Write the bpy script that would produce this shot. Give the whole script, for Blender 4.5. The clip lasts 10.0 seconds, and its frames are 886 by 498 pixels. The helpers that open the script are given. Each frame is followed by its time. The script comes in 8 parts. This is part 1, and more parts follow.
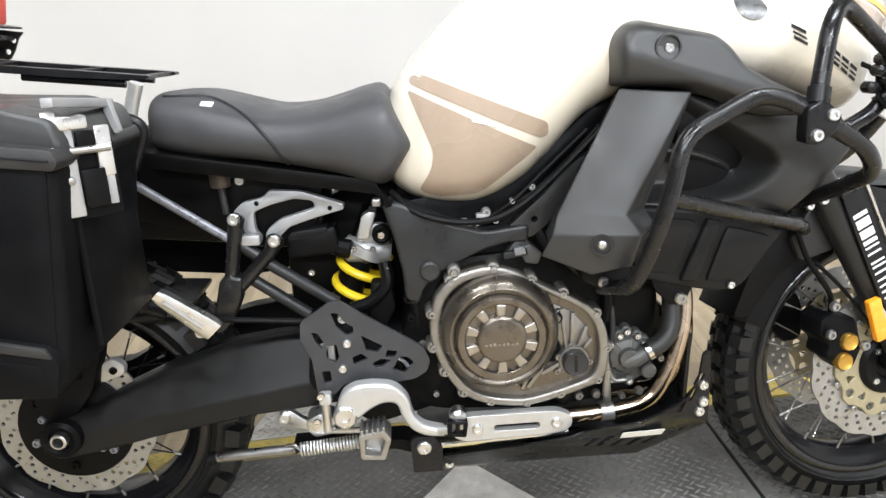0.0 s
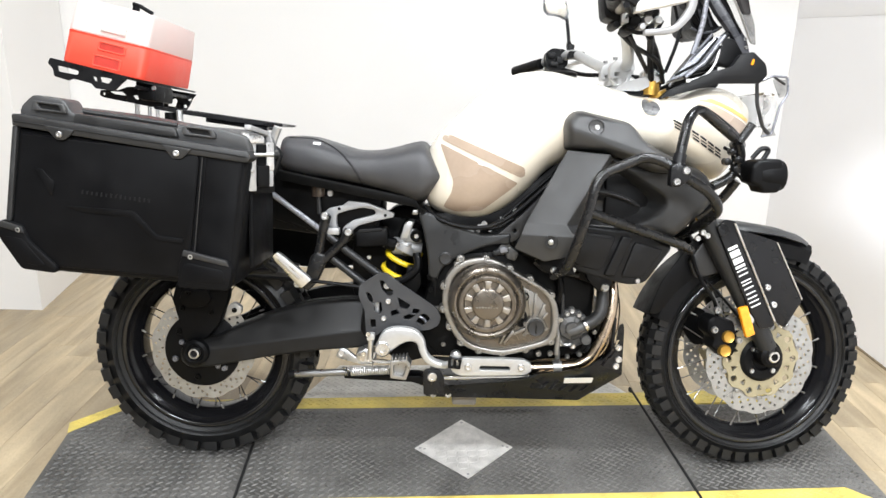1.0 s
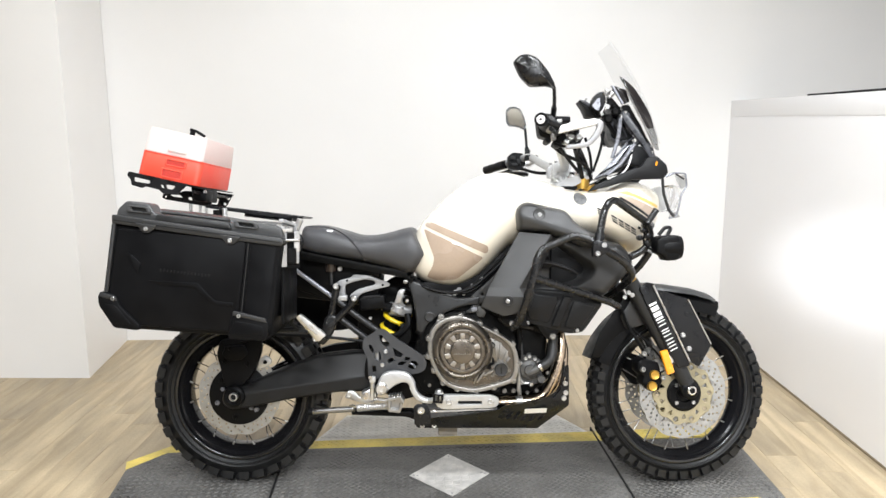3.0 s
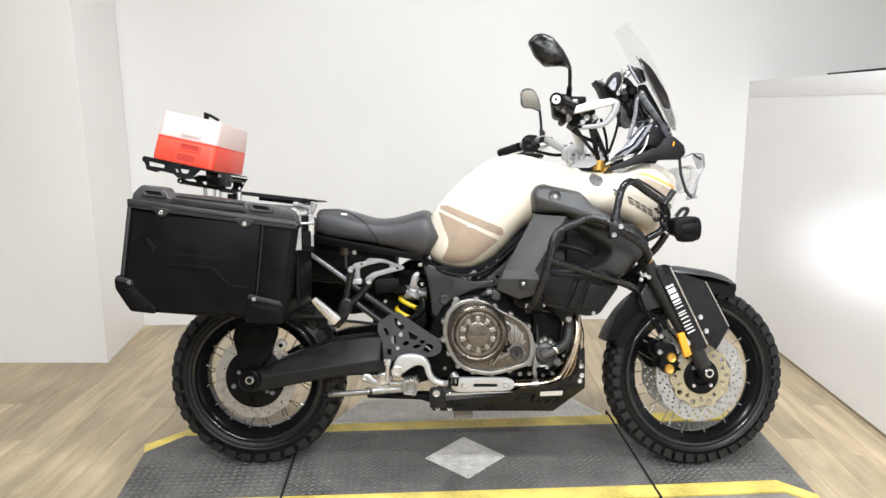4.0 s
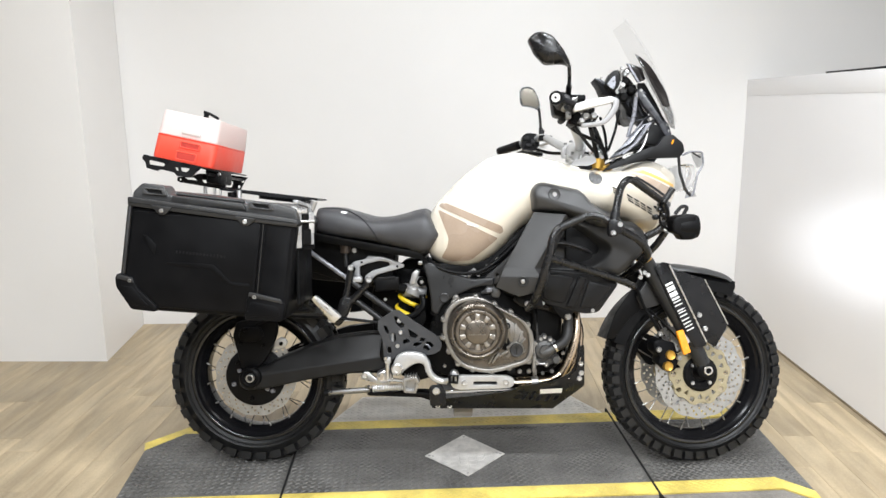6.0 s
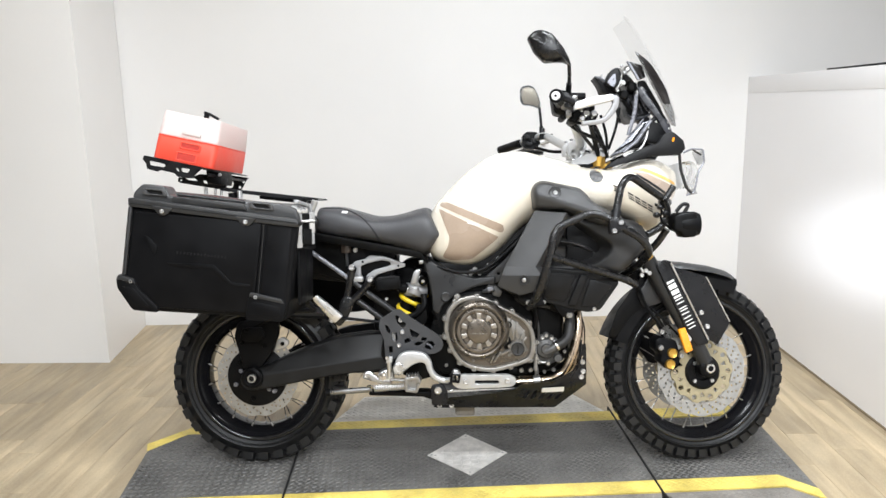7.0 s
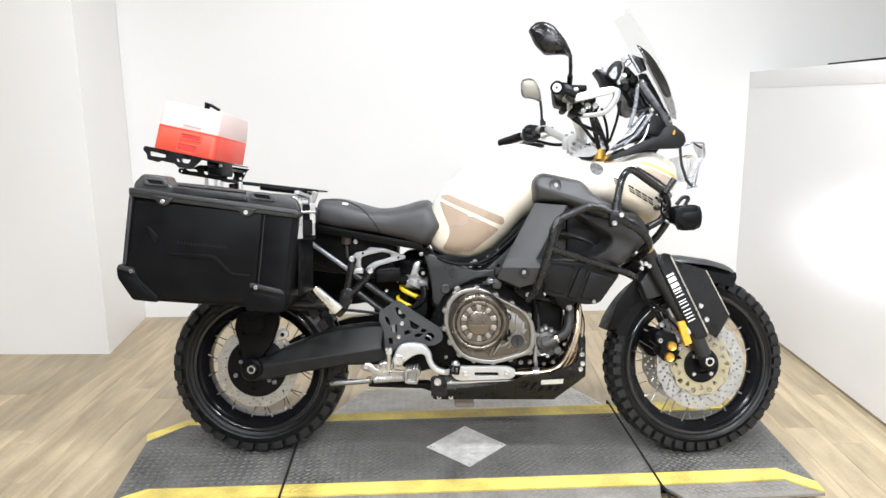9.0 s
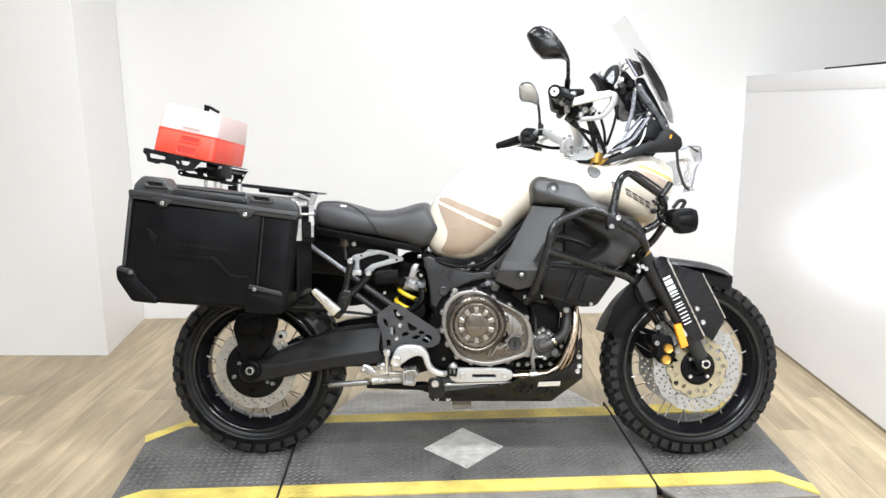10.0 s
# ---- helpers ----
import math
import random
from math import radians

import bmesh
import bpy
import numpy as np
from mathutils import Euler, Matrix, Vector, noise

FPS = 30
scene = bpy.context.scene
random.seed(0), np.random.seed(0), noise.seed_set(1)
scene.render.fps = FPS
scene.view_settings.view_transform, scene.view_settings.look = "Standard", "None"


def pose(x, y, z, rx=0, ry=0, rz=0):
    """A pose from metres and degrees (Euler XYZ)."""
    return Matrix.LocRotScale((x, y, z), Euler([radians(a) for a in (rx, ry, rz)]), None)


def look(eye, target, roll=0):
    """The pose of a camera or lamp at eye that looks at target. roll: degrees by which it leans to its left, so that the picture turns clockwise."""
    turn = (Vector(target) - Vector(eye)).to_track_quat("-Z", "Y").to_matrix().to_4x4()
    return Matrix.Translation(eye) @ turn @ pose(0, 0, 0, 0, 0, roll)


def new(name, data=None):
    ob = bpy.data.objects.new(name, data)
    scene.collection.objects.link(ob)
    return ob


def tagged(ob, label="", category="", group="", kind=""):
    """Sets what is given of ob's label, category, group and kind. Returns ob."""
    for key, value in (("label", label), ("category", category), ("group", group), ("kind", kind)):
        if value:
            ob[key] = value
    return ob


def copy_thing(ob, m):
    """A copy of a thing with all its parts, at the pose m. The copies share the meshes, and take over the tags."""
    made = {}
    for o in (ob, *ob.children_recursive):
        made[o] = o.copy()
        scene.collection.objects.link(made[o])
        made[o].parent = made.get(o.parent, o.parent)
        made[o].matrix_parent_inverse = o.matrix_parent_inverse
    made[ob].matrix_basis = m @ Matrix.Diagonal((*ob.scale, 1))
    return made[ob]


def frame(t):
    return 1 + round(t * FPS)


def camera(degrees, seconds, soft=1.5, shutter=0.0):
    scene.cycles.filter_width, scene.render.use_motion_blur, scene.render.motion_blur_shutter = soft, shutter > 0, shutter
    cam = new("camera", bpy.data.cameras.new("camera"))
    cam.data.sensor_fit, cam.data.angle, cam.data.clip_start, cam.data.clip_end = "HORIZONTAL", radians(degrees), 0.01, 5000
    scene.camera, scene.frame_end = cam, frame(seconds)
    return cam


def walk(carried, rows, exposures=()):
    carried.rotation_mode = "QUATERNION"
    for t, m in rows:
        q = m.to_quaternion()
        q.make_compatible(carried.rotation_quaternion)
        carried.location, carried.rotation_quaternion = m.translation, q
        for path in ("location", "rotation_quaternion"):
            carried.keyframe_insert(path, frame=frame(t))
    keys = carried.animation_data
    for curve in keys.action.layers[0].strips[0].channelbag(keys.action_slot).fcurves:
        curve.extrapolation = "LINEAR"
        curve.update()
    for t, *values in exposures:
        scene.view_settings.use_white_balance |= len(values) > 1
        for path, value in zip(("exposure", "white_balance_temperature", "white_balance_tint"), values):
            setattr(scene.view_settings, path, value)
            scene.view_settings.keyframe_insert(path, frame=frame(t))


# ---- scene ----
cam = camera(62.9, 10.0)
PATH = [
    (0, (0.635, -1.229, 1.118), (0.718, 0.595, 0.303), -2.6),
    (0.5, (0.686, -1.609, 1.142), (0.551, 0.25, 0.418), -0.1),
    (1, (0.66, -1.917, 1.155), (0.653, -0.001, 0.582), 1.2),
    (1.5, (0.651, -2.187, 1.206), (0.579, -0.232, 0.79), 0.1),
    (2, (0.737, -2.406, 1.225), (0.645, -0.445, 0.84), -0.5),
    (2.5, (0.729, -2.461, 1.246), (0.722, -0.49, 0.907), -0.0),
    (4, (0.721, -2.449, 1.23), (0.666, -0.488, 0.84), -0.6),
    (4.5, (0.717, -2.451, 1.229), (0.657, -0.49, 0.841), -0.7),
    (5, (0.719, -2.454, 1.227), (0.661, -0.491, 0.846), -0.8),
    (5.5, (0.717, -2.456, 1.227), (0.668, -0.496, 0.836), -0.5),
    (7, (0.721, -2.454, 1.224), (0.664, -0.493, 0.832), -1.0),
    (7.5, (0.725, -2.453, 1.221), (0.671, -0.493, 0.825), -0.7),
    (8, (0.72, -2.451, 1.219), (0.666, -0.492, 0.821), -0.5),
    (8.5, (0.723, -2.452, 1.22), (0.669, -0.494, 0.816), -0.8),
    (9, (0.719, -2.458, 1.213), (0.663, -0.5, 0.809), -0.7),
    (9.5, (0.717, -2.462, 1.216), (0.664, -0.504, 0.811), -0.6),
    (10, (0.72, -2.47, 1.216), (0.669, -0.511, 0.818), -0.5),
]
EXPOSURE = [(0.0, -0.14, 6380, 10), (1.0, -0.05, 6450, 10), (2.5, -0.08, 6480, 10), (4.0, -0.28, 6480, 10), (7.0, -0.28, 6400, 10), (8.0, -0.15, 6340, 10), (9.0, -0.08, 6340, 10), (10.0, -0.08, 6340, 10)]
walk(cam, [(t, look(eye, target, roll)) for t, eye, target, roll in PATH], EXPOSURE)

# ---- world and lights ----
world = bpy.data.worlds.new("world")
scene.world = world
world.use_nodes = True
bg = world.node_tree.nodes["Background"]
bg.inputs["Color"].default_value = (1.0, 0.97, 0.93, 1)
bg.inputs["Strength"].default_value = 0.03


def area_lamp(name, x, y, z, w, d, power, color, target=None):
    data = bpy.data.lights.new(name, "AREA")
    data.shape, data.size, data.size_y, data.energy, data.color = "RECTANGLE", w, d, power, color
    ob = new(name, data)
    ob.matrix_basis = look((x, y, z), target or (x, y + 0.001, 0))
    return ob


# added spot with no known source, making the bright patch low on the partition
patch_spot = bpy.data.lights.new("doorway_light", "SPOT")
patch_spot.energy, patch_spot.spot_size, patch_spot.spot_blend, patch_spot.shadow_soft_size, patch_spot.color = 4300, radians(4.8), 1.0, 0.10, (0.90, 0.94, 1.0)
new("doorway_light", patch_spot).matrix_basis = look((0.35, -5.7, 1.55), (2.37, 0.50, 0.62))

# three rows of ceiling tube fittings
WARM = (0.91, 0.955, 1.0)
LAMPS = [(-0.15, -0.35, 32), (1.70, -0.35, 62), (-0.2, -1.95, 52), (1.70, -1.95, 72), (-0.1, -4.1, 128), (1.6, -4.1, 184)]
for lx, ly, power in LAMPS:
    area_lamp("tube_lamp", lx, ly, 2.90, 1.15, 0.26, power, WARM)

# ---- materials ----
def mat(name, color, rough=0.5, metal=0.0, scale=12.0, vary=0.12, bump=0.0, bump_scale=60.0, coat=0.0, rough_vary=0.12,
        random_vary=0.0, stretch=(1, 1, 1), spec=0.5):
    """Principled surface: base colour broken up by two scales of noise, uneven gloss, fine relief."""
    m = bpy.data.materials.new(name)
    m.use_nodes = True
    nt = m.node_tree
    n, ln = nt.nodes, nt.links
    p = n["Principled BSDF"]
    co = n.new("ShaderNodeTexCoord")
    mp = n.new("ShaderNodeMapping")
    mp.inputs["Scale"].default_value = stretch
    ln.new(co.outputs["Object"], mp.inputs["Vector"])
    big, fine = n.new("ShaderNodeTexNoise"), n.new("ShaderNodeTexNoise")
    big.inputs["Scale"].default_value, big.inputs["Detail"].default_value = scale, 4
    fine.inputs["Scale"].default_value, fine.inputs["Detail"].default_value = bump_scale * 2, 3
    for t in (big, fine):
        ln.new(mp.outputs["Vector"], t.inputs["Vector"])
    mix = n.new("ShaderNodeMath")
    mix.operation = "MULTIPLY_ADD"
    ln.new(big.outputs["Fac"], mix.inputs[0])
    mix.inputs[1].default_value = 0.7
    half = n.new("ShaderNodeMath")
    half.operation = "MULTIPLY"
    ln.new(fine.outputs["Fac"], half.inputs[0])
    half.inputs[1].default_value = 0.3
    ln.new(half.outputs[0], mix.inputs[2])
    ramp = n.new("ShaderNodeMapRange")
    ramp.inputs["From Min"].default_value, ramp.inputs["From Max"].default_value = 0.25, 0.75
    ramp.inputs["To Min"].default_value, ramp.inputs["To Max"].default_value = 1 - vary, 1 + vary
    ln.new(mix.outputs[0], ramp.inputs["Value"])
    value = ramp.outputs[0]
    if random_vary:
        info = n.new("ShaderNodeObjectInfo")
        r2 = n.new("ShaderNodeMapRange")
        r2.inputs["To Min"].default_value, r2.inputs["To Max"].default_value = 1 - random_vary, 1 + random_vary
        ln.new(info.outputs["Random"], r2.inputs["Value"])
        mul = n.new("ShaderNodeMath")
        mul.operation = "MULTIPLY"
        ln.new(value, mul.inputs[0])
        ln.new(r2.outputs[0], mul.inputs[1])
        value = mul.outputs[0]
    tint = n.new("ShaderNodeVectorMath")
    tint.operation = "SCALE"
    tint.inputs[0].default_value = color
    ln.new(value, tint.inputs["Scale"])
    ln.new(tint.outputs[0], p.inputs["Base Color"])
    rr = n.new("ShaderNodeMapRange")
    rr.inputs["From Min"].default_value, rr.inputs["From Max"].default_value = 0.3, 0.7
    rr.inputs["To Min"].default_value, rr.inputs["To Max"].default_value = max(0.02, rough - rough_vary), min(1, rough + rough_vary)
    ln.new(big.outputs["Fac"], rr.inputs["Value"])
    ln.new(rr.outputs[0], p.inputs["Roughness"])
    p.inputs["Metallic"].default_value = metal
    p.inputs["Coat Weight"].default_value = coat
    p.inputs["Coat Roughness"].default_value = 0.08
    p.inputs["Specular IOR Level"].default_value = spec
    if bump:
        b = n.new("ShaderNodeBump")
        b.inputs["Strength"].default_value, b.inputs["Distance"].default_value = bump, 0.002
        f2 = n.new("ShaderNodeTexNoise")
        f2.inputs["Scale"].default_value = bump_scale
        ln.new(mp.outputs["Vector"], f2.inputs["Vector"])
        ln.new(f2.outputs["Fac"], b.inputs["Height"])
        ln.new(b.outputs[0], p.inputs["Normal"])
    return m


def glow(name, color, strength):
    m = bpy.data.materials.new(name)
    m.use_nodes = True
    p = m.node_tree.nodes["Principled BSDF"]
    p.inputs["Base Color"].default_value = (*color, 1)
    p.inputs["Emission Color"].default_value = (*color, 1)
    p.inputs["Emission Strength"].default_value = strength
    return m


def clear(name, color, rough=0.02, trans=1.0):
    m = bpy.data.materials.new(name)
    m.use_nodes = True
    p = m.node_tree.nodes["Principled BSDF"]
    p.inputs["Base Color"].default_value = (*color, 1)
    p.inputs["Roughness"].default_value = rough
    p.inputs["Transmission Weight"].default_value = trans
    p.inputs["IOR"].default_value = 1.2
    return m


def sheet(name, gloss, base=0.6):
    """Thin clear plastic: lets the view through, with a faint gloss and haze."""
    m = bpy.data.materials.new(name)
    m.use_nodes = True
    n, ln = m.node_tree.nodes, m.node_tree.links
    n.remove(n["Principled BSDF"])
    a, b, mix = n.new("ShaderNodeBsdfTransparent"), n.new("ShaderNodeBsdfPrincipled"), n.new("ShaderNodeMixShader")
    a.inputs["Color"].default_value = (0.985, 0.985, 0.985, 1)
    b.inputs["Base Color"].default_value = (base, base, base, 1)
    b.inputs["Roughness"].default_value = 0.1
    mix.inputs["Fac"].default_value = gloss
    ln.new(a.outputs[0], mix.inputs[1])
    ln.new(b.outputs[0], mix.inputs[2])
    ln.new(mix.outputs[0], n["Material Output"].inputs["Surface"])
    return m


M_WALL = mat("wall_paint", (0.80, 0.787, 0.770), 0.38, scale=1.6, vary=0.035, bump=0.08, bump_scale=140, rough_vary=0.08)
M_WALL_GLOSS = mat("wall_panel", (0.845, 0.835, 0.838), 0.44, scale=1.3, vary=0.03, bump=0.9, bump_scale=2.2, rough_vary=0.08, stretch=(1, 0.45, 1), spec=0.42)
# whiter than the other walls, offsetting the shade on the return
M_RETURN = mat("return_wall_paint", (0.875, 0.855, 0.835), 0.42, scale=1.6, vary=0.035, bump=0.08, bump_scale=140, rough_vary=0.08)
# unseen ceiling and far walls stay grey so little light bounces back
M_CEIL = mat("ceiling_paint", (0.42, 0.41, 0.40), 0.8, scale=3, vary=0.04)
M_DARKWALL = mat("far_wall_paint", (0.30, 0.29, 0.28), 0.7, scale=2, vary=0.06)
M_JOINT = mat("plank_joint", (0.23, 0.18, 0.12), 0.8, scale=9, vary=0.2)
M_DECK = mat("deck_rubber", (0.100, 0.096, 0.089), 0.55, scale=5.0, vary=1.1, bump=0.35, bump_scale=320, rough_vary=0.2)
# tread bars a little lighter than the deck between them
M_TREAD = mat("worn_tread_bar", (0.112, 0.108, 0.101), 0.52, 0.0, scale=7, vary=0.9, rough_vary=0.15)
M_YELLOW = mat("yellow_paint", (0.62, 0.485, 0.115), 0.5, scale=9, vary=0.5, bump=0.2, bump_scale=180)
M_PLATE = mat("tread_plate", (0.58, 0.56, 0.53), 0.42, 0.15, scale=22, vary=0.45, bump=0.3, bump_scale=200)
M_FLAP = mat("worn_flap", (0.20, 0.185, 0.165), 0.5, 0.1, scale=9, vary=0.4, bump=0.25, bump_scale=220)
# near-black for joint rubber, and painted shade for gaps and hollows
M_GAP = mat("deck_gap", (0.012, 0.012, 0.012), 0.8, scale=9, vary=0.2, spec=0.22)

M_BLACK = mat("black_plastic", (0.0036, 0.0036, 0.004), 0.42, scale=30, vary=0.25, bump=0.10, bump_scale=700, spec=0.13)
M_GREYPLAST = mat("grey_plastic", (0.022, 0.0218, 0.022), 0.43, scale=24, vary=0.18, bump=0.12, bump_scale=800, spec=0.42)
M_FAIR = mat("sheen_plastic", (0.043, 0.043, 0.0435), 0.40, scale=24, vary=0.15, bump=0.10, bump_scale=800, spec=0.47)
M_PANEL = mat("panel_plastic", (0.034, 0.0338, 0.0338), 0.43, scale=24, vary=0.18, bump=0.12, bump_scale=800, spec=0.42)
M_BUMPER = mat("bumper_plastic", (0.0085, 0.0085, 0.009), 0.45, scale=24, vary=0.2, bump=0.12, bump_scale=700, spec=0.2)
M_LIP = mat("rim_lip_black", (0.008, 0.008, 0.0085), 0.16, 0.0, scale=20, vary=0.2, rough_vary=0.04, coat=0.25, spec=0.4)
M_SATIN = mat("satin_black_metal", (0.008, 0.008, 0.009), 0.33, 0.1, scale=26, vary=0.25, spec=0.32)
M_TUBE = mat("black_powder_coat", (0.008, 0.008, 0.0085), 0.27, 0.0, scale=30, vary=0.2, bump=0.08, bump_scale=600, spec=0.42)
M_RUBBER = mat("tyre_rubber", (0.009, 0.009, 0.0093), 0.46, scale=20, vary=0.3, bump=0.2, bump_scale=300, spec=0.36)
M_RIM = mat("rim_black", (0.006, 0.006, 0.007), 0.20, 0.0, scale=20, vary=0.2, rough_vary=0.05, coat=0.1, spec=0.25)
M_ALU = mat("aluminium", (0.66, 0.66, 0.66), 0.34, 1.0, scale=40, vary=0.12, bump=0.05, bump_scale=500)
M_SILVER = mat("silver_paint", (0.52, 0.52, 0.515), 0.34, 0.6, scale=90, vary=0.07, rough_vary=0.06)
M_CAST = mat("cast_alloy", (0.42, 0.42, 0.42), 0.40, 0.5, scale=60, vary=0.08, bump=0.1, bump_scale=700)
M_HANGER = mat("hanger_alloy", (0.34, 0.34, 0.345), 0.45, 0.3, scale=60, vary=0.08, bump=0.1, bump_scale=700)
M_DULLSTEEL = mat("dull_stand_steel", (0.30, 0.30, 0.30), 0.32, 1.0, scale=40, vary=0.2)
M_GREYMETAL = mat("grey_metal", (0.22, 0.225, 0.25), 0.30, 0.4, scale=60, vary=0.12)
M_CHROME = mat("polished_steel", (0.70, 0.69, 0.67), 0.16, 1.0, scale=30, vary=0.1, rough_vary=0.06)
M_HEADER = mat("heat_tinted_steel", (0.46, 0.37, 0.28), 0.20, 1.0, scale=14, vary=0.45, rough_vary=0.10)
M_STEEL = mat("brushed_steel", (0.36, 0.355, 0.345), 0.36, 0.9, scale=50, vary=0.15, bump=0.08, bump_scale=420)
M_DISC = mat("brake_disc_steel", (0.42, 0.424, 0.424), 0.38, 0.85, scale=50, vary=0.18, bump=0.08, bump_scale=420)
M_BRONZE = mat("bronze_engine", (0.168, 0.148, 0.125), 0.32, 0.9, scale=30, vary=0.2, bump=0.05, bump_scale=400)
# bronze lightened to carry the highlights on the clutch lugs
M_LUG = mat("polished_bronze", (0.40, 0.375, 0.345), 0.30, 0.95, scale=30, vary=0.15)
M_CASE = mat("engine_case", (0.285, 0.272, 0.252), 0.38, 0.85, scale=30, vary=0.22, bump=0.06, bump_scale=500)
M_PUMP = mat("pump_casting", (0.085, 0.084, 0.082), 0.42, 0.35, scale=60, vary=0.25, bump=0.12, bump_scale=600)
M_ENGDARK = mat("engine_dark", (0.0042, 0.0041, 0.0040), 0.42, 0.05, scale=30, vary=0.3, bump=0.12, bump_scale=400, spec=0.09)
M_GOLD = mat("gold_anodised", (0.58, 0.35, 0.075), 0.34, 0.9, scale=30, vary=0.12)
M_CARRIER = mat("disc_carrier", (0.36, 0.315, 0.205), 0.42, 0.3, scale=30, vary=0.12)
M_CREAM = mat("cream_paint", (0.76, 0.70, 0.59), 0.26, scale=4, vary=0.03, coat=0.6, rough_vary=0.05)
M_TAUPE = mat("taupe_decal", (0.40, 0.31, 0.24), 0.30, scale=6, vary=0.10, coat=0.5)
M_ORANGE = mat("orange_decal", (0.78, 0.47, 0.14), 0.35, scale=12, vary=0.05)
M_SEAT = mat("seat_vinyl", (0.046, 0.046, 0.049), 0.42, scale=16, vary=0.18, bump=0.35, bump_scale=900, spec=0.45)
M_CASEBLK = mat("pannier_black", (0.0055, 0.0055, 0.006), 0.40, 0.0, scale=14, vary=0.3, bump=0.10, bump_scale=500, spec=0.07)
M_YSPRING = mat("yellow_spring", (0.80, 0.58, 0.02), 0.35, scale=40, vary=0.1)
M_FLAPPALE = mat("pale_worn_plate", (0.66, 0.645, 0.61), 0.45, 0.1, scale=14, vary=0.30, bump=0.2, bump_scale=200)
M_SLATE = mat("slate_plate", (0.020, 0.0205, 0.0215), 0.38, 0.1, scale=30, vary=0.2, bump=0.08, bump_scale=600, spec=0.38)
M_ARM = mat("swingarm_coat", (0.0100, 0.0098, 0.0097), 0.42, scale=30, vary=0.25, bump=0.08, bump_scale=600, spec=0.26)
M_GUARD = mat("guard_slate", (0.040, 0.041, 0.044), 0.42, 0.1, scale=30, vary=0.2, bump=0.08, bump_scale=600, spec=0.42)
M_AMBER = mat("amber_reflector", (0.95, 0.36, 0.02), 0.18, scale=60, vary=0.12, coat=0.6)
M_RED = mat("red_plastic", (0.86, 0.085, 0.050), 0.45, scale=14, vary=0.06, bump=0.05, bump_scale=300, spec=0.35)
# darker red for the shade inside the box's finger recesses
M_REDDARK = mat("worn_red_plastic", (0.50, 0.035, 0.022), 0.5, scale=30, vary=0.2)
M_WHITEP = mat("white_plastic", (0.74, 0.73, 0.715), 0.42, scale=14, vary=0.06, spec=0.4)
M_WHITE = mat("white_print", (0.85, 0.85, 0.84), 0.5, scale=30, vary=0.05)
M_INK = mat("black_print", (0.02, 0.02, 0.022), 0.4, scale=30, vary=0.1, spec=0.22)
M_EMBLEM = mat("emblem_print", (0.10, 0.10, 0.10), 0.35, scale=160, vary=0.9)
M_MIRROR = mat("mirror_glass", (0.235, 0.215, 0.180), 0.08, 0.75, scale=8, vary=0.03, rough_vary=0.02)
def milky(name, color, through_share):
    """Cloudy white plastic that lets part of the light pass."""
    m = mat(name, color, 0.45, scale=14, vary=0.04)
    n, ln = m.node_tree.nodes, m.node_tree.links
    t, mix = n.new("ShaderNodeBsdfTranslucent"), n.new("ShaderNodeMixShader")
    t.inputs["Color"].default_value = (*color, 1)
    mix.inputs["Fac"].default_value = through_share
    ln.new(n["Principled BSDF"].outputs[0], mix.inputs[1])
    ln.new(t.outputs[0], mix.inputs[2])
    ln.new(mix.outputs[0], n["Material Output"].inputs["Surface"])
    return m


M_LIDPLAST = milky("cloudy_lid_plastic", (0.86, 0.83, 0.80), 0.45)
M_SCREEN = sheet("clear_screen", 0.065, 0.5)
M_SMOKE = mat("smoked_screen", (0.016, 0.014, 0.014), 0.2, scale=12, vary=0.15, coat=0.35, spec=0.4)
M_COCKPIT = mat("cockpit_sheen_plastic", (0.046, 0.047, 0.055), 0.30, scale=40, vary=0.3, bump=0.08, bump_scale=500, spec=0.5)
M_HAZE = sheet("tinted_screen_foot", 0.42, 0.06)
M_LENS = clear("lamp_lens", (0.96, 0.97, 0.98), 0.04)
M_BROWNFLUID = mat("brown_reservoir", (0.055, 0.040, 0.032), 0.35, scale=30, vary=0.2)


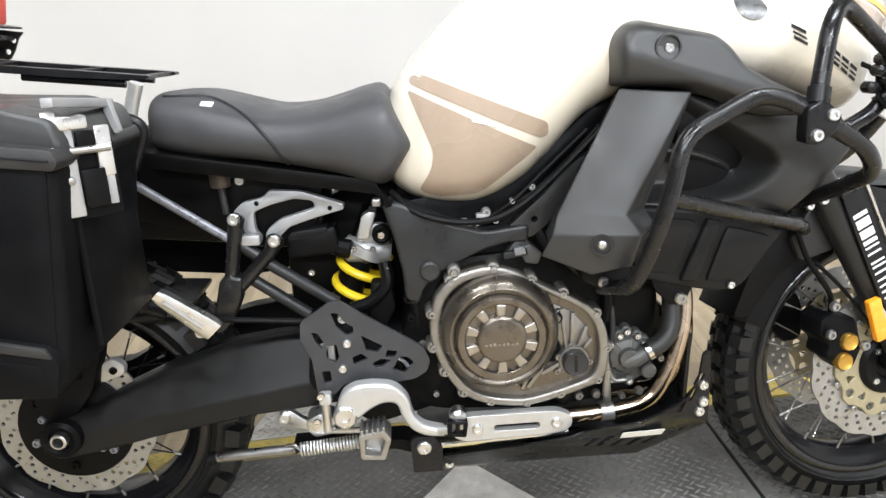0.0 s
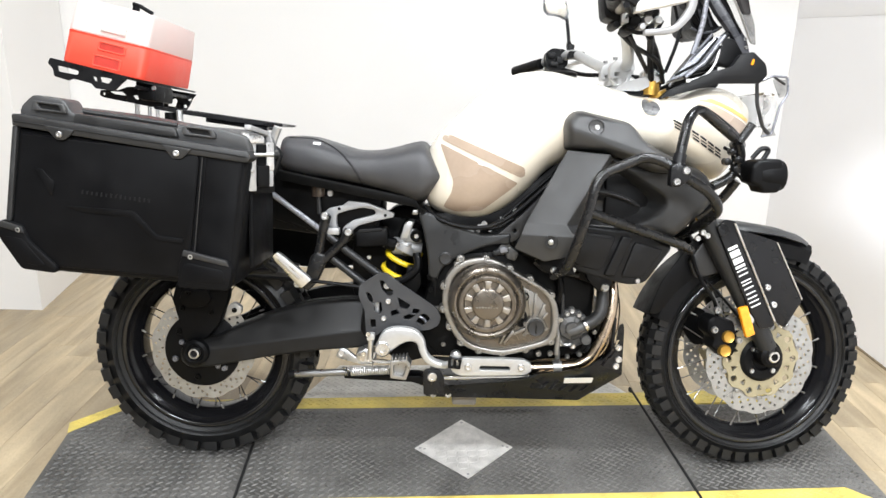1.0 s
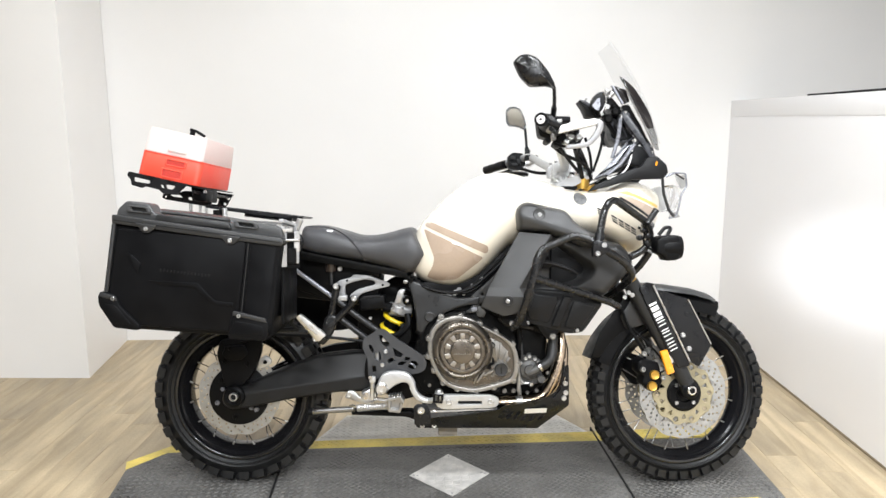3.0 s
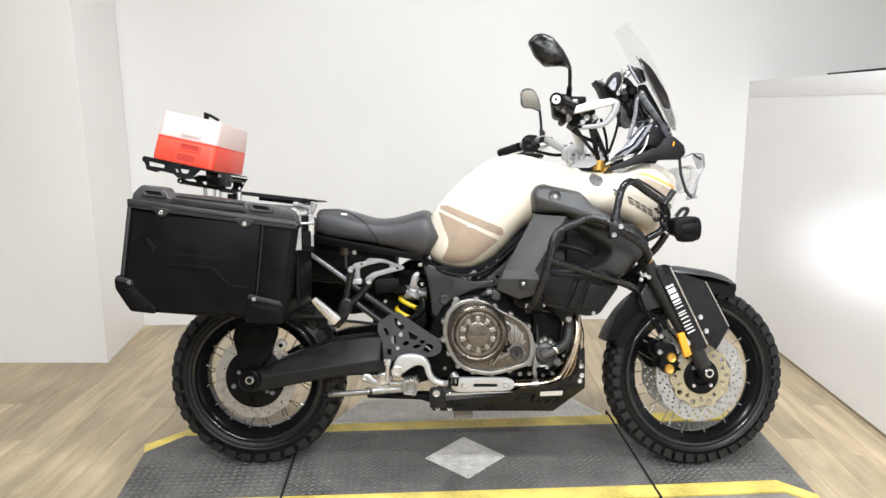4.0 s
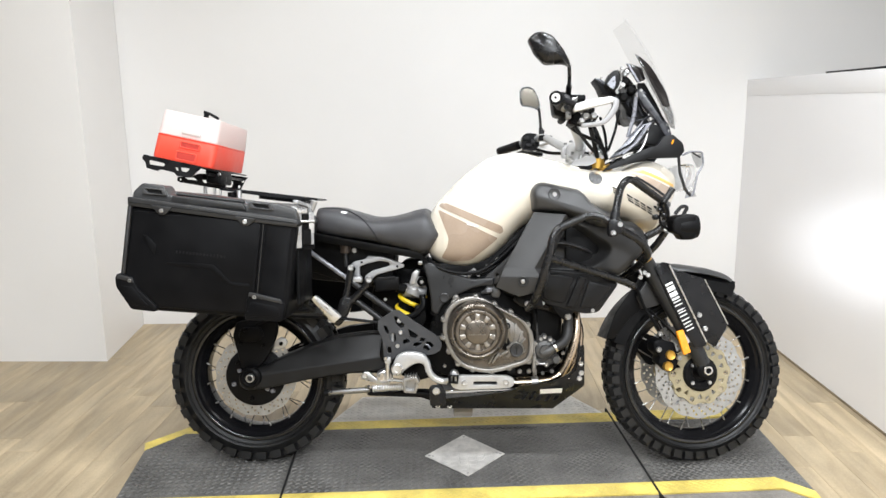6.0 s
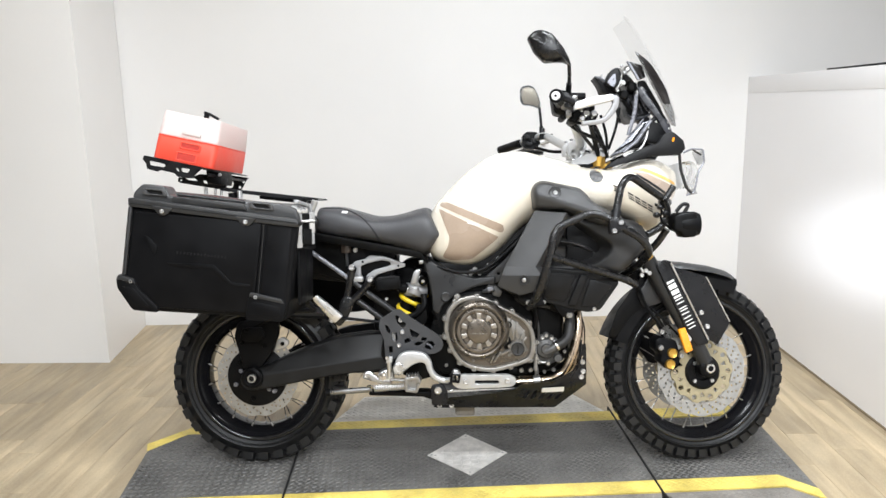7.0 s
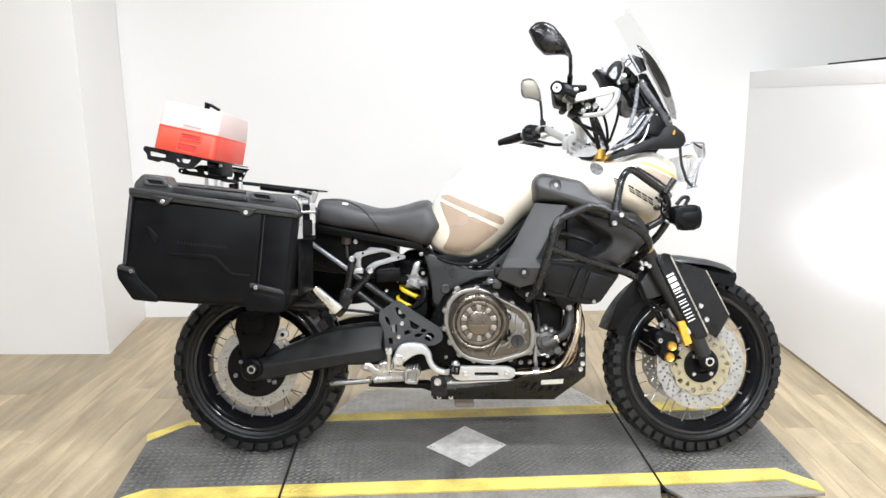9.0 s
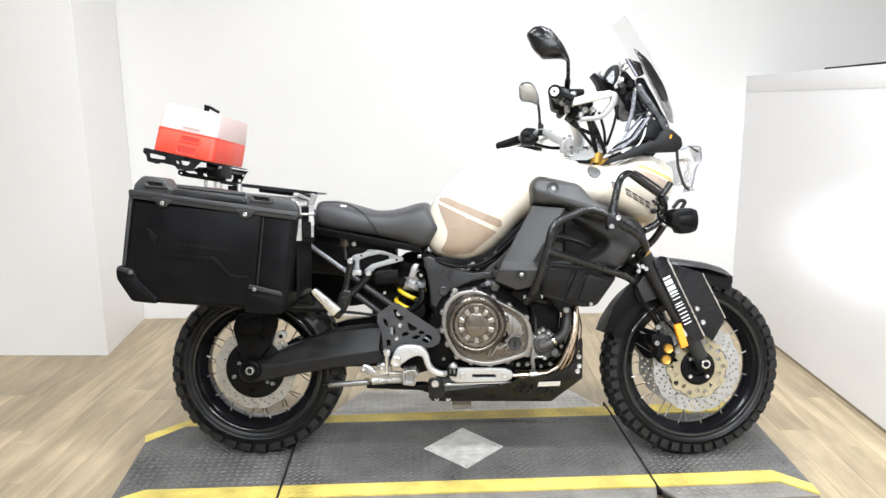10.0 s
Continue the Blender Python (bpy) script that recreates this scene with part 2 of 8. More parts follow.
def plank_material(name):
    """Pale oak-look plank: long grain streaks, cloudy stains and a tone of its own for each plank."""
    m = mat(name, (0.41, 0.335, 0.225), 0.42, scale=3.6, vary=0.42, bump=0.10, bump_scale=55, stretch=(2.6, 0.8, 1), random_vary=0.20)
    n, ln = m.node_tree.nodes, m.node_tree.links
    p = n["Principled BSDF"]
    old = p.inputs["Base Color"].links[0].from_socket
    co = n.new("ShaderNodeTexCoord")
    info = n.new("ShaderNodeObjectInfo")
    shift = n.new("ShaderNodeVectorMath")
    shift.operation = "MULTIPLY_ADD"
    ln.new(info.outputs["Random"], shift.inputs[0])
    shift.inputs[1].default_value = (7, 31, 3)
    ln.new(co.outputs["Object"], shift.inputs[2])
    mp = n.new("ShaderNodeMapping")
    mp.inputs["Scale"].default_value = (17, 1.5, 1)
    ln.new(shift.outputs[0], mp.inputs["Vector"])
    g = n.new("ShaderNodeTexNoise")
    g.inputs["Scale"].default_value, g.inputs["Detail"].default_value, g.inputs["Distortion"].default_value = 1.0, 6, 0.8
    ln.new(mp.outputs[0], g.inputs["Vector"])
    r = n.new("ShaderNodeValToRGB")
    r.color_ramp.elements[0].position, r.color_ramp.elements[0].color = 0.33, (0.79, 0.75, 0.69, 1)
    r.color_ramp.elements[1].position, r.color_ramp.elements[1].color = 0.62, (1.12, 1.10, 1.06, 1)
    ln.new(g.outputs["Fac"], r.inputs["Fac"])
    mul = n.new("ShaderNodeVectorMath")
    mul.operation = "MULTIPLY"
    ln.new(old, mul.inputs[0])
    ln.new(r.outputs["Color"], mul.inputs[1])
    ln.new(mul.outputs[0], p.inputs["Base Color"])
    return m


M_PLANK = plank_material("vinyl_plank")

# ---- mesh helpers ----
def link_mesh(name, bm, material, smooth=35):
    bmesh.ops.recalc_face_normals(bm, faces=bm.faces)
    me = bpy.data.meshes.new(name)
    bm.to_mesh(me)
    bm.free()
    me.materials.append(material)
    if smooth:
        me.polygons.foreach_set("use_smooth", [True] * len(me.polygons))
        me.set_sharp_from_angle(angle=radians(smooth))
    return new(name, me)


def part(name, bm, material, parent, label="", m=None, smooth=35):
    ob = link_mesh(name, bm, material, smooth)
    ob.parent = parent
    if m is not None:
        ob.matrix_basis = m
    if label:
        ob["label"] = label
    return ob


def share(ob, m, parent=None):
    """Another piece on the same mesh."""
    o = new(ob.name.split(".")[0], ob.data)
    o.parent = parent or ob.parent
    o.matrix_basis = m
    if "label" in ob:
        o["label"] = ob["label"]
    return o


def thing(name, label, category, m=None, group="", kind=""):
    ob = new(name)
    if m is not None:
        ob.matrix_basis = m
    return tagged(ob, label, category, group, kind)


def add_box(bm, x0, x1, y0, y1, z0, z1, bevel=0.0, seg=2, m=None):
    r = bmesh.ops.create_cube(bm, size=1)
    vs = r["verts"]
    bmesh.ops.transform(bm, verts=vs, matrix=Matrix.LocRotScale(((x0 + x1) / 2, (y0 + y1) / 2, (z0 + z1) / 2), None, (x1 - x0, y1 - y0, z1 - z0)))
    if bevel:
        es = list({e for v in vs for e in v.link_edges})
        r = bmesh.ops.bevel(bm, geom=es, offset=bevel, segments=seg, profile=0.6, affect="EDGES")
        vs = list({v for f in r["faces"] for v in f.verts} | {v for v in vs if v.is_valid})
    if m is not None:
        bmesh.ops.transform(bm, verts=vs, matrix=m)
    return bm


def box(*a, **k):
    return add_box(bmesh.new(), *a, **k)


def add_prism(bm, outline, y0, y1, bevel=0.0, seg=2, holes=()):
    """A plate: the outline, in x and z, drawn out from y0 to y1, with its rims rounded; holes cut through it."""
    loops = [list(outline)] + [list(h) for h in holes]
    edges = []
    for lp in loops:
        vs = [bm.verts.new((x, y0, z)) for x, z in lp]
        edges += [bm.edges.new((vs[i], vs[(i + 1) % len(vs)])) for i in range(len(vs))]
    if holes:
        fs = [g for g in bmesh.ops.triangle_fill(bm, edges=edges, use_beauty=True, use_dissolve=False)["geom"] if isinstance(g, bmesh.types.BMFace)]
    else:
        fs = [bm.faces.new([e.verts[0] for e in edges])]
    g = bmesh.ops.extrude_face_region(bm, geom=fs)["geom"]
    top = [v for v in g if isinstance(v, bmesh.types.BMVert)]
    bmesh.ops.translate(bm, verts=top, vec=(0, y1 - y0, 0))
    if bevel:
        tops = set(top)
        rim = [e for e in bm.edges if e.is_valid and e.verts[0] in tops and e.verts[1] in tops and len({f.normal.to_tuple(1) if f.normal.length else i for i, f in enumerate(e.link_faces)}) > 0]
        bmesh.ops.recalc_face_normals(bm, faces=bm.faces)
        rim = [e for e in rim if len(e.link_faces) == 2 and e.calc_face_angle(0) > 0.8]
        bmesh.ops.bevel(bm, geom=rim, offset=bevel, segments=seg, profile=0.5, affect="EDGES", clamp_overlap=True)
    return bm


def prism(*a, **k):
    return add_prism(bmesh.new(), *a, **k)


def spline(pts, n=6, closed=False):
    """A smooth run of points through those given."""
    p = [Vector(q) for q in pts]
    k = len(p)
    out = []
    for i in range(k if closed else k - 1):
        a, b = p[i], p[(i + 1) % k]
        z0 = p[(i - 1) % k] if closed or i else 2 * a - b
        z1 = p[(i + 2) % k] if closed or i + 2 < k else 2 * b - a
        for j in range(n):
            t = j / n
            out.append(0.5 * ((2 * a) + (b - z0) * t + (2 * z0 - 5 * a + 4 * b - z1) * t * t + (3 * a - z0 - 3 * b + z1) * t ** 3))
    if not closed:
        out.append(p[-1])
    return out


def rounded(pts, r=0.01, n=3):
    """A flat outline with its corners rounded."""
    out = []
    k = len(pts)
    for i in range(k):
        a, b, c = (Vector(pts[(i + d) % k]) for d in (-1, 0, 1))
        u, v = (a - b), (c - b)
        d = min(r, u.length * 0.45, v.length * 0.45)
        p, q = b + u.normalized() * d, b + v.normalized() * d
        for j in range(n + 1):
            t = j / n
            out.append(tuple((1 - t) ** 2 * p + 2 * t * (1 - t) * b + t * t * q))
    return out


def add_tube(bm, pts, r, seg=12, caps=True, closed=False, radii=None):
    p = [Vector(q) for q in pts]
    k = len(p)
    rings = []
    nrm = None
    for i in range(k):
        if closed:
            tan = (p[(i + 1) % k] - p[i - 1]).normalized()
        else:
            tan = (p[min(i + 1, k - 1)] - p[max(i - 1, 0)]).normalized()
        if nrm is None:
            nrm = tan.orthogonal().normalized()
        else:
            nrm = (nrm - tan * nrm.dot(tan)).normalized()
        bi = tan.cross(nrm)
        rr = radii[i] if radii else r
        rings.append([bm.verts.new(p[i] + (nrm * math.cos(2 * math.pi * j / seg) + bi * math.sin(2 * math.pi * j / seg)) * rr) for j in range(seg)])
    for i in range(k if closed else k - 1):
        a, b = rings[i], rings[(i + 1) % k]
        for j in range(seg):
            bm.faces.new((a[j], a[(j + 1) % seg], b[(j + 1) % seg], b[j]))
    if caps and not closed:
        bm.faces.new(rings[0][::-1])
        bm.faces.new(rings[-1])
    return bm


def tube(*a, **k):
    return add_tube(bmesh.new(), *a, **k)


def bend(pts, r=0.03, n=5):
    """A bent-tube run: straight legs with rounded elbows."""
    p = [Vector(q) for q in pts]
    out = [p[0]]
    for a, b, c in zip(p, p[1:], p[2:]):
        u, v = a - b, c - b
        d = min(r, u.length * 0.48, v.length * 0.48)
        s, e = b + u.normalized() * d, b + v.normalized() * d
        out += [(1 - t) ** 2 * s + 2 * t * (1 - t) * b + t * t * e for t in (j / n for j in range(n + 1))]
    return out + [p[-1]]


def add_lathe(bm, profile, seg=32, x=0.0, z=0.0, m=None, arc=None):
    """A turned body about the y axis through x, z: profile of (radius, y)."""
    rings = []
    n = seg if arc is None else seg + 1
    for rad, y in profile:
        ring = []
        for j in range(n):
            a = 2 * math.pi * j / seg if arc is None else arc[0] + (arc[1] - arc[0]) * j / seg
            co = Vector((x + rad * math.cos(a), y, z + rad * math.sin(a)))
            ring.append(bm.verts.new(m @ co if m is not None else co))
        rings.append(ring)
    for a, b in zip(rings, rings[1:]):
        for j in range(seg):
            bm.faces.new((a[j], a[(j + 1) % n], b[(j + 1) % n], b[j]))
    return rings


def lathe(profile, seg=32, x=0.0, z=0.0, caps=True, m=None):
    bm = bmesh.new()
    rings = add_lathe(bm, profile, seg, x, z, m)
    if caps:
        bm.faces.new(rings[0])
        bm.faces.new(rings[-1][::-1])
    return bm


def add_bolt(bm, x, y, z, r=0.007, h=0.006, seg=10, socket=True):
    """A domed bolt head facing -y."""
    prof = [(r, y), (r, y - h * 0.6), (r * 0.8, y - h)]
    prof += [(r * 0.45, y - h), (r * 0.4, y - h * 0.4)] if socket else [(r * 0.4, y - h * 1.1)]
    rings = add_lathe(bm, prof, seg, x, z)
    bm.faces.new(rings[-1])
    return bm


def bolt(*a, **k):
    return add_bolt(bmesh.new(), *a, **k)


def shell(outline, y0, depth, steps=5, power=2.5, centre=None, back=0.0):
    """A bulged panel: the outline, in x and z, swelling from y0 by depth toward -y; closed behind at y0 + back."""
    bm = bmesh.new()
    pts = [Vector((x, z)) for x, z in outline]
    c = Vector(centre) if centre else sum(pts, Vector((0, 0))) / len(pts)
    rings = []
    if back:
        rings.append([bm.verts.new((p.x, y0 + back, p.y)) for p in pts])
    for k in range(steps + 1):
        f = 1 - (k / (steps + 1)) ** 1.6
        y = y0 - depth * (1 - f ** power) ** (1 / power)
        rings.append([bm.verts.new((c.x + (p.x - c.x) * f, y, c.y + (p.y - c.y) * f)) for p in pts])
    n = len(pts)
    for a, b in zip(rings, rings[1:]):
        for j in range(n):
            bm.faces.new((a[j], a[(j + 1) % n], b[(j + 1) % n], b[j]))
    tip = bm.verts.new((c.x, y0 - depth, c.y))
    for j in range(n):
        bm.faces.new((rings[-1][j], rings[-1][(j + 1) % n], tip))
    if back:
        bm.faces.new(rings[0][::-1])
    return bm


def dense(outline, step=0):
    """The outline with points no further apart than about a centimetre."""
    out = []
    for i, p in enumerate(outline):
        q = outline[(i + 1) % len(outline)]
        n = max(1, round(math.dist(p, q) / (step if 0 < step < 1 else 0.010))) if step != 1 else 1
        out += [(p[0] + (q[0] - p[0]) * j / n, p[1] + (q[1] - p[1]) * j / n) for j in range(n)]
    return out


def edge_distance(outline, x, z):
    """How far x, z lies from the nearest edge of the outline."""
    best = 9.0
    for k in range(len(outline)):
        (ax, az), (bx, bz) = outline[k - 1], outline[k]
        ux, uz = bx - ax, bz - az
        t = min(1, max(0, ((x - ax) * ux + (z - az) * uz) / (ux * ux + uz * uz + 1e-12)))
        best = min(best, math.hypot(x - ax - ux * t, z - az - uz * t))
    return best


def rolled(d, r):
    """0 at an edge rising to 1 at the distance r from it, on a quarter round."""
    k = 1 - min(d / r, 1)
    return math.sqrt(max(0, 1 - k * k))


def eased(v):
    v = min(1, max(0, v))
    return v * v * (3 - 2 * v)


def moulded(outline, centre, y_at, back, steps=16):
    """A moulded panel: rings of the outline drawn in to its centre, each point at the depth y_at(x, z); closed behind at back."""
    bm = bmesh.new()
    cx, cz = centre
    rings = [[bm.verts.new((x, back, z)) for x, z in outline]]
    for k in range(steps):
        f = 1 - (k / steps) ** 1.45
        rings.append([bm.verts.new((cx + (x - cx) * f, y_at(cx + (x - cx) * f, cz + (z - cz) * f), cz + (z - cz) * f)) for x, z in outline])
    n = len(outline)
    for a, b in zip(rings, rings[1:]):
        for j in range(n):
            bm.faces.new((a[j], a[(j + 1) % n], b[(j + 1) % n], b[j]))
    tip = bm.verts.new((cx, y_at(cx, cz), cz))
    for j in range(n):
        bm.faces.new((rings[-1][j], rings[-1][(j + 1) % n], tip))
    bm.faces.new(rings[0][::-1])
    return bm


def loft_x(sections, seg=28):
    """A body skinned over upright sections along x: (x, bottom, top, half width, squareness)."""
    bm = bmesh.new()
    rings = []
    for x, zb, zt, w, n in sections:
        mid, h = (zb + zt) / 2, (zt - zb) / 2
        ring = []
        for j in range(seg):
            a = 2 * math.pi * j / seg
            ca, sa = math.cos(a), math.sin(a)
            ring.append(bm.verts.new((x, w * math.copysign(abs(ca) ** (2 / n), ca), mid + h * math.copysign(abs(sa) ** (2 / n), sa))))
        rings.append(ring)
    for a, b in zip(rings, rings[1:]):
        for j in range(seg):
            bm.faces.new((a[j], a[(j + 1) % seg], b[(j + 1) % seg], b[j]))
    bm.faces.new(rings[0][::-1])
    bm.faces.new(rings[-1])
    return bm


def smooth_sections(rows, n=4):
    """Sections filled in smoothly between those given."""
    cols = [spline([(r[0], r[k], 0) for r in rows], n) for k in range(1, 5)]
    xs = []
    for i in range(len(rows) - 1):
        xs += [rows[i][0] + (rows[i + 1][0] - rows[i][0]) * j / n for j in range(n)]
    xs.append(rows[-1][0])
    return [(xs[i], *(c[i].y for c in cols)) for i in range(len(xs))]

# ---- the bay ----
FLOOR_Z = -0.05
BACK_Y, RIGHT_X = 1.90, 2.355


def wall(name, x0, x1, y0, y1, z0, z1, label, material=None):
    return tagged(link_mesh(name, box(x0, x1, y0, y1, z0, z1, bevel=0.0008, seg=1), material or M_WALL), label, "wall", kind="structure")


TOP = 3.0
def upright(name, plan, z0, z1, label, material=None):
    """A wall from its plan in x and y."""
    bm = prism(plan, z0, z1)
    bmesh.ops.transform(bm, verts=bm.verts, matrix=Matrix(((1, 0, 0, 0), (0, 0, 1, 0), (0, 1, 0, 0), (0, 0, 0, 1))))
    return tagged(link_mesh(name, bm, material or M_WALL), label, "wall", kind="structure")


upright("wall_north", [(-1.195, 1.683), (3.9, 1.880), (3.9, 2.1), (-1.33, 1.8), (-1.33, 1.675)], FLOOR_Z, TOP, "smooth white painted wall behind the motorcycle")
# lightened paint evens out this wall's darker side
upright("wall_return", [(-1.1062, 1.042), (-1.193, 1.679), (-1.33, 1.671), (-1.25, 1.042)], FLOOR_Z, TOP, "white return wall of the bay, paint lightened to offset its shade", M_RETURN)
upright("wall_northwest", [(-3.4, 1.045), (-1.1066, 1.04), (-1.22, 1.153), (-3.4, 1.155)], FLOOR_Z, TOP, "white painted wall stepping forward beside the bay")
# unseen walls close the room; their grey holds back bounce light
wall("wall_west", -3.52, -3.4, -6.0, 1.2, FLOOR_Z, TOP, "unseen grey side wall, kept dark to limit bounce light", M_DARKWALL)
wall("wall_south", -3.52, 4.0, -6.12, -6.0, FLOOR_Z, TOP, "unseen dark grey wall across the shop, limiting bounce light", M_DARKWALL)
wall("wall_east", 3.9, 4.02, -6.0, 2.1, FLOOR_Z, TOP, "plain grey painted wall beyond the partition", M_DARKWALL)
wall("partition", RIGHT_X, RIGHT_X + 0.10, -3.6, 1.818, FLOOR_Z, 1.255, "glossy white half-height partition wall", M_WALL_GLOSS)
# brown strip added for the dark gap line between floor and partition
tagged(link_mesh("baseboard", box(RIGHT_X - 0.004, RIGHT_X + 0.0005, -3.6, 1.818, FLOOR_Z, FLOOR_Z + 0.010, bevel=0.0008, seg=1), M_JOINT),
       "thin brown strip standing in for the dark gap under the partition", "baseboard", kind="structure")
tagged(link_mesh("trim", box(RIGHT_X - 0.0012, RIGHT_X + 0.1012, -3.6, 1.818, 1.2552, 1.345, bevel=0.0006), M_WALL_GLOSS),
       "white painted cap board on the partition", "trim", kind="structure")
# unseen ceiling, greyed for less fill from above
tagged(link_mesh("ceiling", box(-3.52, 4.02, -6.12, 2.1, TOP, TOP + 0.1), M_CEIL), "unseen grey ceiling, kept dark to limit bounce light", "ceiling", kind="structure")
bm = tube(spline([(RIGHT_X + 0.05, 1.02, 1.351), (RIGHT_X + 0.045, 0.8, 1.351), (RIGHT_X + 0.055, 0.5, 1.353), (RIGHT_X + 0.04, 0.1, 1.351), (RIGHT_X + 0.05, -0.6, 1.351)], 5), 0.0055, 8)
tagged(link_mesh("cable", bm, M_BLACK), "thin black cable lying along the partition cap", "cable")

# ceiling fittings above and behind the camera
M_DIFFUSER = glow("lamp_diffuser", (1.0, 0.95, 0.89), 3.0)
first = None
for lx, ly, power in LAMPS:
    m = pose(lx, ly, TOP)
    if first is None:
        first = thing("ceiling_light", "white ceiling light fitting with a frosted diffuser", "ceiling light", m, "ceiling lights")
        bm = box(-0.62, 0.62, -0.16, 0.16, -0.05, 0.0, bevel=0.01)
        part("frame", bm, M_WHITEP, first)
        part("diffuser", box(-0.58, 0.58, -0.13, 0.13, -0.062, -0.051), M_DIFFUSER, first)
    else:
        copy_thing(first, m)

# floor: planks laid along y on a dark bed
floor = tagged(link_mesh("floor", box(-3.5, 4.0, -6.1, 2.05, FLOOR_Z - 0.06, FLOOR_Z - 0.0035), M_JOINT), "pale oak-look vinyl plank floor", "floor", kind="structure")

# ---- the lift table ----
DECK = pose(0.72, -0.055, 0, 0, 0, 3.9)


def flat(outline, z0, z1, bevel=0.0):
    """A slab with its outline in x and y."""
    bm = prism(outline, -z1, -z0)
    bmesh.ops.transform(bm, verts=bm.verts, matrix=Matrix(((1, 0, 0, 0), (0, 0, 1, 0), (0, -1, 0, 0), (0, 0, 0, 1))))
    return bm


def within(outline, x, y):
    inside = False
    for k in range(len(outline)):
        (ax, ay), (bx, by) = outline[k], outline[k - 1]
        if (ay > y) != (by > y) and x < (bx - ax) * (y - ay) / (by - ay) + ax:
            inside = not inside
    return inside


def tread(bm, outline, z, pitch, length, width, rise, turn=0):
    """Raised diagonal bars, in the outline, turned by turns."""
    xs, ys = [p[0] for p in outline], [p[1] for p in outline]
    i = 0
    y = min(ys)
    while y < max(ys):
        x = min(xs) + (pitch / 2 if i % 2 else 0)
        j = 0
        while x < max(xs):
            a = radians(turn + (35 if i % 2 else -35))
            c, s = math.cos(a), math.sin(a)
            if all(within(outline, x + f * c * length, y + f * s * length) for f in (-0.55, 0.55)):
                vs = [bm.verts.new((x + c * u - s * v, y + s * u + c * v, z + h)) for u, v, h in
                      ((-length / 2, 0, 0), (0, -width / 2, 0), (length / 2, 0, 0), (0, width / 2, 0), (-length / 4, 0, rise), (length / 4, 0, rise))]
                for q in ((0, 1, 4), (1, 5, 4), (1, 2, 5), (2, 3, 5), (3, 4, 5), (3, 0, 4)):
                    bm.faces.new([vs[t] for t in q])
            x += pitch
            j += 1
        y += pitch / 2
        i += 1
    return bm


lift = thing("lift_table", "low motorcycle lift table with grey tread-plate deck and yellow edge stripes", "lift table", DECK)
JL, JR, VN, VF, BAND = -0.605, 0.607, -0.310, 0.300, 0.072
G = 0.004
# near-black base puts the shade of the panel gaps into its colour
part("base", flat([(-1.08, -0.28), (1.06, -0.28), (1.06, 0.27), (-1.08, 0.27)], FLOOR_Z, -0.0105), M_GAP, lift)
near, far = VN + BAND, VF - BAND
PANELS = [
    [(-1.128, -0.300), (-1.040, near), (JL - G, near), (JL - G, far), (-1.048, far), (-1.158, 0.100)],
    [(JL + G, near), (JR - G, near), (JR - G, far), (JL + G, far)],
    [(JR + G, near), (1.020, near + 0.006), (1.105, -0.325), (1.138, 0.120), (1.145, far), (JR + G, far)],
]
STRIPES = [
    [(-1.040, VN), (JL - G, VN), (JL - G, near), (-1.040, near)],
    [(-1.120, -0.370), (-1.041, VN), (-1.041, near), (-1.128, -0.300)],
    [(JL + G, VN), (JR - G, VN), (JR - G, near), (JL + G, near)],
    [(JR + G, VN), (1.014, VN + 0.006), (1.019, near + 0.006), (JR + G, near)],
    [(1.015, VN + 0.006), (1.100, -0.388), (1.106, -0.326), (1.020, near + 0.006)],
    [(-1.048, far), (JL - G, far), (JL - G, VF - 0.006), (-1.048, VF - 0.012)],
    [(-1.160, 0.100), (-1.049, far), (-1.049, VF - 0.012), (-1.178, 0.158)],
    [(JL + G, far), (JR - G, far), (JR - G, VF + 0.012), (JL + G, VF - 0.006)],
    [(JR + G, far), (1.100, far + 0.02), (1.105, VF + 0.03), (JR + G, VF + 0.012)],
]
FLAPS = [
    [(JL + 0.10, VF + 0.004), (JR - 0.02, VF + 0.016), (JR - 0.13, 0.535), (JL + 0.21, 0.545)],
    [(JL + G, -0.520), (JR - 0.05, -0.470), (JR - G, VN - 0.003), (JL + G, VN - 0.003)],
    [(JR + G, VN - 0.003), (0.560 + 0.1, -0.405), (1.098, -0.391), (1.013, VN + 0.003)],
    [(-1.118, -0.375), (-1.02, -0.44), (JL - G, -0.44), (JL - G, VN - 0.003), (-1.041, VN - 0.003)],
]
for quad in PANELS:
    p = part("deck_panel", flat(quad, -0.010, 0), M_DECK, lift, "scuffed grey tread-plate deck")
    bm = tread(bmesh.new(), quad, 0.0, 0.0255, 0.0235, 0.0080, 0.0030)
    tagged(part("tread_bar", bm, M_TREAD, p, smooth=0), kind="stuff")
for quad in STRIPES:
    s = part("edge_stripe", flat(quad, -0.010, 0.0006), M_YELLOW, lift, "scuffed yellow edge stripe")
    bm = tread(bmesh.new(), quad, 0.0006, 0.0265, 0.0235, 0.0072, 0.0018)
    tagged(part("tread_bar", bm, M_YELLOW, s, smooth=0), kind="stuff")
for k, quad in enumerate(FLAPS):
    worn = M_FLAP if k else M_FLAPPALE
    f = part("side_flap", flat(quad, -0.012, -0.003), worn, lift, "worn brownish tread-plate side flap" if k else "pale worn tread-plate side flap")
    bm = tread(bmesh.new(), quad, -0.003, 0.0265, 0.0235, 0.0072, 0.0020)
    tagged(part("tread_bar", bm, worn, f, smooth=0), kind="stuff")
